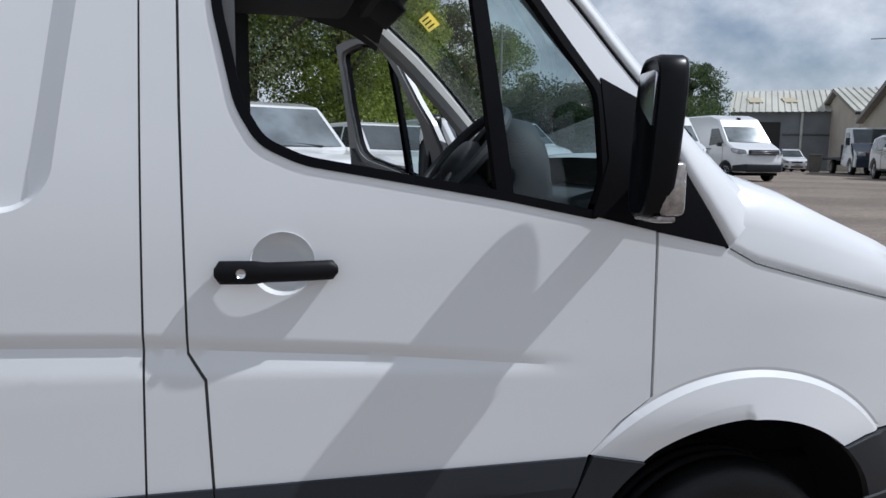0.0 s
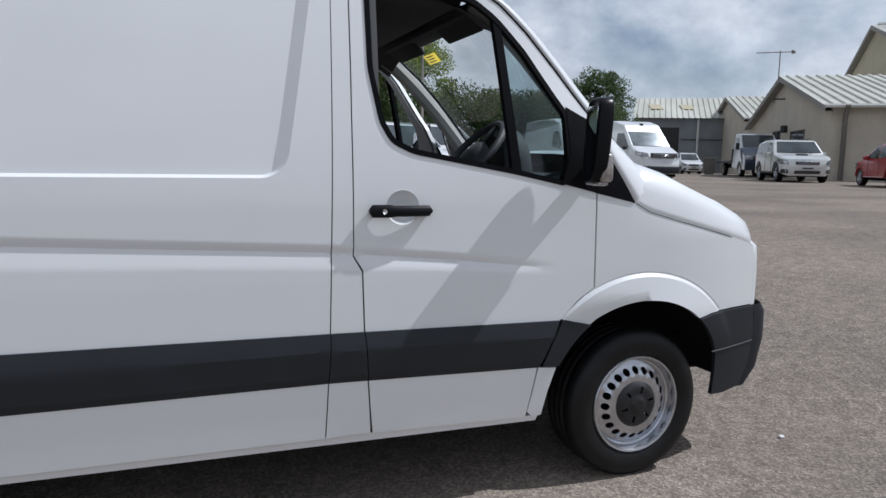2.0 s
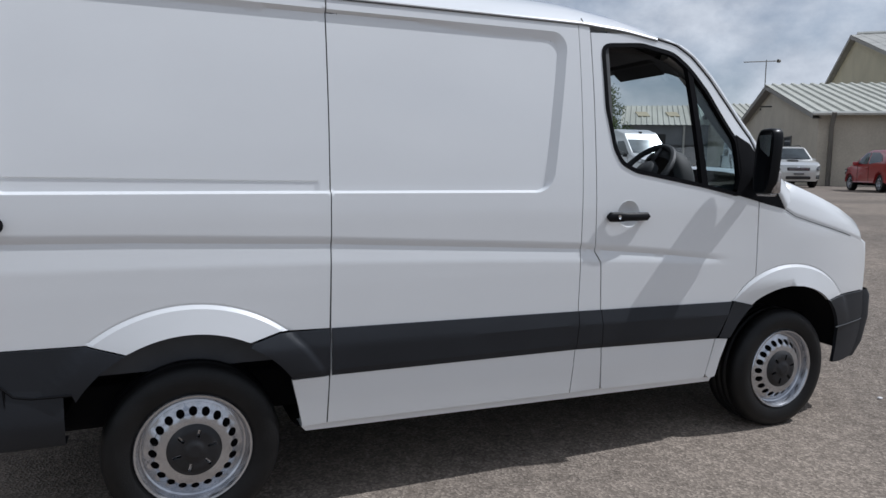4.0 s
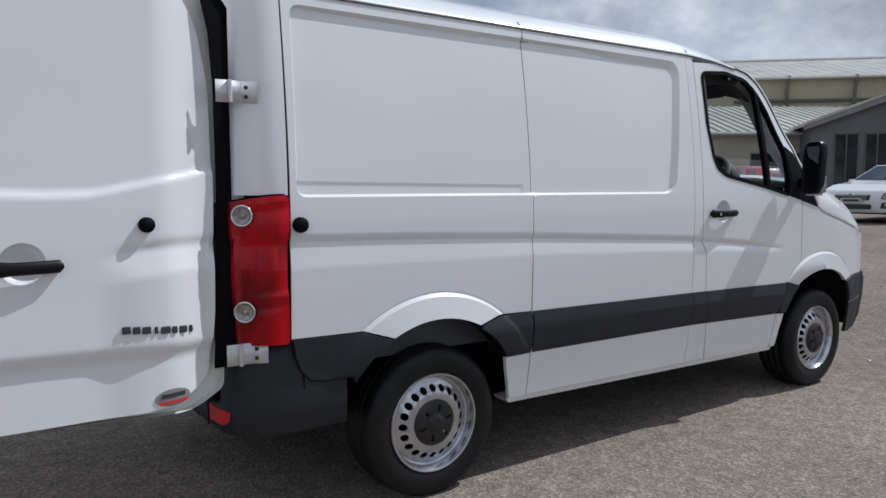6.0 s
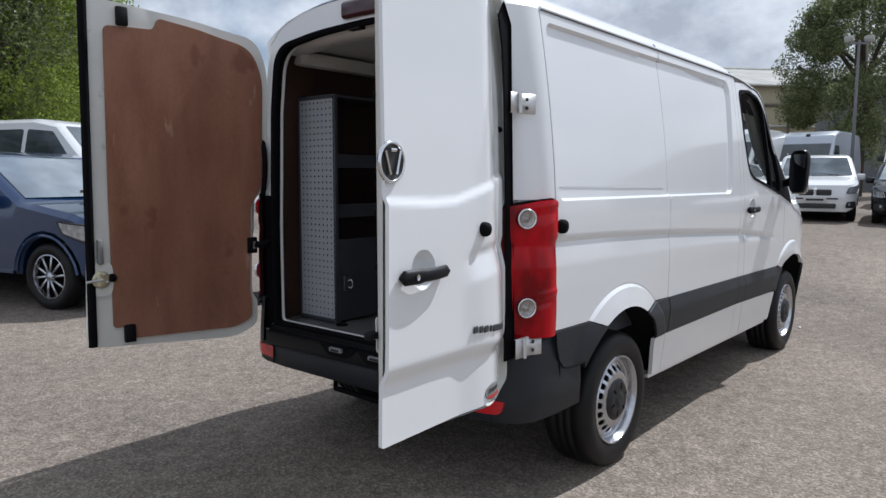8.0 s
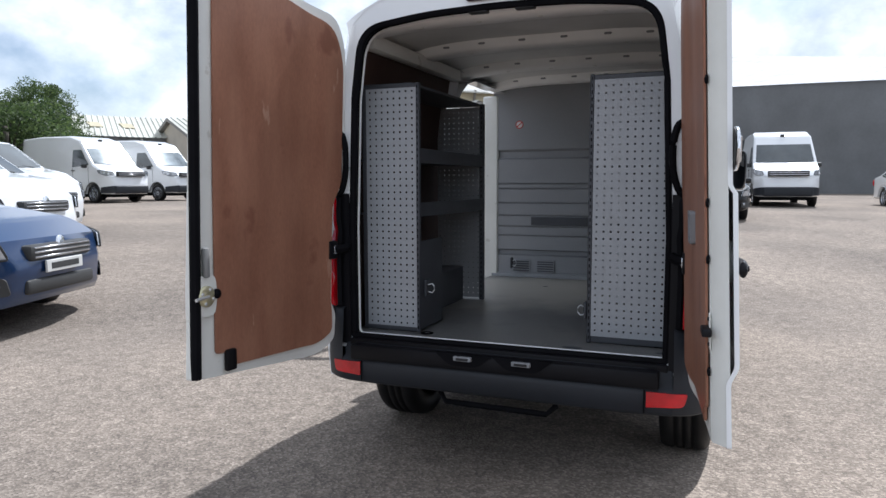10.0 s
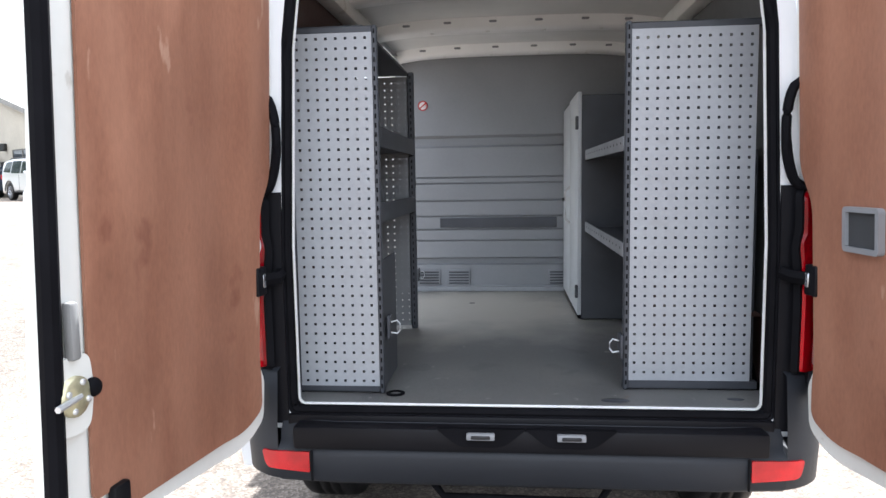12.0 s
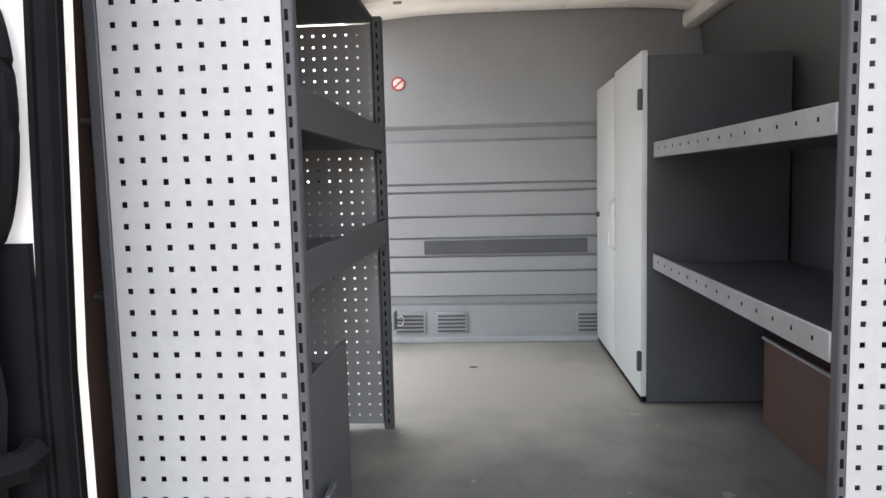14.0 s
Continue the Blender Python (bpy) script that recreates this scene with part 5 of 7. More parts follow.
        part("hinge_gap_band", sheet(band_line, lambda u, z: flat(u, z, -0.050), 0.05, (), 0.008, vx, not cw), "rubber", door, "black band for the seal and shade in the hinge gap")
    # check strap between pillar and door
    strap = [flat(0.10, 1.105, -0.085), flat(0.05, 1.11, -0.13), Vector((0.09, YC - s * 0.775, 1.12))]
    part("check_strap", tube(strap, 0.018, 6, flat=1.2), "rubber", door, "black door check strap")
    b = box(-0.03, 0.03, -0.016, 0.016, -0.045, 0.045, 0.006, 2)
    b.transform(Matrix.Translation(flat(0.11, 1.105, -0.092)) @ Matrix.Rotation(math.atan2(ux.y, ux.x), 4, "Z"))
    bracket = part("strap_bracket", b, "black", door, "black strap bracket")
    b = box(-0.004, 0.016, -0.020, 0.018, -0.022, 0.022, 0.004, 2)
    b.transform(Matrix.Translation(flat(0.092, 1.105, -0.092)) @ Matrix.Rotation(math.atan2(ux.y, ux.x), 4, "Z"))
    part("strap_buckle", b, "steel", bracket, "bright steel buckle")
    # hinges
    for z in (1.785, 0.780):
        hx = 0.11
        x0 = Vector((0.185, YC - s * (half(0.185, z) + 0.008), z))
        bm = bmesh.new()
        a = [Vector((0.205, YC - s * (half(0.205, z) + 0.012), z)), Vector((0.15, YC - s * (half(0.15, z) + 0.020), z)), flat(0.02, z, -0.012), flat(0.075, z, -0.020)]
        rows = [[bm.verts.new(p + Vector((0, 0, dz)) + Vector((0, -s * dv, 0))) for dz, dv in ((-0.042, 0), (-0.040, 0.008), (0.040, 0.008), (0.042, 0))] for p in a]
        for p, q in zip(rows, rows[1:]):
            for k in range(3):
                bm.faces.new((p[k], q[k], q[k + 1], p[k + 1]))
        part("hinge", bm, "zinc", door, "pale metal door hinge")
        part("hinge_pin", tube([flat(0.025, z - 0.042, 0.002), flat(0.025, z + 0.042, 0.002)], 0.008, 8), "zinc", door)
        for dx in (0.12, 0.165):
            for dz in (-0.018, 0.018):
                p = Vector((dx, YC - s * (half(dx, z) + 0.024), z + dz))
                part("hinge_bolt", disc(p, (0, -s, 0), 0.008, 0.006, 8), "ink", door)
    if s > 0:
        door_handle(lambda a, b, o: flat(0.735 + a, 1.182 + b, o + 0.014), None, door, 0.25, -1)
        part("bump_stop", disc(flat(0.355, 1.293, 0.008), vx, 0.027, 0.030), "rubber", door, "round black rubber door stop")
        c = flat(0.882, 1.528, 0.004)
        q = Matrix.Translation(c) @ vx.to_track_quat("Z", "Y").to_matrix().to_4x4()
        badge = part("badge", lathe([(0.060, 0.0), (0.062, 0.006), (0.056, 0.012), (0.050, 0.008), (0.0005, 0.010)], 40), "ink", door, "round chrome badge with plain bars", m=q)
        part("badge_rim", lathe([(0.065, 0.003), (0.064, 0.011), (0.058, 0.014), (0.053, 0.010)], 40, True), "chrome", badge, m=q)
        right = Vector((0, 0, 1)).cross(vx)
        for a0, z0, a1, z1 in ((-0.036, 0.034, -0.014, -0.038), (0.036, 0.034, 0.014, -0.038), (-0.012, 0.036, 0.012, 0.036)):
            part("badge_bar", tube([c + right * a0 + Vector((0, 0, z0)) + vx * 0.013, c + right * a1 + Vector((0, 0, z1)) + vx * 0.015], 0.006, 6), "chrome", badge)
        # lettering of the badge as plain bars
        for k, wdt in enumerate((0.030, 0.026, 0.030, 0.012, 0.034, 0.020, 0.030, 0.014)):
            u0 = 0.440 - k * 0.0325
            b = box(-wdt / 2, wdt / 2, -0.003, 0.003, -0.013, 0.013, 0.003, 1)
            b.transform(Matrix.Translation(flat(u0, 0.934 - 0.0035 * k, (outer(u0, 0.928) - h - tip(0.928)).dot(vx) + 0.004)) @ Matrix.Rotation(math.atan2(ux.y, ux.x), 4, "Z"))
            part("letter_bar", b, "trim_dark", door, "chrome lettering as plain bars")
        oval = [(0.066 * math.cos(2 * math.pi * k / 28), 0.031 * math.sin(2 * math.pi * k / 28)) for k in range(28)]
        part("dealer_sticker", sheet(oval, lambda a, b: flat(0.285 + a, 0.668 + b, 0.004 + (outer(0.285 + a, 0.668) - h - tip(0.668)).dot(vx)), 0.03, (), 0.002, vx * -1, not cw), "trim", door, "oval grey sticker with a red bar")
        part("sticker_bar", sheet([(-0.05, -0.022), (0.05, -0.022), (0.058, -0.010), (-0.058, -0.010)], lambda a, b: flat(0.285 + a, 0.668 + b, 0.007 + (outer(0.285 + a, 0.668) - h - tip(0.668)).dot(vx)), 0.05, (), 0, None, not cw), "red", door)
        part("sticker_bar", sheet([(-0.045, 0.002), (0.045, 0.002), (0.045, 0.016), (-0.045, 0.016)], lambda a, b: flat(0.285 + a, 0.668 + b, 0.007 + (outer(0.285 + a, 0.668) - h - tip(0.668)).dot(vx)), 0.05, (), 0, None, not cw), "ink", door)
    return door


rear_door(1)
rear_door(-1)

# ---------------------------------------------------------------- the van: load space
PLAN = [(0.15, -0.86), (0.44, -0.86), (0.44, -0.665), (1.48, -0.665), (1.48, -0.86), (2.70, -0.86), (2.70, 0.86), (1.48, 0.86), (1.48, 0.665), (0.44, 0.665), (0.44, 0.86), (0.15, 0.86)]
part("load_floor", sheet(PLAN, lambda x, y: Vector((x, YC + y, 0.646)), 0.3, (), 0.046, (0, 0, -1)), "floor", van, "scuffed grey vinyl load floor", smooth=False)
for s in (1, -1):
    x1 = 2.68 if s > 0 else 1.56
    for x0, x2 in ((0.16, 0.44), (1.55, x1)):
        part("wall_lining", box(x0, x2, YC - s * 0.88, YC - s * 0.875, 0.63, 0.89), "ply_shaded", van)
    part("wall_lining", sheet([(0.43, 0.64), *arc(REAR, AXLE, 0.52, 145, 35), (1.56, 0.64), (1.56, 0.89), (0.43, 0.89)], lambda x, z, s=s: Vector((x, YC - s * 0.882, z)), 0.1, (), 0.003, (0, s, 0), s < 0), "ply_shaded", van)
    bm = bmesh.new()
    rows = [[bm.verts.new((x, YC - s * w, z)) for w, z in ((0.885, 0.88), (0.890, 1.2), (0.875, 1.5), (0.84, 1.85), (0.80, 2.12), (0.74, 2.20))] for x in (0.24, x1)]
    for k in range(5):
        bm.faces.new((rows[0][k], rows[1][k], rows[1][k + 1], rows[0][k + 1]))
    part("wall_lining", bm, "wall_grey" if s > 0 else "ply_shaded", van, "grey steel wall lining" if s > 0 else "brown plywood wall lining, shade painted into its tone")
# roof lining and its ribs
bm, rows = bmesh.new(), []
for x in (0.20, 0.8, 1.5, 2.1, 2.69):
    rows.append([bm.verts.new((x, YC + 0.79 * u, 2.215 + 0.045 * (1 - abs(u) ** 4))) for u in np.linspace(-1, 1, 17)])
for a, b in zip(rows, rows[1:]):
    for k in range(16):
        bm.faces.new((a[k], a[k + 1], b[k + 1], b[k]))
part("roof_lining", bm, "roof_grey_felt", van, "off-white bare roof skin")
for x in (0.29, 1.025, 1.775, 2.50):
    bm, rows = bmesh.new(), []
    for u in np.linspace(-0.97, 0.97, 23):
        zc = 2.215 + 0.045 * (1 - abs(u) ** 4)
        rows.append([bm.verts.new((x + dx, YC + 0.82 * u, zc + dz)) for dx, dz in ((-0.085, 0.0), (-0.074, -0.044), (-0.060, -0.056), (0.060, -0.056), (0.074, -0.044), (0.085, 0.0))])
    for a, b in zip(rows, rows[1:]):
        for k in range(5):
            bm.faces.new((a[k], a[k + 1], b[k + 1], b[k]))
    part("roof_rib", bm, "roof_white", van, "off-white pressed roof rib")
    for y in (-0.58, -0.36, -0.12, 0.12, 0.36, 0.58):
        zc = 2.215 + 0.045 * (1 - abs(y / 0.82) ** 4)
        part("rib_hole", box(x - 0.0850, x - 0.073, YC + y - 0.020, YC + y + 0.020, zc - 0.028, zc - 0.016, 0.004, 1), "bulk", van)
    for y in (-0.45, -0.15, 0.15, 0.45):
        part("rib_plug", disc((x, YC + y, 2.206 - 0.045 * (abs(y) / 0.83) ** 4), (0, 0, -1), 0.012, 0.005, 10), "inner_paint", van)
for s in (1, -1):
    part("roof_rail", box(0.30, 2.69 if s > 0 else 1.58, YC - s * 0.80, YC - s * 0.72, 2.12, 2.20, 0.02, 2), "inner_paint", van)

# bulkhead with pressed ribs
bm, rows = bmesh.new(), []
ribs = [(0.640, 0.0), (0.664, 0.0), (0.668, -0.012), (0.686, -0.012), (0.69, 0.0), (0.826, 0.0), (0.836, 0.03), (0.868, 0.034), (0.880, -0.004)]
for z in (0.997, 1.073, 1.163, 1.268, 1.386, 1.425):
    ribs += [(z - 0.0055, -0.004), (z - 0.0045, 0.020), (z + 0.0045, 0.020), (z + 0.0055, -0.004)]
ribs += [(1.625, -0.004), (1.640, 0.022), (1.690, 0.022), (1.708, -0.008), (2.17, -0.006), (2.285, -0.004)]
for z, d in ribs:
    rows.append([bm.verts.new((2.678 + d, YC + y * (0.84 if z > 2.2 else 1), z)) for y in np.linspace(-0.84, 0.84, 7)])
for a, b in zip(rows, rows[1:]):
    for k in range(6):
        bm.faces.new((a[k], a[k + 1], b[k + 1], b[k]))
bulkhead = part("bulkhead", bm, "bulk", van, "grey ribbed steel bulkhead", smooth=False)
part("bulkhead_back", box(2.715, 2.735, YC - 0.80, YC + 0.80, 0.5, 2.20), "trim", bulkhead)
part("bulkhead_foot", box(2.655, 2.676, YC - 0.85, YC + 0.85, 0.647, 0.672, 0.003, 1), "lip", bulkhead, "pale edge strip")
part("recess_plate", box(2.664, 2.674, -0.30, 0.49, 1.084, 1.152, 0.003, 1), "rack", bulkhead, "darker inset plate")
for y in (0.648, 0.442, -0.245):
    part("vent_frame", box(2.664, 2.674, y - 0.155, y, 0.688, 0.797, 0.004, 1), "bulk", bulkhead, "louvred air vent")
    for k in range(5):
        part("vent_slat", box(2.660, 2.666, y - 0.145, y - 0.010, 0.698 + 0.019 * k, 0.708 + 0.019 * k, 0.002, 1), "rack", bulkhead)
for k in range(14):
    part("rivet", disc((2.66, YC - 0.65 + 0.1 * k, 2.262), (-1, 0, 0), 0.008, 0.004, 8), "locker", bulkhead)
q = Matrix.Translation((2.668, 0.594, 1.910)) @ Matrix.Rotation(radians(-90), 4, "Y")
sticker = tagged(part("warning_sticker", lathe([(0.032, 0), (0.031, 0.001), (0.0005, 0.0012)], 28), "white", m=q), "small round white warning sticker with a red ring", "sticker")
part("sticker_ring", lathe([(0.033, 0.001), (0.033, 0.003), (0.026, 0.003), (0.026, 0.001)], 28, True), "red", sticker, m=q)
b = box(-0.004, 0.004, -0.026, 0.026, 0.001, 0.003)
part("sticker_bar", b, "red", sticker, m=q @ Matrix.Rotation(radians(40), 4, "Z"))

# ---------------------------------------------------------------- racking
def perforated(x, y0, y1, z0, z1, parent, mat, pitch=0.0346, hole=0.0094, name="perforated_panel", label="pale grey steel end panel with square holes"):
    """A steel sheet across the van with a grid of square holes through it, and folded edges."""
    bm = bmesh.new()
    ny, nz = int((y1 - y0 - 0.028) / pitch) + 1, int((z1 - z0 - 0.028) / pitch) + 1
    my, mz = (y1 - y0 - pitch * (ny - 1)) / 2, (z1 - z0 - pitch * (nz - 1)) / 2
    ys, zs = [y0], [z0]
    for k in range(ny):
        ys += [y0 + my + k * pitch - hole / 2, y0 + my + k * pitch + hole / 2]
    for k in range(nz):
        zs += [z0 + mz + k * pitch - hole / 2, z0 + mz + k * pitch + hole / 2]
    ys.append(y1), zs.append(z1)
    for xx in (x, x + 0.0025):
        g = [[bm.verts.new((xx, y, z)) for y in ys] for z in zs]
        for i in range(len(zs) - 1):
            for j in range(len(ys) - 1):
                if not (i % 2 and j % 2):
                    bm.faces.new((g[i][j], g[i][j + 1], g[i + 1][j + 1], g[i + 1][j]))
    return part(name, bm, mat, parent, label, smooth=False)


def upright(x0, x1, y0, y1, z0, z1, parent, slot_x=None, slot_y=None):
    """A rack post with a column of dark slots."""
    p = part("upright", box(x0, x1, y0, y1, z0, z1, 0.004, 1), "rack", parent, "dark grey slotted upright")
    bm = bmesh.new()
    n = int((z1 - z0) / 0.032)
    for k in range(n):
        z = z0 + 0.02 + k * 0.032
        if slot_x is not None:
            box(slot_x - 0.001, slot_x + 0.001, (y0 + y1) / 2 - 0.0025, (y0 + y1) / 2 + 0.0025, z, z + 0.016, 0, 1, bm)
        elif slot_y is not None:
            box((x0 + x1) / 2 - 0.005, (x0 + x1) / 2 + 0.005, slot_y - 0.001, slot_y + 0.001, z, z + 0.016, 0, 1, bm)
    if slot_x is None and slot_y is None:
        bm.free()
    else:
        tagged(part("slotted_face", bm, "dark", p), kind="stuff")
    return p


def tray(x0, x1, y0, y1, z, lip_side, parent, mat="rack", deep=0.065, punched=True):
    """A shelf with a folded front lip that carries a row of small holes."""
    sh = part("shelf", box(x0, x1, y0, y1, z, z + 0.012, 0.003, 1), "rack", parent, "dark grey steel shelf")
    y = y0 if lip_side < 0 else y1
    l = part("shelf_lip", box(x0, x1, y - 0.004, y + 0.004, z - 0.010, z + deep - 0.010, 0.002, 1), mat, sh, "folded shelf lip with a row of holes")
    if not punched:
        return sh
    bm = bmesh.new()
    k = x0 + 0.06
    while k < x1 - 0.04:
        o = y - 0.0045 if lip_side < 0 else y + 0.0045
        box(k - 0.003, k + 0.003, o - 0.0005, o + 0.0005, z + 0.015, z + 0.023, 0, 1, bm)
        k += 0.085
    tagged(part("punched_edge", bm, "dark", l), kind="stuff")
    return sh


left_rack = thing("shelf_rack", "dark grey van racking with pale perforated end panels", "racking", group="van racking")
perforated(0.343, 0.488, 0.776, 0.674, 1.922, left_rack, "perf")
part("end_frame", box(0.346, 0.372, 0.470, 0.800, 0.650, 0.682, 0.004, 1), "rack", left_rack)
part("end_frame", box(0.346, 0.372, 0.470, 0.800, 1.920, 1.945, 0.004, 1), "rack", left_rack)
upright(0.338, 0.366, 0.470, 0.488, 0.648, 1.945, left_rack, slot_x=0.3370)
upright(0.345, 0.385, 0.778, 0.802, 0.648, 1.945, left_rack)
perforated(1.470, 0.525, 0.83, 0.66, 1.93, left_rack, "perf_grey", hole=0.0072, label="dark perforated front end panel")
upright(1.450, 1.478, 0.494, 0.525, 0.648, 1.95, left_rack, slot_x=1.4485)
for z in (1.548, 1.263):
    tray(0.366, 1.448, 0.500, 0.83, z, -1, left_rack, deep=0.076, punched=False)
bm = box(0.44, 1.445, YC + 0.660, YC + 0.672, 0.648, 0.872, 0.003, 1)
box(0.44, 1.445, YC + 0.672, 0.83, 0.860, 0.872, 0, 1, bm)
part("floor_box", bm, "rack", left_rack, "dark box over the wheel arch")
part("side_sheet", box(0.366, 0.66, 0.474, 0.480, 0.66, 1.13, 0.002, 1), "rack", left_rack, "dark lower side sheet")
part("top_tray", box(0.36, 1.475, 0.52, 0.82, 1.935, 1.95, 0.003, 1), "rack", left_rack)

right_rack = thing("shelf_rack", "dark grey van racking with pale shelf lips and perforated end panel", "racking", group="van racking")
perforated(0.428, -0.826, -0.404, 0.682, 1.918, right_rack, "perf")
part("end_frame", box(0.431, 0.455, -0.855, -0.385, 0.650, 0.682, 0.004, 1), "rack", right_rack)
part("end_frame", box(0.431, 0.455, -0.855, -0.385, 1.916, 1.942, 0.004, 1), "rack", right_rack)
upright(0.423, 0.452, -0.405, -0.385, 0.648, 1.945, right_rack, slot_x=0.4220)
for z in (1.514, 1.136):
    tray(0.452, 1.69, -0.83, -0.387, z, 1, right_rack, "lip", 0.052)
part("back_sheet", box(0.465, 1.69, -0.848, -0.84, 0.66, 1.50, 0.002, 1), "rack", right_rack, "dark back sheet")
bm = box(0.44, 1.490, YC - 0.672, YC - 0.660, 0.648, 0.925, 0.003, 1)
box(0.44, 1.490, YC - 0.838, YC - 0.672, 0.913, 0.925, 0, 1, bm)
box(1.478, 1.490, YC - 0.838, YC - 0.672, 0.648, 0.913, 0, 1, bm)
part("arch_box", bm, "ply_shaded", right_rack, "brown box over the wheel arch, shade painted into its tone")
part("box_edge", box(0.44, 1.492, YC - 0.664, YC - 0.652, 0.924, 0.933, 0.002, 1), "lip", right_rack, "pale edge strip of the box")

locker = thing("tool_locker", "tall pale steel locker with two narrow doors", "locker")
part("carcass", box(1.70, 2.655, -0.84, -0.364, 0.650, 1.845, 0.004, 1), "rack", locker, "dark locker carcass")
for x0, x1 in ((1.700, 2.192), (2.204, 2.652)):
    d = part("locker_door", box(x0, x1, -0.366, -0.344, 0.672, 1.862 if x0 < 2 else 1.848, 0.004, 2), "locker", locker, "pale grey locker door")
    if x0 < 2.0:
        part("handle", tube([(2.165, -0.346, 1.14), (2.165, -0.316, 1.17), (2.165, -0.316, 1.33), (2.165, -0.346, 1.36)], 0.006, 8), "zinc", d, "slim metal handle")
        for z in (0.80, 1.70):
            part("hinge", box(1.693, 1.712, -0.348, -0.332, z - 0.035, z + 0.035, 0.003, 1), "rack", d)
    else:
        part("key_lock", disc((2.58, -0.343, 1.27), (0, 1, 0), 0.012, 0.012, 14), "ink", d)
    part("door_foot_seal", box(x0, x1, -0.366, -0.348, 0.652, 0.670, 0.002, 1), "rubber", d)

# lashing rings on the floor
for x, y, dz in ((0.42, 0.455, 0.165), (0.44, -0.372, 0.095), (2.60, 0.628, 0.06)):
    s = 1 if y > 0 else -1
    r = thing("lashing_ring", "pale metal D-shaped lashing ring", "lashing ring", group="lashing rings")
    pts = [(x, y, 0.728 + dz), (x, y - s * 0.022, 0.735 + dz), (x, y - s * 0.033, 0.722 + dz), (x, y - s * 0.033, 0.700 + dz), (x, y - s * 0.022, 0.686 + dz), (x, y, 0.690 + dz)]
    part("ring", tube(pts, 0.003, 6, False), "locker", r)
    part("ring_plate", box(x - 0.03, x + 0.03, y, y + s * 0.012, 0.67 + dz, 0.755 + dz, 0.003, 1), "rack", r)
# dark patches of worn tape on the floor edge
part("floor_eye", lathe([(0.034, 0.0), (0.034, 0.004), (0.022, 0.006), (0.020, 0.001)], 24, True), "rubber", van, "black rubber ring set in the floor", m=Matrix.Translation((0.345, 0.432, 0.6465)))
for x, y, w in ((0.30, -0.34, 0.05), (0.33, -0.75, 0.03), (2.2, 0.25, 0.02)):
    part("floor_scuff", lathe([(w, 0.0), (w * 0.9, 0.002), (0.001, 0.003)], 11), "rack", van, m=Matrix.Translation((x, y, 0.6465)) @ Matrix.Diagonal((0.5, 1, 1, 1)))

# sliding door, slid back along the passenger side, and its doorway
SLIDE = [(1.60, 0.385), (2.783, 0.370), (2.797, 0.8), (2.803, 1.1), (2.815, 2.13), (1.60, 2.13)]
part("sliding_door", sheet(SLIDE, lambda x, z: Vector((x - 1.30, YC + half(min(2.7, x), z) + 0.085, z)), 0.03, (), 0.05, (0, -1, 0), True), "paint", van, "white sliding door pushed open")
part("doorway_header", sheet([(1.565, 1.96), (1.60, 1.97), (1.66, 2.06), (1.76, 2.135), (1.95, 2.172), (2.80, 2.172), (2.82, 2.2), (1.57, 2.2)], skin(-1), 0.03, (), 0.10, (0, -1, 0), True), "paint", van)
part("doorway_post", box(2.66, 2.80, YC + 0.80, YC + 0.93, 0.40, 2.15, 0.01, 1), "inner_paint", van)
part("doorway_step", box(1.56, 2.66, YC + 0.70, YC + 0.93, 0.36, 0.42, 0.01, 1), "black", van, "black doorway step")

# ---------------------------------------------------------------- the van: cab
dash = part("dashboard", box(3.80, 4.34, YC - 0.84, YC + 0.84, 0.80, 1.40, 0.06, 3), "dash", van, "dark grey dashboard")
bm, rows = bmesh.new(), []
for x, w, h in ((3.715, 0.160, 0.205), (3.725, 0.180, 0.235), (3.76, 0.190, 0.252), (3.825, 0.190, 0.240), (3.845, 0.185, 0.205), (3.855, 0.18, 0.02)):
    rows.append([bm.verts.new((x, -0.42 + w * math.copysign(abs(math.cos(a)) ** 0.8, math.cos(a)), 1.37 + h * math.sin(a) ** 0.8)) for a in np.linspace(0, math.pi, 21)])
for a, b in zip(rows, rows[1:]):
    for k in range(20):
        bm.faces.new((a[k], a[k + 1], b[k + 1], b[k]))
bm.faces.new(rows[0])
part("binnacle", bm, "trim_dark", dash, "domed grey instrument hood", angle=50)
part("dash_end", disc((3.92, -0.80, 1.20), (-0.3, -1, 0.0), 0.22, 0.03, 32), "dash", dash, "rounded dashboard end")
part("dash_centre", box(3.70, 3.95, YC - 0.16, YC + 0.20, 0.9, 1.45, 0.05, 3), "dash", dash, "centre console")
ring_pts = [Vector((0.195 * math.cos(a), 0.195 * math.sin(a), 0)) for a in np.linspace(0, 2 * math.pi, 36)[:-1]]
q = Matrix.Translation((3.62, -0.42, 1.49)) @ Matrix.Rotation(radians(-48), 4, "Y")
wheel_ob = part("steering_wheel", tube(ring_pts, 0.018, 8, True), "dash", van, "black steering wheel", m=q)
bm = lathe([(0.075, -0.03), (0.08, 0.0), (0.06, 0.02), (0.001, 0.025)], 20)
for a in (0, 2.4, 3.9):
    join(bm, tube([(0.05 * math.cos(a), 0.05 * math.sin(a), 0), (0.185 * math.cos(a), 0.185 * math.sin(a), 0)], 0.018, 6, False, 0.5))
part("wheel_hub", bm, "dash", wheel_ob, m=q)
part("steering_column", tube([(3.62, -0.42, 1.44), (3.92, -0.42, 1.18)], 0.05, 8), "dash", wheel_ob)
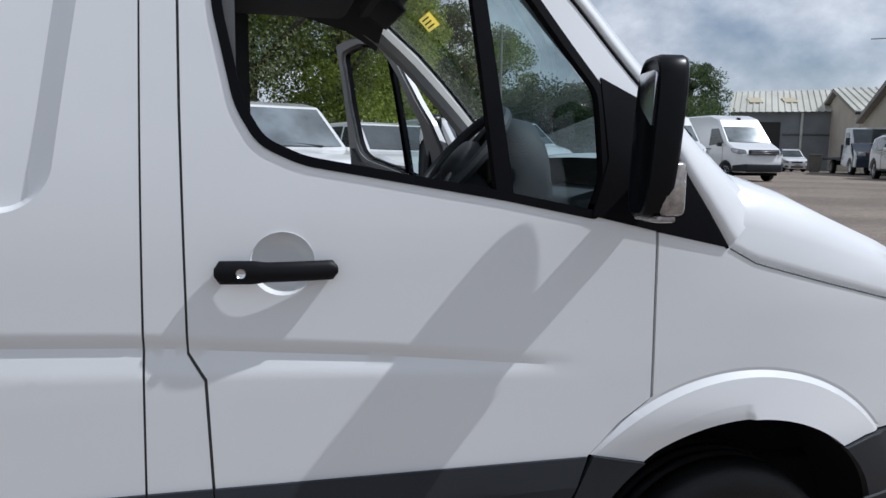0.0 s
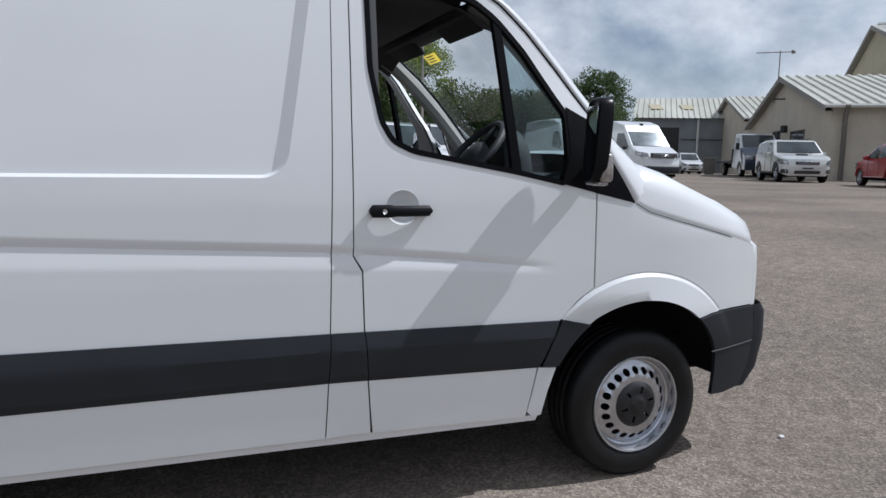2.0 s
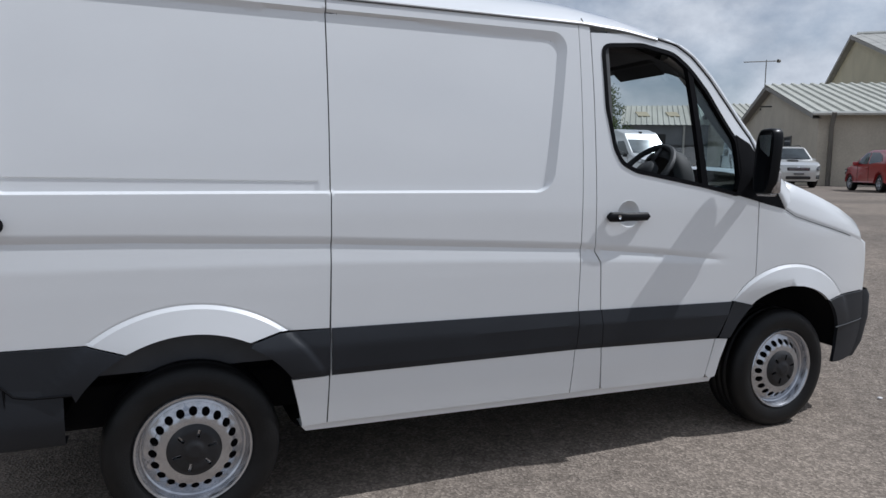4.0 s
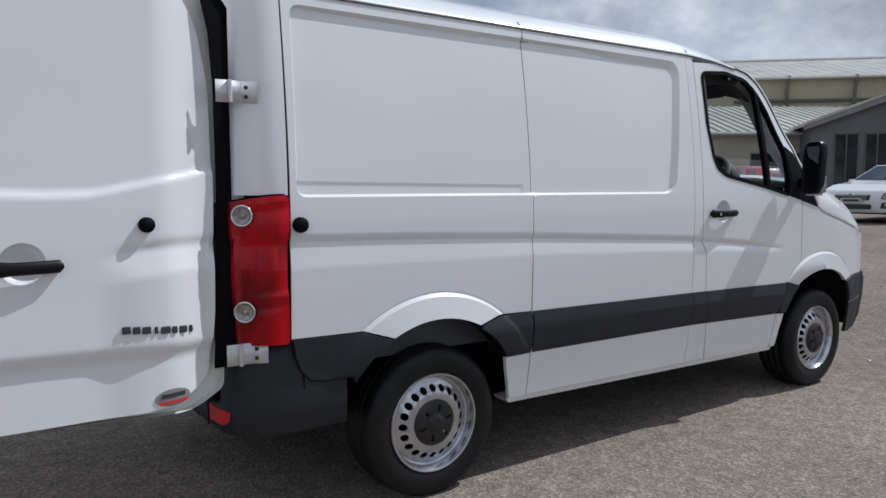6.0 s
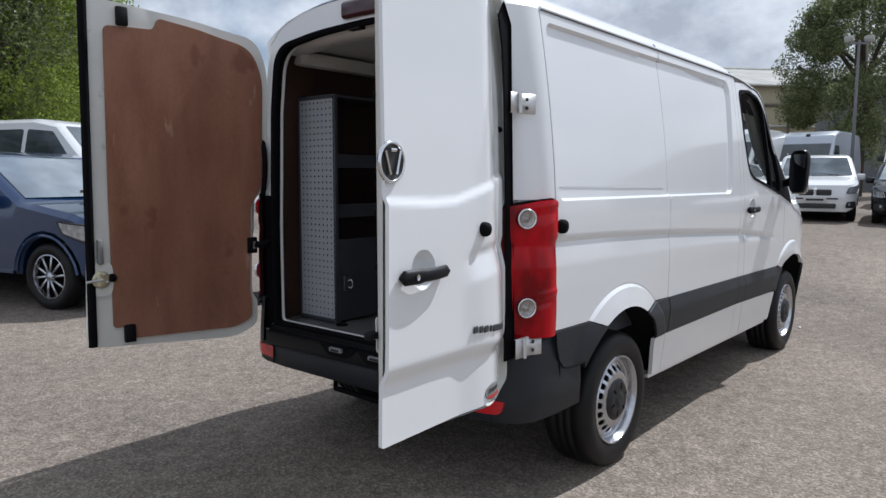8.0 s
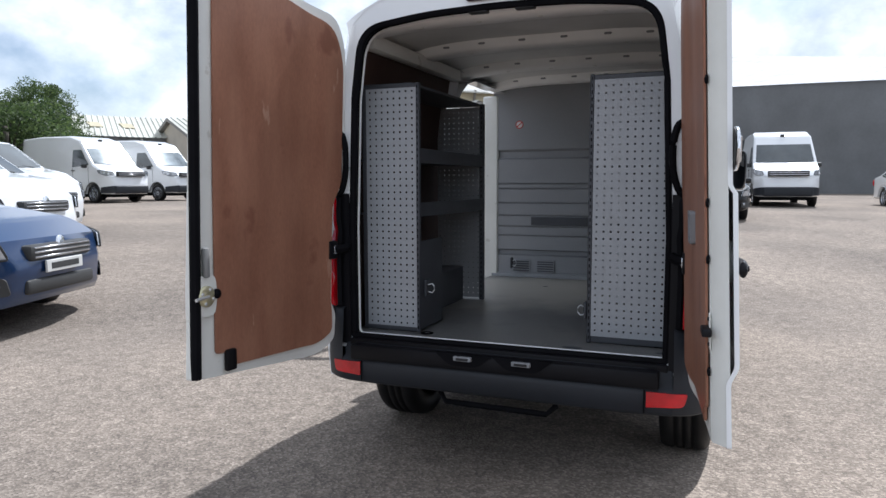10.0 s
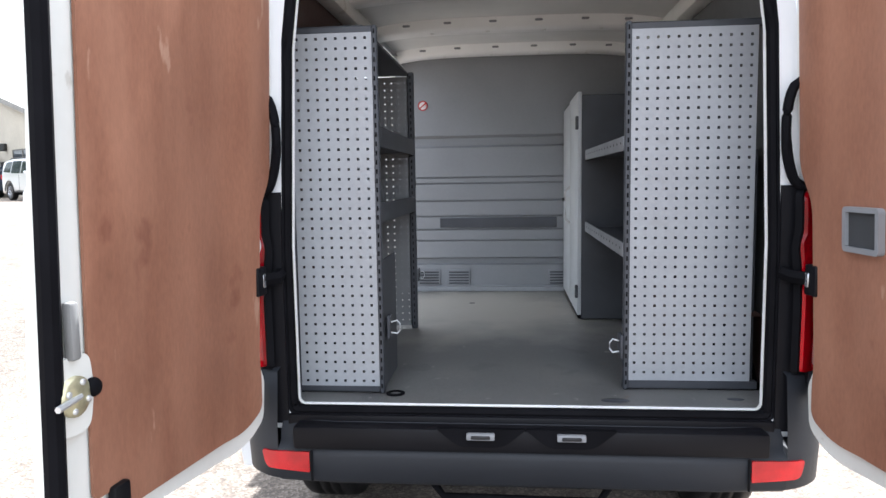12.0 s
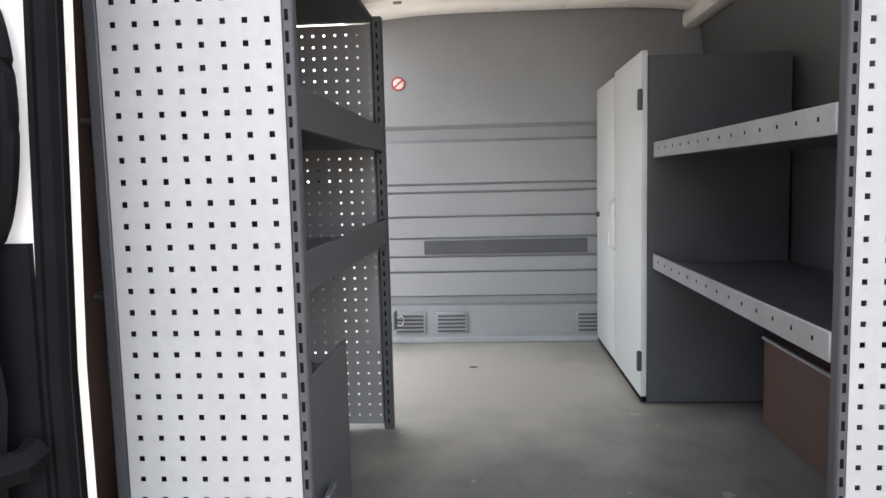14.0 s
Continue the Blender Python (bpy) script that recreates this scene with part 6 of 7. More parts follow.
for y in (-0.46, 0.18, 0.58):
    seat = part("cab_seat", box(2.98, 3.48, y - 0.23, y + 0.23, 0.85, 1.02, 0.06, 3), "seat", van, "dark cloth cab seat")
    bk = box(-0.07, 0.07, -0.23, 0.23, 0.0, 0.44, 0.05, 3)
    part("seat_back", bk, "seat", seat, m=Matrix.Translation((2.93, y, 0.98)) @ Matrix.Rotation(radians(-10), 4, "Y"))
bm, rows = bmesh.new(), []
for x in (2.73, 2.95, 3.2, 3.42, 3.50, 3.56):
    ze = lerp(TOP, x)
    rows.append([bm.verts.new((x, YC + 0.80 * u, ze - 0.055 + 0.14 * (1 - abs(u) ** 2.4))) for u in np.linspace(-1, 1, 13)])
for a, b in zip(rows, rows[1:]):
    for k in range(12):
        bm.faces.new((a[k], a[k + 1], b[k + 1], b[k]))
part("headlining", bm, "liner", van, "dark headlining")
part("overhead_tray", box(2.85, 3.42, YC - 0.75, YC + 0.75, 2.09, 2.19, 0.04, 2), "liner", van, "dark overhead tray")
for y in (-0.42, 0.36):
    v = box(-0.012, 0.012, -0.20, 0.20, -0.075, 0.075, 0.011, 3)
    part("sun_visor", v, "liner", van, "dark sun visor", m=Matrix.Translation((3.515, y, 2.082)) @ Matrix.Rotation(radians(-52), 4, "Y"))
part("screen_header", box(3.46, 3.60, YC - 0.70, YC + 0.70, 2.085, 2.135, 0.015, 2), "liner", van, "dark trim above the windscreen")
# yellow sticker in the windscreen
n = Vector((0.72, 0.0, 0.69))
def on_screen(a, b):
    return Vector((3.735 - 0.69 * b, 0.48 + a, 2.06 + 0.72 * b))
part("screen_sticker", sheet([(-0.095, -0.033), (0.095, -0.033), (0.095, 0.033), (-0.095, 0.033)], on_screen, 0.05, (), 0.002, (1, 0, 0)), "yellow", screen, "yellow sticker with dark print bars")
for b in (-0.018, 0.0, 0.018):
    part("print_bar", sheet([(-0.058, b - 0.003), (0.058, b - 0.003), (0.058, b + 0.003), (-0.058, b + 0.003)], lambda u, w: on_screen(u, w) - n * 0.004, 0.05, (), 0), "ink", screen)

# ---------------------------------------------------------------- buildings round the yard
M.update({
    "render_wall": material("cream_render", (0.54, 0.485, 0.40), 0.9, vary=0.08, scale=0.6, grain=0.2, grain_scale=12, bump=0.2, bump_scale=30),
    "yellow_wall": material("yellow_cream_cladding", (0.46, 0.41, 0.29), 0.85, vary=0.08, scale=0.5, grain=0.1, grain_scale=10),
    "roof_sheet": material("pale_roof_sheet", (0.52, 0.52, 0.46), 0.6, second=(0.40, 0.40, 0.35), scale=0.35, grain=0.15, grain_scale=8),
    "roof_grey": material("weathered_grey_roof", (0.36, 0.355, 0.33), 0.8, vary=0.15, scale=0.5, grain=0.2, grain_scale=9),
    "shed_wall": material("grey_shed_cladding", (0.17, 0.175, 0.18), 0.8, vary=0.12, scale=0.5, grain=0.1, grain_scale=6),
    "shed_pale": material("blue_grey_shed_cladding", (0.25, 0.265, 0.28), 0.8, vary=0.12, scale=0.5, grain=0.1, grain_scale=6),
    "fascia": material("grey_fascia_board", (0.27, 0.255, 0.235), 0.8, vary=0.1, scale=2),
    "barge": material("brown_barge_board", (0.16, 0.145, 0.125), 0.8, vary=0.1, scale=2),
    "window_dark": material("dark_window", (0.035, 0.04, 0.045), 0.12, vary=0.3, scale=1.5),
    "pale_trim": material("pale_building_trim", (0.60, 0.60, 0.56), 0.7, vary=0.08, scale=1.5),
})


def quad(bm, pts):
    bm.faces.new([bm.verts.new(p) for p in pts])


def ribbed(a, b, c, d, pitch, parent, mat, name="roof_slope"):
    """A ribbed roof sheet with the eave a to b and the ridge d to c; ribs stand up from it."""
    a, b, c, d = map(Vector, (a, b, c, d))
    up = (b - a).cross(d - a).normalized()
    if up.z < 0:
        up = -up
    bm = bmesh.new()
    n = max(2, int((b - a).length / pitch))
    rise = 0.10 if pitch < 0.8 else 0.03
    for k in range(n):
        for t0, t1, h0, h1 in ((0, 0.62, 0, 0), (0.62, 0.70, 0, rise), (0.70, 0.92, rise, rise), (0.92, 1, rise, 0)):
            s0, s1 = (k + t0) / n, (k + t1) / n
            quad(bm, [a.lerp(b, s0) + up * h0, a.lerp(b, s1) + up * h1, d.lerp(c, s1) + up * h1, d.lerp(c, s0) + up * h0])
    return part(name, bm, mat, parent, smooth=False)


def gable_house(name, label, left, right, apex, length, parent_wall="render_wall", roof_mat="roof_sheet", pitch=0.62, base=0.4, over=0.5):
    """A long house whose gable wall stands from left to right under the apex; it runs back from there."""
    h = thing(name, label, "building", kind="")
    L, R, P = Vector(left), Vector(right), Vector(apex)
    u = (R - L).to_2d().normalized()
    back = Vector((-u.y, u.x, 0))
    if length < 0:
        back, length = -back, -length
    ez = (L.z + R.z) / 2
    L.z = R.z = ez
    P = Vector(((L.x + R.x) / 2, (L.y + R.y) / 2, P.z))
    B = back * length
    bm = bmesh.new()
    low = lambda p: Vector((p.x, p.y, base - 0.8))
    for o in (Vector((0, 0, 0)), B):
        quad(bm, [low(L) + o, low(R) + o, R + o, P + o, L + o])
    quad(bm, [low(R), low(R) + B, R + B, R])
    quad(bm, [low(L), low(L) + B, L + B, L])
    part("wall", bm, parent_wall, h, smooth=False)
    f = -back * over
    for E in (L, R):
        out = (E - P).normalized() * 0.6
        ribbed(E + f + out, E + B + out, P + B + Vector((0, 0, 0.05)), P + f + Vector((0, 0, 0.05)), pitch, h, roof_mat)
        side = Vector((0, 0, -0.30))
        bm = bmesh.new()
        quad(bm, [E + f + out, P + f, P + f + side, E + f + out + side])
        quad(bm, [E + f + out, P + f, P - f * 0.1, E + out - f * 0.1])
        quad(bm, [E + f + out + side, P + f + side, P + side, E + out + side])
        part("barge_board", bm, "fascia", h, smooth=False)
        part("gutter", tube([E + out + f, E + out + B], 0.12, 6), "pale_trim", h)
    return h, L, R, P, back, u


def opening(h, a, b, z0, z1, n, mat="window_dark", rows=2, name="window"):
    """A framed window or door between two plan points, set on a wall with the outward normal n."""
    a, b, n = Vector((*a[:2], 0)), Vector((*b[:2], 0)), Vector((*n[:2], 0)).normalized()
    bm = bmesh.new()
    o = n * 0.02
    quad(bm, [a + o + Vector((0, 0, z0)), b + o + Vector((0, 0, z0)), b + o + Vector((0, 0, z1)), a + o + Vector((0, 0, z1))])
    w = part(name, bm, mat, h, smooth=False)
    bm = bmesh.new()
    fr = 0.07
    o = n * 0.05
    u = (b - a).normalized()
    for p, q, zz0, zz1 in ((a, a + u * fr, z0, z1), (b - u * fr, b, z0, z1), (a, b, z0, z0 + fr), (a, b, z1 - fr, z1), ((a + b) / 2 - u * fr / 2, (a + b) / 2 + u * fr / 2, z0, z1)):
        for e in (o,):
            quad(bm, [p + e + Vector((0, 0, zz0)), q + e + Vector((0, 0, zz0)), q + e + Vector((0, 0, zz1)), p + e + Vector((0, 0, zz1))])
            quad(bm, [p + Vector((0, 0, zz0)), p + e + Vector((0, 0, zz0)), p + e + Vector((0, 0, zz1)), p + Vector((0, 0, zz1))])
            quad(bm, [q + Vector((0, 0, zz0)), q + e + Vector((0, 0, zz0)), q + e + Vector((0, 0, zz1)), q + Vector((0, 0, zz1))])
    part("window_frame", bm, "barge", w, smooth=False)
    return w


# the nearest low unit with its gable to the yard
hA, L, R, P, back, u = gable_house("workshop", "low cream workshop with a pale ribbed roof", (48.3, 42.75, 4.95), (36.6, 25.34, 4.95), (42.4, 34.1, 7.62), 16.0)
nG, nS = -back, Vector((u.x, u.y, 0))
pt = lambda t: L.lerp(R, t)
opening(hA, pt(0.60), pt(0.76), 2.4, 3.8, nG)
opening(hA, pt(0.36), pt(0.47), 0.8, 4.0, nG)
part("wall_lamp", box(-0.18, 0.18, -0.18, 0.18, -0.25, 0.25, 0.05, 1), "ink", hA, m=Matrix.Translation(pt(0.55) + nG * 0.2 + Vector((0, 0, -0.95))))
part("wall_bracket", tube([P + Vector((0, 0, -1.5)), P + nG * 0.75 + Vector((0, 0, -1.5)), P + nG * 0.75 + Vector((0, 0, -1.75))], 0.055, 6), "ink", hA)
opening(hA, R + back * 4.5, R + back * 8.0, 1.6, 3.6, nS)
part("downpipe", tube([R + nS * 0.7 + back * 0.6 + Vector((0, 0, -0.1)), R + nS * 0.35 + back * 0.6 + Vector((0, 0, -0.9)), R + nS * 0.35 + back * 0.6 + Vector((0, 0, -4.6))], 0.13, 8), "barge", hA, "brown downpipe")
ant = thing("aerial_mast", "thin metal aerial mast on the roof ridge", "aerial")
part("mast", tube([P + nG * 0.2 + Vector((-0.5, 0, -0.2)), P + nG * 0.2 + Vector((-0.5, 0, 1.75))], 0.035, 6), "barge", ant)
part("boom", tube([P + nG * 0.2 + Vector((-2.6, 0, 1.45)), P + nG * 0.2 + Vector((0.6, 0, 1.75))], 0.035, 6), "barge", ant)
part("boom_end", disc(P + nG * 0.2 + Vector((0.6, 0, 1.75)), (1, 0, 0), 0.12, 0.2, 10), "barge", ant)

# glazed cross gable further along the same unit
hG, L2, R2, P2, back2, u2 = gable_house("entrance_wing", "dark glazed entrance gable with a grey roof", (41.0, 19.3, 5.3), (48.0, 11.8, 5.3), (44.5, 15.5, 7.15), 10.0, "shed_wall", "roof_grey", 0.6)
for k in range(5):
    opening(hG, L2.lerp(R2, 0.12 + 0.16 * k), L2.lerp(R2, 0.12 + 0.16 * k + 0.13), 1.2, 4.6, -back2)
# the tall hall behind
hT, L3, R3, P3, back3, u3 = gable_house("tall_hall", "tall cream hall with a ribbed roof", (66.5, 49.0, 10.2), (50.5, 31.0, 10.2), (58.5, 40.0, 13.4), 62.0, "yellow_wall", "roof_grey", 1.0)
for k in range(11):
    b0 = R3 + back3 * (4 + 5 * k)
    nn = Vector((u3.x, u3.y, 0))
    part("downpipe", tube([b0 + nn * 0.6, b0 + nn * 0.25 + Vector((0, 0, -1.2)), b0 + nn * 0.25 + Vector((0, 0, -8))], 0.14, 6), "barge", hT)
part("ridge_cap", tube([P3 + Vector((0, 0, 0.12)), P3 + back3 * 62.0 + Vector((0, 0, 0.12))], 0.16, 6), "pale_trim", hT, "pale ridge capping")
nn = Vector((u3.x, u3.y, 0))
for z, r in ((8.3, 0.14), (6.4, 0.10)):
    part("wall_rail", tube([Vector((R3.x, R3.y, z)) + nn * 0.12, Vector((R3.x, R3.y, z)) + nn * 0.12 + back3 * 62.0], r, 6), "barge" if z > 7 else "pale_trim", hT, "horizontal wall rail")
# second low gable and the long shed at the back
gable_house("workshop", "low cream workshop with a pale ribbed roof", (60.5, 61.0, 6.0), (52.6, 47.6, 6.0), (56.5, 54.3, 8.45), 14.0)
shed = thing("long_shed", "long grey shed with a pale ribbed roof", "building")
ribbed((48.1, 59.06, 6.33), (78.0, 48.5, 6.6), (80.0, 53.0, 9.4), (51.4, 63.1, 8.75), 0.62, shed, "roof_sheet")
bm = bmesh.new()
quad(bm, [(48.6, 59.48, -0.2), (78.3, 49.0, -0.2), (78.3, 49.0, 6.7), (48.6, 59.48, 6.4)])
quad(bm, [(48.6, 59.48, -0.2), (51.6, 63.3, -0.2), (51.4, 63.1, 8.7), (48.6, 59.48, 6.4)])
part("wall", bm, "shed_pale", shed, smooth=False)
part("wall_rail", tube([(53.4, 57.72, 4.2), (66.0, 53.27, 4.2)], 0.10, 4), "shed_wall", shed, "dark horizontal joint")
bm = bmesh.new()
quad(bm, [(49.2, 59.21, 0), (53.2, 57.80, 0), (53.2, 57.80, 5.4), (49.2, 59.21, 5.4)])
part("doorway", bm, "ink", shed, "dark open doorway", smooth=False)
part("downpipe", tube([(55.0, 57.0, 6.3), (55.0, 57.0, 0)], 0.13, 6), "pale_trim", shed)
for t in (0.205, 0.300):
    p = Vector((44.0, 60.5, 6.3)).lerp(Vector((78.0, 48.5, 6.6)), t) + Vector((1.0, 2.25, 1.21))
    part("roof_light", box(-0.65, 0.65, -0.6, 0.6, -0.05, 0.05), "yellow_wall", shed, "brownish roof light", m=Matrix.Translation(p + Vector((0, 0, 0.10))) @ Matrix.Rotation(radians(-19.4), 4, "Z") @ Matrix.Rotation(radians(26.3), 4, "X"))
# grey shed beyond the nose of the van
dark_shed = thing("grey_shed", "large dark grey shed with a shallow pale roof", "building")
bm = bmesh.new()
quad(bm, [(56.0, 10.0, -0.2), (44.0, -16.0, -0.2), (44.0, -16.0, 7.2), (56.0, 10.0, 8.8)])
quad(bm, [(44.0, -16.0, -0.2), (80.0, -40.0, -0.2), (80.0, -40.0, 7.2), (44.0, -16.0, 7.2)])
part("wall", bm, "shed_wall", dark_shed, smooth=False)
ribbed((56.2, 10.4, 8.8), (43.5, -16.5, 7.2), (62.0, -22.0, 10.5), (73.0, 4.0, 14.2), 1.1, dark_shed, "roof_grey")
opening(dark_shed, (50.2, -1.7), (48.4, -5.7), 0.6, 4.4, (-0.92, 0.4), "window_dark")

# tall lamp post
lamp_post = thing("lamp_post", "tall grey steel lamp post with two floodlights", "lamp post", (26.4, 2.4, ground_z(26.4, 2.4)))
part("pole", lathe([(0.07, 0), (0.06, 1.2), (0.045, 5.6), (0.04, 5.7)], 10), "shed_wall", lamp_post)
part("cross_arm", tube([(-0.2, 0.3, 5.6), (0.2, -0.3, 5.6)], 0.04, 6), "shed_wall", lamp_post)
for k in (-1, 1):
    part("floodlight", box(-0.10, 0.10, -0.15, 0.15, -0.09, 0.09, 0.03, 1), "roof_grey", lamp_post, m=Matrix.Translation((-0.18 * k, 0.28 * k, 5.75)) @ Matrix.Rotation(radians(25), 4, "Y"))
pole = thing("telegraph_pole", "thin wooden telegraph pole with cross arms", "pole", (13.95, 29.4, ground_z(13.95, 29.4)))
part("pole", lathe([(0.10, 0), (0.06, 7.0)], 8), "barge", pole)
for z, w in ((6.62, 0.72), (6.40, 0.50)):
    part("cross_arm", tube([(-w, -0.35 * w, z), (w, 0.35 * w, z)], 0.035, 4), "barge", pole)
    for k in (-0.9, -0.45, 0.45, 0.9):
        part("insulator", lathe([(0.03, 0), (0.045, 0.05), (0.02, 0.13)], 8), "barge", pole, m=Matrix.Translation((k * w, 0.35 * k * w, z + 0.02)))

# ---------------------------------------------------------------- trees
def leaf_material(name, dark, light):
    m = bpy.data.materials.new(name)
    m.use_nodes = True
    n, l = m.node_tree.nodes, m.node_tree.links
    b = n["Principled BSDF"]
    b.inputs["Roughness"].default_value = 0.6
    geo = n.new("ShaderNodeNewGeometry")
    ramp = n.new("ShaderNodeValToRGB")
    ramp.color_ramp.elements[0].color, ramp.color_ramp.elements[1].color = (*dark, 1), (*light, 1)
    l.new(geo.outputs["Random Per Island"], ramp.inputs["Fac"])
    l.new(ramp.outputs["Color"], b.inputs["Base Color"])
    tr = n.new("ShaderNodeBsdfTranslucent")
    l.new(ramp.outputs["Color"], tr.inputs["Color"])
    mix = n.new("ShaderNodeMixShader")
    mix.inputs["Fac"].default_value = 0.5
    out = n["Material Output"]
    l.new(b.outputs["BSDF"], mix.inputs[1])
    l.new(tr.outputs["BSDF"], mix.inputs[2])
    l.new(mix.outputs["Shader"], out.inputs["Surface"])
    return m


M["bark"] = material("bark", (0.075, 0.066, 0.052), 0.95, vary=0.3, scale=5, stretch=(3, 3, 0.5), bump=0.5, bump_scale=30)
M["leaf"] = leaf_material("green_leaves", (0.11, 0.165, 0.025), (0.36, 0.44, 0.085))
M["leaf_yellow"] = leaf_material("yellowing_leaves", (0.065, 0.095, 0.040), (0.26, 0.29, 0.13))
M["leaf_dark"] = leaf_material("dark_green_leaves", (0.03, 0.058, 0.02), (0.11, 0.155, 0.05))


def tree(x, y, height, spread, seed, leaf="leaf", base=0.3, count=3800, size=0.22, label="leafy green tree with a loose uneven crown"):
    rng = np.random.default_rng(seed)
    g = ground_z(x, y)
    t = thing("tree", label, "tree", (x, y, g), "trees round the yard")
    bm = bmesh.new()
    join(bm, tube([(0, 0, -0.1), (0.05, 0.02, height * 0.3), (-0.1, 0.1, height * 0.75)], 0.028 * height, 8))
    tips = []
    for k in range(9):
        a, h = rng.uniform(0, 6.28), height * rng.uniform(0.25, 0.6)
        r = spread * rng.uniform(0.45, 0.85)
        tip = Vector((r * math.cos(a), r * math.sin(a), min(height * 0.93, h + height * rng.uniform(0.12, 0.35))))
        join(bm, tube([(0, 0, h), tip * 0.5 + Vector((0, 0, h * 0.55)), tip], 0.010 * height, 5))
        tips.append(tip)
    part("trunk", bm, "bark", t)
    clumps = []
    for k in range(64):
        a, c = rng.uniform(0, 6.28), rng.uniform(-0.95, 1)
        r = rng.uniform(0.45, 0.95) ** 0.5
        cz = height * (base + (1 - base) * 0.5) + c * height * (1 - base) * 0.42
        w = spread * math.sqrt(max(0.05, 1 - (c * 0.9) ** 2)) * r
        clumps.append((w * math.cos(a), w * math.sin(a), cz, spread * rng.uniform(0.16, 0.40)))
    for tip in tips:
        clumps.append((*tip, spread * 0.3))
    pts = []
    per = count // len(clumps)
    for cx, cy, cz, r in clumps:
        d = rng.normal(size=(per, 3))
        d /= np.linalg.norm(d, axis=1)[:, None]
        rad = r * rng.uniform(0.35, 1.12, (per, 1)) ** 0.6
        pts.append(np.c_[cx + d[:, 0] * rad[:, 0], cy + d[:, 1] * rad[:, 0], cz + d[:, 2] * rad[:, 0] * 0.8])
    pts = np.vstack(pts)
    n = len(pts)
    a = rng.normal(size=(n, 3))
    a /= np.linalg.norm(a, axis=1)[:, None]
    b = np.cross(a, rng.normal(size=(n, 3)))
    b /= np.linalg.norm(b, axis=1)[:, None]
    s = size * rng.uniform(0.6, 1.4, (n, 1))
    v = np.empty((n, 4, 3))
    v[:, 0], v[:, 1], v[:, 2], v[:, 3] = pts - a * s, pts + b * s * 0.45, pts + a * s, pts - b * s * 0.45
    data = bpy.data.meshes.new("crown")
    data.from_pydata(v.reshape(-1, 3).tolist(), [], np.arange(4 * n).reshape(-1, 4).tolist())
    data.materials.append(M[leaf])
    ob = new("crown", data)
    ob.parent = t
    return t


tree(36.5, 3.9, 10.2, 3.6, 1, "leaf_yellow", 0.08, 90000, 0.066, "broad tree with yellowing green leaves")
tree(39.0, 52.0, 9.5, 2.9, 2, "leaf_dark", 0.15, 26000, 0.095)
for k, (x, y, h, w) in enumerate(((-1.5, 19.5, 8.5, 3.6), (2.6, 20.5, 10.5, 4.2), (5.7, 21.5, 9.5, 3.3), (8.2, 27.5, 8.6, 2.6))):
    tree(x, y, h, w, 10 + k, "leaf_yellow" if k in (1,) else "leaf", 0.06, 52000, 0.062, "tall green tree with yellowing outer leaves" if k == 1 else "leafy green tree with a loose uneven crown")
for k, (x, y, h, w) in enumerate(((17.3, 46.5, 10.2, 4.7), (17.5, 33.0, 4.6, 3.4), (23.0, 36.0, 4.8, 3.6), (29.0, 41.0, 5.2, 4.0), (35.0, 47.0, 5.5, 4.2), (-7.0, 21.0, 9.5, 4.2), (20, 30, 4.6, 3.0), (11.2, 31.0, 8.6, 2.4))):
    tree(x, y, h, w, 30 + k, "leaf" if k == 0 else "leaf_dark", 0.05, 44000 if k == 0 else 22000, 0.10 if k == 0 else 0.085)

# ---------------------------------------------------------------- parked vehicles
def car_paint(name, color, metal=0.0):
    M[name] = material(name, color, 0.28, metal=metal, vary=0.02, scale=2, coat=0.9)
    return name


for nm, col, mt in (("car_white", (0.72, 0.73, 0.74), 0), ("car_silver", (0.66, 0.66, 0.64), 0.1), ("car_black", (0.016, 0.017, 0.020), 0.1), ("car_blue", (0.006, 0.030, 0.098), 0.3), ("car_red", (0.34, 0.012, 0.016), 0), ("car_sky", (0.42, 0.46, 0.53), 0)):
    car_paint(nm, col, mt)
M["car_black"] = material("black_car_paint", (0.004, 0.0045, 0.006), 0.18, vary=0.02, scale=2, coat=0.25, specular=0.25)
M["car_glass"] = material("dark_car_glass", (0.045, 0.055, 0.060), 0.05, vary=0.4, scale=1.2, specular=0.9)
# Two lighter copies of the car glass, with sky reflection painted into their colour.
M["car_glass_bright"] = material("sky_painted_car_glass", (0.58, 0.63, 0.64), 0.08, metal=0.75, vary=0.3, scale=1.6, specular=0.9)
M["car_glass_mid"] = material("part_sky_painted_glass", (0.24, 0.27, 0.285), 0.07, metal=0.65, vary=0.4, scale=1.6, specular=0.8)
M["lamp_glass"] = material("headlamp_glass", (0.45, 0.47, 0.50), 0.1, metal=0.5, vary=0.4, scale=14, coat=1.0)
M["truck_blue"] = material("dark_blue_truck_paint", (0.022, 0.034, 0.058), 0.22, vary=0.1, scale=4, coat=0.6)
M["plate"] = material("number_plate", (0.55, 0.55, 0.53), 0.5, vary=0.05)
M["plate_yellow"] = material("yellow_number_plate", (0.55, 0.42, 0.08), 0.5, vary=0.05)

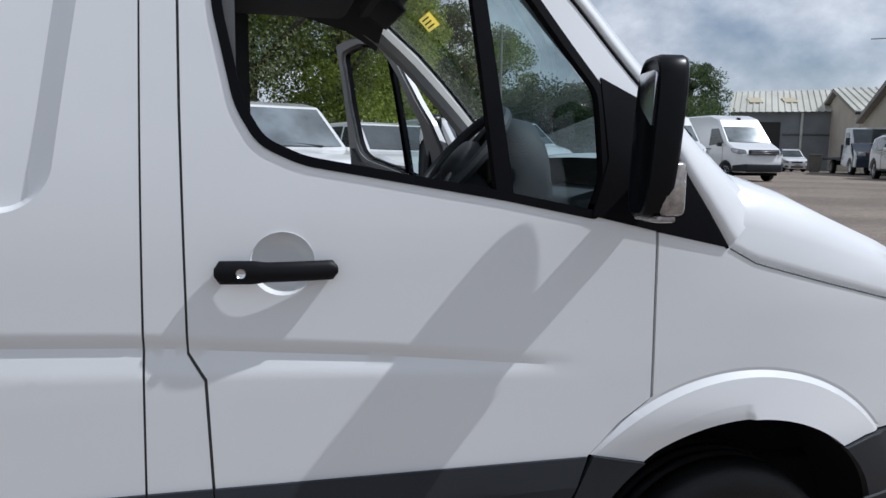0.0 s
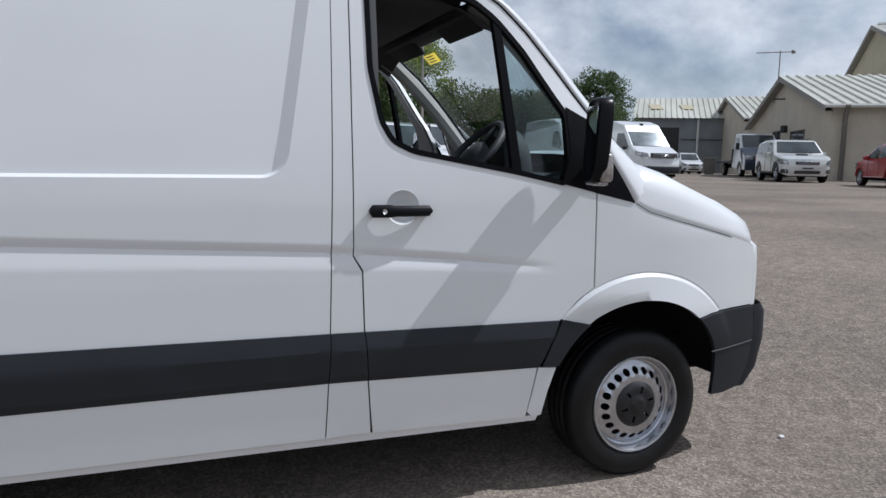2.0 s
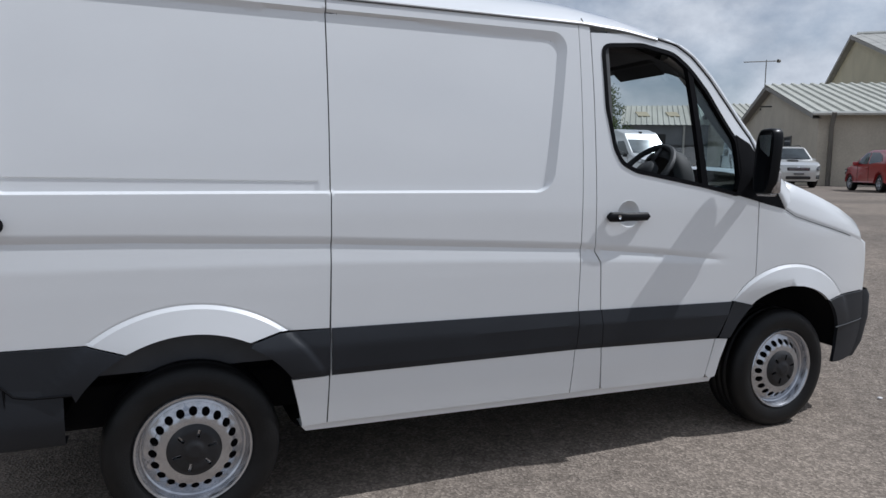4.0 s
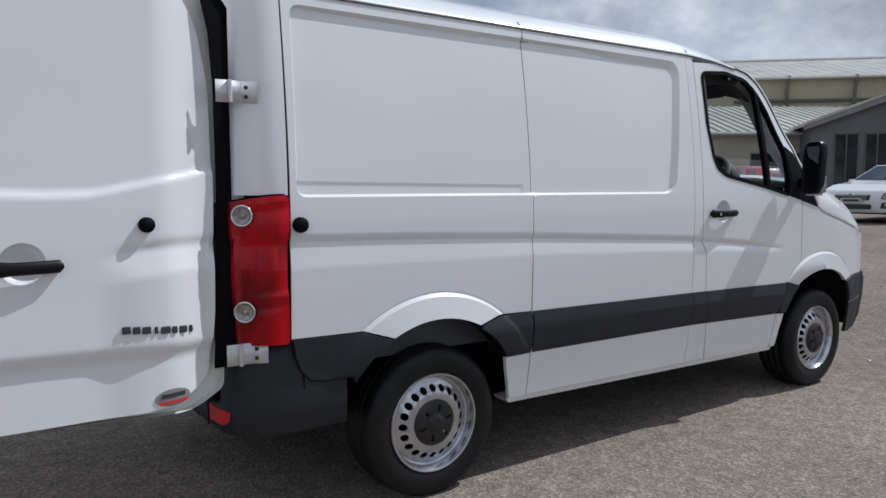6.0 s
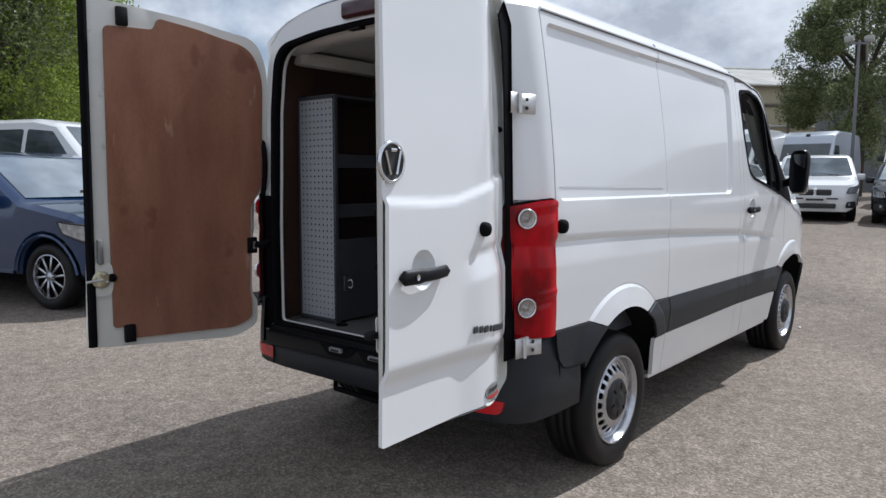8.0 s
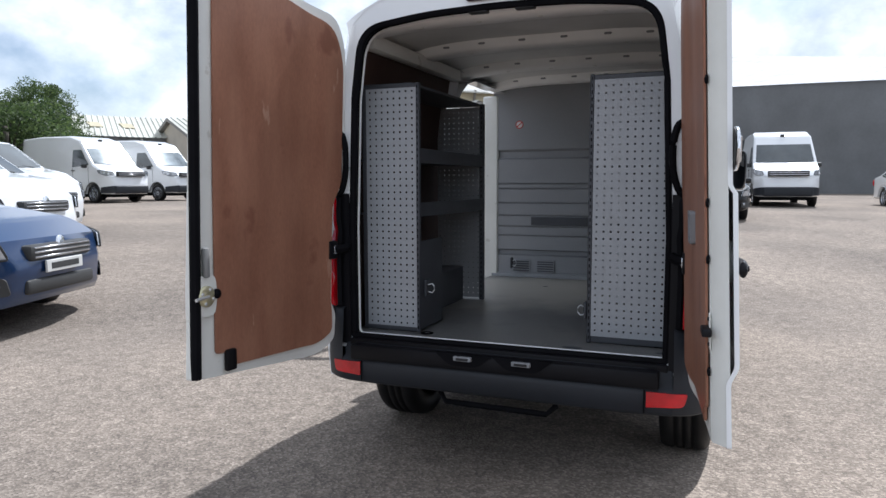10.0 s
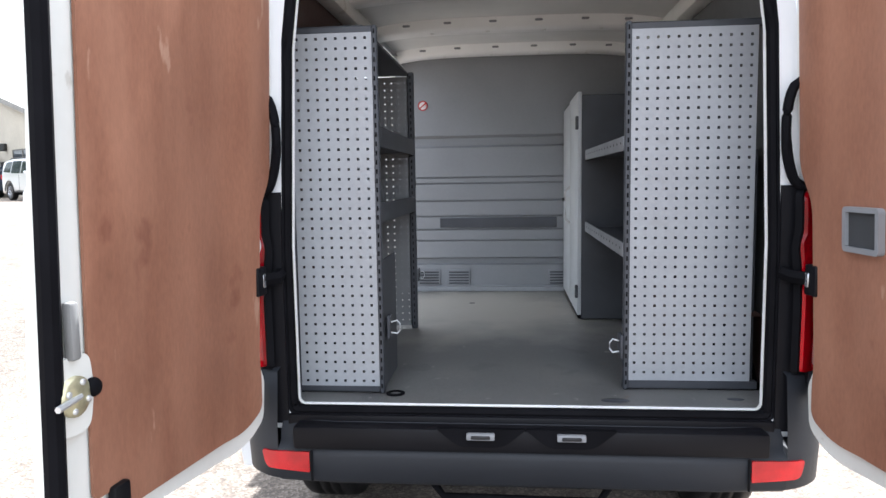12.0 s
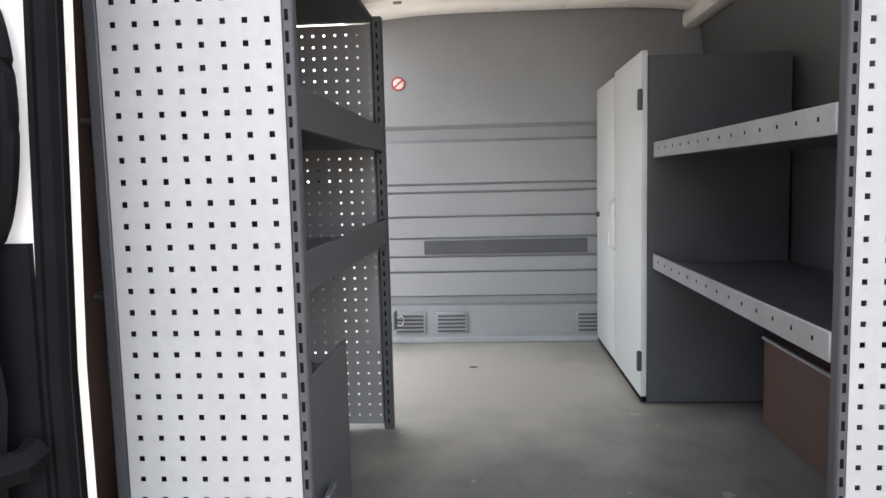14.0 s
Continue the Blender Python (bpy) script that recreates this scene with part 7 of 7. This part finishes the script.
KINDS = {
    # length, width, axles (x, x), wheel radius, belt height, hips; outline of the shell from the front foot over the roof, then windows
    "saloon": dict(L=4.9, W=1.86, ax=(0.92, 3.82), r=0.335, belt=0.93,
                   top=[(4.86, 0.35), (4.90, 0.70), (4.86, 1.02), (4.30, 1.10), (3.55, 1.40), (2.95, 1.46), (2.35, 1.44), (1.45, 1.02), (0.70, 0.92), (0.18, 0.78), (0.02, 0.62), (0.03, 0.32)],
                   side=[[(1.62, 1.00), (2.38, 1.38), (2.72, 1.40), (2.72, 1.00)], [(2.80, 1.00), (2.80, 1.405), (3.45, 1.36), (4.05, 1.08), (3.7, 1.02)]], screen=(6, 7), rear=(3, 4)),
    "offroader": dict(L=4.55, W=1.86, ax=(0.88, 3.60), r=0.36, belt=1.05,
                      top=[(4.48, 0.42), (4.55, 0.80), (4.50, 1.15), (4.28, 1.60), (3.6, 1.70), (2.3, 1.70), (1.9, 1.64), (1.20, 1.12), (0.55, 1.02), (0.12, 0.90), (0.0, 0.65), (0.04, 0.38)],
                      side=[[(1.45, 1.10), (1.98, 1.56), (2.40, 1.60), (2.40, 1.10)], [(2.48, 1.10), (2.48, 1.61), (3.35, 1.61), (3.35, 1.12)], [(3.43, 1.14), (3.43, 1.60), (4.0, 1.56), (4.15, 1.18)]], screen=(6, 7), rear=(2, 3)),
    "hatch": dict(L=4.2, W=1.78, ax=(0.84, 3.42), r=0.32, belt=0.98,
                  top=[(4.12, 0.38), (4.20, 0.70), (4.12, 1.02), (3.80, 1.42), (3.1, 1.53), (2.3, 1.54), (1.95, 1.49), (1.15, 1.03), (0.50, 0.92), (0.10, 0.78), (0.0, 0.58), (0.04, 0.32)],
                  side=[[(1.42, 1.02), (2.02, 1.43), (2.40, 1.46), (2.40, 1.02)], [(2.48, 1.02), (2.48, 1.465), (3.1, 1.44), (3.45, 1.30), (3.55, 1.10)]], screen=(6, 7), rear=(2, 3)),
    "mpv": dict(L=4.4, W=1.80, ax=(0.86, 3.55), r=0.33, belt=1.08,
                top=[(4.34, 0.40), (4.40, 0.8), (4.36, 1.7), (4.28, 1.80), (3.5, 1.86), (2.2, 1.86), (1.75, 1.78), (1.02, 1.18), (0.45, 1.04), (0.10, 0.88), (0.0, 0.62), (0.04, 0.34)],
                side=[[(1.28, 1.15), (1.82, 1.68), (2.30, 1.72), (2.30, 1.12)], [(2.38, 1.12), (2.38, 1.72), (3.2, 1.72), (3.2, 1.12)]], screen=(6, 7), rear=(2, 3)),
    "transit": dict(L=5.6, W=2.0, ax=(0.98, 4.55), r=0.35, belt=1.35,
                    top=[(5.55, 0.45), (5.60, 0.9), (5.55, 2.42), (5.42, 2.55), (4.2, 2.62), (2.35, 2.60), (1.78, 2.44), (0.95, 1.48), (0.42, 1.22), (0.10, 1.02), (0.0, 0.70), (0.04, 0.38)],
                    side=[[(1.15, 1.46), (1.62, 2.05), (2.12, 2.05), (2.15, 1.38)]], screen=(6, 7), rear=None, screen_part=(0.42, 1.0)),
}


def vehicle(kind, paint, label, category, x, y, heading, scale=1.0, group="parked vehicles", rims="steel", front_trim="ink", pane="car_glass", face="", rails=False, scoop=False):
    """A parked vehicle. Its nose stands at x, y and looks along heading (degrees from +x)."""
    K = KINDS[kind]
    L, W, r = K["L"], K["W"], K["r"]
    t = thing(category.replace(" ", "_"), label, category, group=group)
    low = 0.26 if kind != "transit" else 0.34
    foot = []
    for ax in K["ax"]:
        ra = r + 0.07
        foot += [(ax + ra * math.cos(a), max(low, r + ra * math.sin(a))) for a in np.linspace(math.pi, 0, 11)]
    outline = [(0.10, low), *foot, (L - 0.10, low), *K["top"]]
    roof_z = max(p[1] for p in K["top"])

    def w(px, pz):
        v = W / 2
        v -= 0.30 * (max(0, 0.62 - px) / 0.62) ** 2.6
        v -= 0.16 * (max(0, px - L + 0.4) / 0.4) ** 2.4
        if pz > K["belt"]:
            v -= (0.16 if kind != "transit" else 0.12) * ((pz - K["belt"]) / (roof_z - K["belt"])) ** 1.2
        return v - 0.03 * max(0, 0.55 - pz)

    fine = dense(outline, 0.09)
    inner = offset(fine, 0.05)
    bm = bmesh.new()
    loops = []
    for s in (1, -1):
        join(bm, sheet(inner, lambda a, b, s=s: Vector((a, s * w(a, b), b)), 0.14, (), 0, None, s > 0, True))
        loops.append([[bm.verts.new((a, s * w(a, b), b)) for a, b in inner], [bm.verts.new((a, s * (w(a, b) - 0.055), b)) for a, b in fine]])
    n = len(fine)
    for s in (0, 1):
        for k in range(n):
            j = (k + 1) % n
            bm.faces.new((loops[s][0][k], loops[s][0][j], loops[s][1][j], loops[s][1][k]))
    for k in range(n):
        j = (k + 1) % n
        a, b = loops[0][1], loops[1][1]
        bm.faces.new((a[k], a[j], b[j], b[k]))
    bmesh.ops.remove_doubles(bm, verts=bm.verts, dist=0.002)
    bmesh.ops.recalc_face_normals(bm, faces=bm.faces)
    body = part("body", bm, paint, t, angle=40)
    # glass
    top = K["top"]
    for s in (1, -1):
        for poly in K["side"]:
            part("side_window", sheet(rounded(poly, 0.04, 3), lambda a, b, s=s: Vector((a, s * (w(a, b) + 0.006), b)), 0.2, (), 0.01, (0, -s, 0), s > 0), "car_glass", body, "dark side window")

    def screen_pane(i, j, lo=0.08, hi=0.92, name="windscreen"):
        a, b = Vector(top[i]), Vector(top[j])
        p, q = a.lerp(b, lo), a.lerp(b, hi)
        nrm = Vector((b.y - a.y, -(b.x - a.x)))
        nrm = nrm.normalized() * 0.008
        mid = (a + b) / 2
        if nrm.y < 0:
            nrm = -nrm
        bm = bmesh.new()
        rows = []
        for c, inset in ((p, 0.09), (q, 0.09)):
            rows.append([bm.verts.new((c.x + nrm.x - 0.02 * (1 - u * u), u * (w(c.x, c.y) - inset), c.y + nrm.y)) for u in np.linspace(-1, 1, 9)])
        for k in range(8):
            bm.faces.new((rows[0][k], rows[0][k + 1], rows[1][k + 1], rows[1][k]))
        return part(name, bm, pane, body, "dark glossy " + name.replace("_", " "))

    lo, hi = K.get("screen_part", (0.06, 0.94))
    screen_pane(*K["screen"], 0.34 if kind == "transit" else lo, 0.97 if kind == "transit" else hi)
    if K["rear"]:
        screen_pane(*K["rear"], 0.12, 0.85, "rear_window")
    # door seams, handles, arch lips and the joint of the bumper
    sx = K["side"][0][0][0]
    for s in (1, -1):
        on = lambda a, b: Vector((a, s * (w(a, b) + 0.002), b))
        for a in (sx + 0.15, sx + 1.12) if kind != "transit" else (sx + 0.05, sx + 0.98):
            part("door_seam", tube([on(a, z) for z in np.linspace(0.36, K["belt"], 6)], 0.007, 4), "ink", t)
        part("sill_strip", tube([on(a, low + 0.09) for a in np.linspace(K["ax"][0] + r + 0.1, K["ax"][1] - r - 0.1, 8)], 0.022, 5), "ink" if kind in ("transit", "offroader") else paint, t)
        part("door_handle", box(-0.10, 0.10, -0.02, 0.02, -0.018, 0.018, 0.012, 2), paint if kind != "transit" else "ink", t, m=Matrix.Translation((sx + 0.95, s * (w(sx + 0.95, K["belt"] - 0.10) + 0.015), K["belt"] - 0.10)))
        for ax in K["ax"]:
            part("arch_lip", tube([on(ax + (r + 0.075) * math.cos(q), r + (r + 0.075) * math.sin(q)) for q in np.linspace(0.1, math.pi - 0.1, 13)], 0.016, 5), "ink" if kind in ("transit", "offroader") else paint, t)
    part("bumper_joint", tube([(0.62 * (abs(u) ** 3) + 0.012, u * w(0.62 * (abs(u) ** 3), 0.6), 0.64) for u in np.linspace(-1, 1, 15)], 0.008, 4), "ink", t)
    part("badge", disc((0.0 + 0.01, 0, K["belt"] - 0.24), (-1, 0, 0.15), 0.055, 0.012, 16), "chrome", t, "round chrome badge")
    # face: lamps, grille, plate, lower intake
    fz = K["belt"] - 0.30
    for s in (1, -1):
        near_z = fz + (0.02 if kind != "transit" else 0.06)
        lamp_line = rounded([(0.03, near_z - 0.06), (0.07, near_z + 0.070), (0.36, near_z + 0.125), (0.66, near_z + 0.150), (0.60, near_z + 0.04), (0.30, near_z - 0.05)], 0.025, 3)
        lamp = part("headlamp", sheet(lamp_line, lambda a, b, s=s: Vector((a - 0.006, s * (w(a, b) + 0.008), b)), 0.05, (), 0.02, (0.3, -s, 0), s > 0), "lamp_glass", t, "clear swept headlamp")
        part("lamp_rim", tube([(a - 0.008, s * (w(a, b) + 0.010), b) for a, b in dense(lamp_line, 0.08)], 0.010, 5, True), "ink", lamp)
        b = box(0, 0.06, -0.10, 0.10, -0.10, 0.10, 0.03, 2)
        part("tail_lamp", b, "red_lens", t, "red tail lamp", m=Matrix.Translation((L - 0.055, s * (W / 2 - 0.15), K["belt"] - 0.08)))
        b = box(-0.06, 0.06, -0.10, 0.10, -0.07, 0.08, 0.04, 2)
        wz = K["belt"] + 0.06
        part("door_mirror", b, paint if kind != "transit" else "ink", t, m=Matrix.Translation((K["side"][0][0][0] + 0.16, s * (W / 2 + 0.09), wz)))
    if face == "twin":
        for yc in (-0.19, 0.19):
            part("grille", box(-0.030, 0.10, yc - 0.165, yc + 0.165, fz - 0.10, fz + 0.055, 0.04, 3), front_trim, t, "dark twin grille")
            for k in range(6):
                part("grille_bar", box(-0.034, -0.02, yc - 0.13 + 0.052 * k - 0.006, yc - 0.13 + 0.052 * k + 0.006, fz - 0.075, fz + 0.03, 0.002, 1), "cap", t)
        part("slit", box(-0.012, 0.08, -0.50, 0.50, fz - 0.19, fz - 0.155, 0.008, 1), "ink", t, "dark slit below the grille")
    elif kind == "transit":
        part("grille", box(-0.020, 0.12, -0.62, 0.62, fz - 0.03, fz + 0.15, 0.03, 2), front_trim, t, "dark van grille")
        for z in (fz + 0.02, fz + 0.085):
            part("grille_bar", box(-0.030, 0.0, -0.58, 0.58, z - 0.011, z + 0.011, 0.004, 1), "steel", t)
        part("bumper_lower", box(-0.045, 0.10, -0.74, 0.74, 0.36, 0.66, 0.04, 3), "clad", t, "dark grey lower bumper")
        for s in (1, -1):
            part("bumper_corner", sheet([(0.0, 0.38), (0.52, 0.38), (0.50, 0.60), (0.02, 0.66)], lambda a, b, s=s: Vector((a - 0.01, s * (w(a, b) + 0.014), b)), 0.06, (), 0.02, (0, -s, 0), s > 0), "clad", t)
        part("roof_marker", box(top[6][0] - 0.05, top[6][0] + 0.05, -0.07, 0.07, top[6][1] - 0.06, top[6][1] + 0.05, 0.02, 2), "ink", t)
    else:
        part("grille", box(-0.018, 0.10, -0.42, 0.42, fz - 0.075, fz + 0.055, 0.03, 2), front_trim, t, "dark grille")
        for z in (fz - 0.045, fz - 0.005, fz + 0.032):
            part("grille_bar", box(-0.024, 0.0, -0.38, 0.38, z - 0.007, z + 0.007, 0.002, 1), "steel", t)
    if kind != "transit":
        part("lower_intake", box(-0.008, 0.10, -0.46, 0.46, 0.34, 0.46, 0.03, 2), "ink", t, "dark lower intake")
        for s in (1, -1):
            intake = rounded([(0.03, 0.36), (0.30, 0.35), (0.34, 0.43), (0.26, 0.52), (0.05, 0.50)], 0.03, 3)
            part("corner_intake", sheet(intake, lambda a, b, s=s: Vector((a - 0.004, s * (w(a, b) + 0.006), b)), 0.06, (), 0.01, (0, -s, 0), s > 0), "ink", t, "dark corner intake")
            part("fog_lamp", disc((0.10, s * (w(0.10, 0.44) + 0.006), 0.44), (-0.7, s * 0.7, 0), 0.035, 0.012, 12), "lamp_glass", t)
    if rails:
        for s in (1, -1):
            rail = [(a, s * (w(a, roof_z) - 0.05), lerp([(q[0], q[1]) for q in sorted(top)], a) + 0.05) for a in np.linspace(2.3, L - 0.7, 10)]
            rail[0] = (*rail[0][:2], rail[0][2] - 0.05)
            rail[-1] = (*rail[-1][:2], rail[-1][2] - 0.05)
            part("roof_rail", tube(rail, 0.018, 6), "ink", t, "dark roof rail")
    if scoop:
        part("bonnet_scoop", box(0.72, 0.98, -0.20, 0.20, 1.02, 1.11, 0.03, 2), "ink", t, "dark bonnet scoop")
    part("front_plate", box(-0.03, -0.01, -0.25, 0.25, 0.50, 0.60, 0.004, 1), "plate", t, "pale number plate with a plain bar")
    part("plate_bar", box(-0.033, -0.028, -0.19, 0.19, 0.525, 0.575), "ink", t)
    part("rear_plate", box(L - 0.01, L + 0.02, -0.25, 0.25, 0.72, 0.82, 0.004, 1), "plate_yellow", t, "yellow number plate with a plain bar")
    part("wiper", tube([(K["screen"] and top[7][0] + 0.02, -0.5, top[7][1] + 0.04), (top[7][0] + 0.1, 0.1, top[7][1] + 0.09)], 0.012, 5), "ink", t)
    part("underbody", box(0.3, L - 0.3, -W / 2 + 0.2, W / 2 - 0.2, 0.22, 0.6), "dark", t)
    for ax in K["ax"]:
        for s in (1, -1):
            q = Matrix.Translation((ax, s * (W / 2 - 0.035), r)) @ Matrix.Rotation(radians(-90 * s), 4, "X")
            wh = part("wheel", lathe([(r * 0.66, -0.02), (r * 0.70, 0.012), (r * 0.9, 0.018), (r * 0.985, -0.005), (r, -0.03), (r, -0.17), (r * 0.9, -0.2), (r * 0.6, -0.2)], 28, True), "tyre", t, m=q)
            bm = lathe([(r * 0.67, 0.004), (r * 0.64, 0.006), (r * 0.60, -0.03)], 28)
            bmesh.ops.delete(bm, geom=[f for f in bm.faces if len(f.verts) > 4], context="FACES")
            join(bm, lathe([(r * 0.16, -0.03), (r * 0.15, 0.004), (0.001, 0.006)], 12))
            for k in range(10):
                a = 2 * math.pi * k / 10
                join(bm, tube([(r * 0.12 * math.cos(a), r * 0.12 * math.sin(a), -0.006), (r * 0.64 * math.cos(a + 0.12), r * 0.64 * math.sin(a + 0.12), -0.008)], 0.014, 5))
            part("rim", bm, rims, wh, "alloy rim", m=q)
            part("rim_back", lathe([(r * 0.66, -0.05), (0.001, -0.05)], 20), "dark", wh, m=q)
    t.matrix_basis = Matrix.Translation((x, y, ground_z(x, y))) @ Matrix.Rotation(radians(heading + 180), 4, "Z") @ Matrix.Scale(scale, 4)
    return t


# across the yard ahead of the van
vehicle("saloon", "car_white", "white saloon car parked in front of vans", "car", 16.1, 4.65, 176, 0.96)
vehicle("offroader", "car_white", "white sporty off-road car with dark lower intakes", "car", 15.1, 1.15, 192, 0.92, pane="car_glass_mid", face="twin", rails=True)
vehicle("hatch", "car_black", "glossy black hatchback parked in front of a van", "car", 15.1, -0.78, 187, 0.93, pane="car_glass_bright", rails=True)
vehicle("transit", "car_white", "white high-roof panel van", "panel van", 21.6, 5.75, 177)
vehicle("transit", "car_sky", "pale blue high-roof panel van in tree shade", "panel van", 24.4, 3.9, 177)
vehicle("transit", "car_white", "white high-roof panel van behind a black car", "panel van", 21.9, -0.25, 186, 1.07, pane="car_glass_mid")
vehicle("transit", "car_white", "white high-roof panel van", "panel van", 22.6, -2.9, 184)
vehicle("saloon", "car_white", "white car beside the grey shed", "car", 21.5, -7.6, 190)
# towards the workshops
vehicle("transit", "car_white", "white high-roof panel van facing the yard", "panel van", 22.35, 21.5, 267, 1.05, pane="car_glass_mid")
vehicle("transit", "car_white", "white panel van with a dark lower bumper", "panel van", 18.9, 21.5, 264, 1.05, pane="car_glass_mid")
vehicle("mpv", "car_white", "small white delivery van", "small van", 43.5, 44.0, 248, 0.97)
vehicle("offroader", "car_silver", "silver off-road car with roof rails", "car", 30.63, 21.39, 237.4, 1.25, rails=True, scoop=True)
vehicle("hatch", "car_red", "bright red hatchback seen from behind", "car", 30.95, 18.15, 58, 1.12)
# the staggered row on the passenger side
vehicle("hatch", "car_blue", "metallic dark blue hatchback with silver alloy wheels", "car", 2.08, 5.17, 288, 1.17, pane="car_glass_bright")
vehicle("mpv", "car_white", "white van with a broad windscreen", "van", 3.8, 7.5, 288, 1.16, pane="car_glass_mid")
vehicle("offroader", "car_white", "white off-road car parked in a row", "car", 6.3, 10.2, 288, 1.05)
vehicle("mpv", "car_white", "white small van parked in a row", "small van", 8.7, 13.0, 288, 1.05)
vehicle("mpv", "car_white", "white small van at the end of the row", "small van", 11.1, 16.0, 288, 1.1)

# recovery truck: cab of a van with a low flat bed
def recovery_truck(x, y, heading):
    t = thing("flatbed_truck", "white and dark blue flatbed recovery truck", "truck")
    prof = [(0.06, 0.40), (0.0, 0.75), (0.10, 1.05), (0.45, 1.28), (0.95, 1.50), (1.62, 2.25), (1.95, 2.32), (2.5, 2.32), (2.55, 0.5), *[(1.0 + 0.45 * math.cos(a), max(0.4, 0.38 + 0.45 * math.sin(a))) for a in np.linspace(0, math.pi, 9)]]
    bm = bmesh.new()
    a = [bm.verts.new((px, 0.98 - 0.12 * max(0, pz - 1.3), pz)) for px, pz in prof]
    b = [bm.verts.new((px, -0.98 + 0.12 * max(0, pz - 1.3), pz)) for px, pz in prof]
    for k in range(len(prof)):
        j = (k + 1) % len(prof)
        bm.faces.new((a[k], a[j], b[j], b[k]))
    bm.faces.new(a[::-1]), bm.faces.new(b)
    bmesh.ops.recalc_face_normals(bm, faces=bm.faces)
    part("cab", bm, "car_white", t, smooth=False)
    bm = bmesh.new()
    quad(bm, [(0.98, -0.84, 1.56), (0.98, 0.84, 1.56), (1.57, 0.80, 2.24), (1.57, -0.80, 2.24)])
    part("windscreen", bm, "car_glass", t, "dark windscreen", smooth=False)
    for s in (1, -1):
        bm = bmesh.new()
        quad(bm, [(1.25, s * 0.965, 1.45), (2.3, s * 0.965, 1.42), (2.3, s * 0.90, 2.08), (1.72, s * 0.90, 2.08)])
        part("side_window", bm, "car_glass", t, smooth=False)
        part("headlamp", box(-0.02, 0.34, s * 0.74 - 0.19, s * 0.74 + 0.19, 0.88, 1.12, 0.06, 3), "lamp_glass", t)
        part("door_mirror", box(1.0, 1.12, s * 1.1 - 0.09, s * 1.1 + 0.09, 1.45, 1.8, 0.03, 2), "ink", t)
        for ax in (1.0, 4.6):
            q = Matrix.Translation((ax, s * 0.94, 0.37)) @ Matrix.Rotation(radians(-90 * s), 4, "X")
            part("wheel", lathe([(0.2, -0.02), (0.25, 0.012), (0.35, 0.0), (0.37, -0.03), (0.37, -0.2), (0.2, -0.22)], 24, True), "tyre", t, m=q)
            part("rim", lathe([(0.24, 0.0), (0.1, -0.03), (0.001, -0.02)], 20), "steel", t, m=q)
    bm = bmesh.new()
    nose = [(0.03, 0.36), (-0.03, 0.75), (0.07, 1.07), (0.44, 1.31), (0.93, 1.535), (0.90, 1.2), (0.50, 0.86), (0.48, 0.38)]
    ends = [[bm.verts.new((px, k * (0.995 if px > 0.2 else 0.93), pz)) for px, pz in nose] for k in (1, -1)]
    for k in range(len(nose)):
        bm.faces.new((ends[0][k], ends[0][(k + 1) % len(nose)], ends[1][(k + 1) % len(nose)], ends[1][k]))
    bm.faces.new(ends[0][::-1]), bm.faces.new(ends[1])
    bmesh.ops.recalc_face_normals(bm, faces=bm.faces)
    part("nose_panel", bm, "truck_blue", t, "dark blue bonnet and lower front", smooth=False)
    part("grille", box(-0.055, 0.0, -0.42, 0.42, 0.62, 0.88, 0.03, 2), "ink", t, "dark grille")
    part("badge", disc((-0.055, 0, 0.80), (-1, 0, 0), 0.09, 0.015, 16), "chrome", t, "round chrome badge")
    part("front_plate", box(-0.06, -0.042, -0.26, 0.26, 0.47, 0.58), "plate", t)
    part("flat_bed", box(2.62, 6.2, -1.02, 1.02, 0.74, 0.88, 0.03, 1), "rack", t, "dark steel flat bed")
    part("head_board", box(2.60, 2.68, -1.0, 1.0, 0.88, 1.5, 0.02, 1), "rack", t)
    part("chassis", box(0.5, 6.0, -0.4, 0.4, 0.45, 0.72), "dark", t)
    t.matrix_basis = Matrix.Translation((x, y, ground_z(x, y))) @ Matrix.Rotation(radians(heading + 180), 4, "Z") @ Matrix.Scale(1.30, 4)


recovery_truck(39.8, 32.96, 240)
# lidded bin by the far workshop
bin_box = thing("wheeled_bin", "dark brown lidded bin standing on the tarmac", "bin", (42.6, 41.2, ground_z(42.6, 41.2)))
body = lathe([(0.42, 0.06), (0.50, 0.12), (0.58, 1.25), (0.55, 1.28)], 4)
part("bin_body", body, "barge", bin_box, smooth=False)
part("bin_lid", box(-0.46, 0.46, -0.46, 0.46, 1.26, 1.36, 0.04, 2), "barge", bin_box, m=Matrix.Rotation(radians(45), 4, "Z"))
# a pale stone and a few bits of grit on the tarmac
stone = tagged(part("stone", box(-0.02, 0.02, -0.015, 0.015, -0.004, 0.014, 0.008, 2), "white"), "small pale stone lying on the tarmac", "stone")
stone.scale = (0.8, 0.8, 0.8)
stone.location = (5.28, -0.85, 0.004)
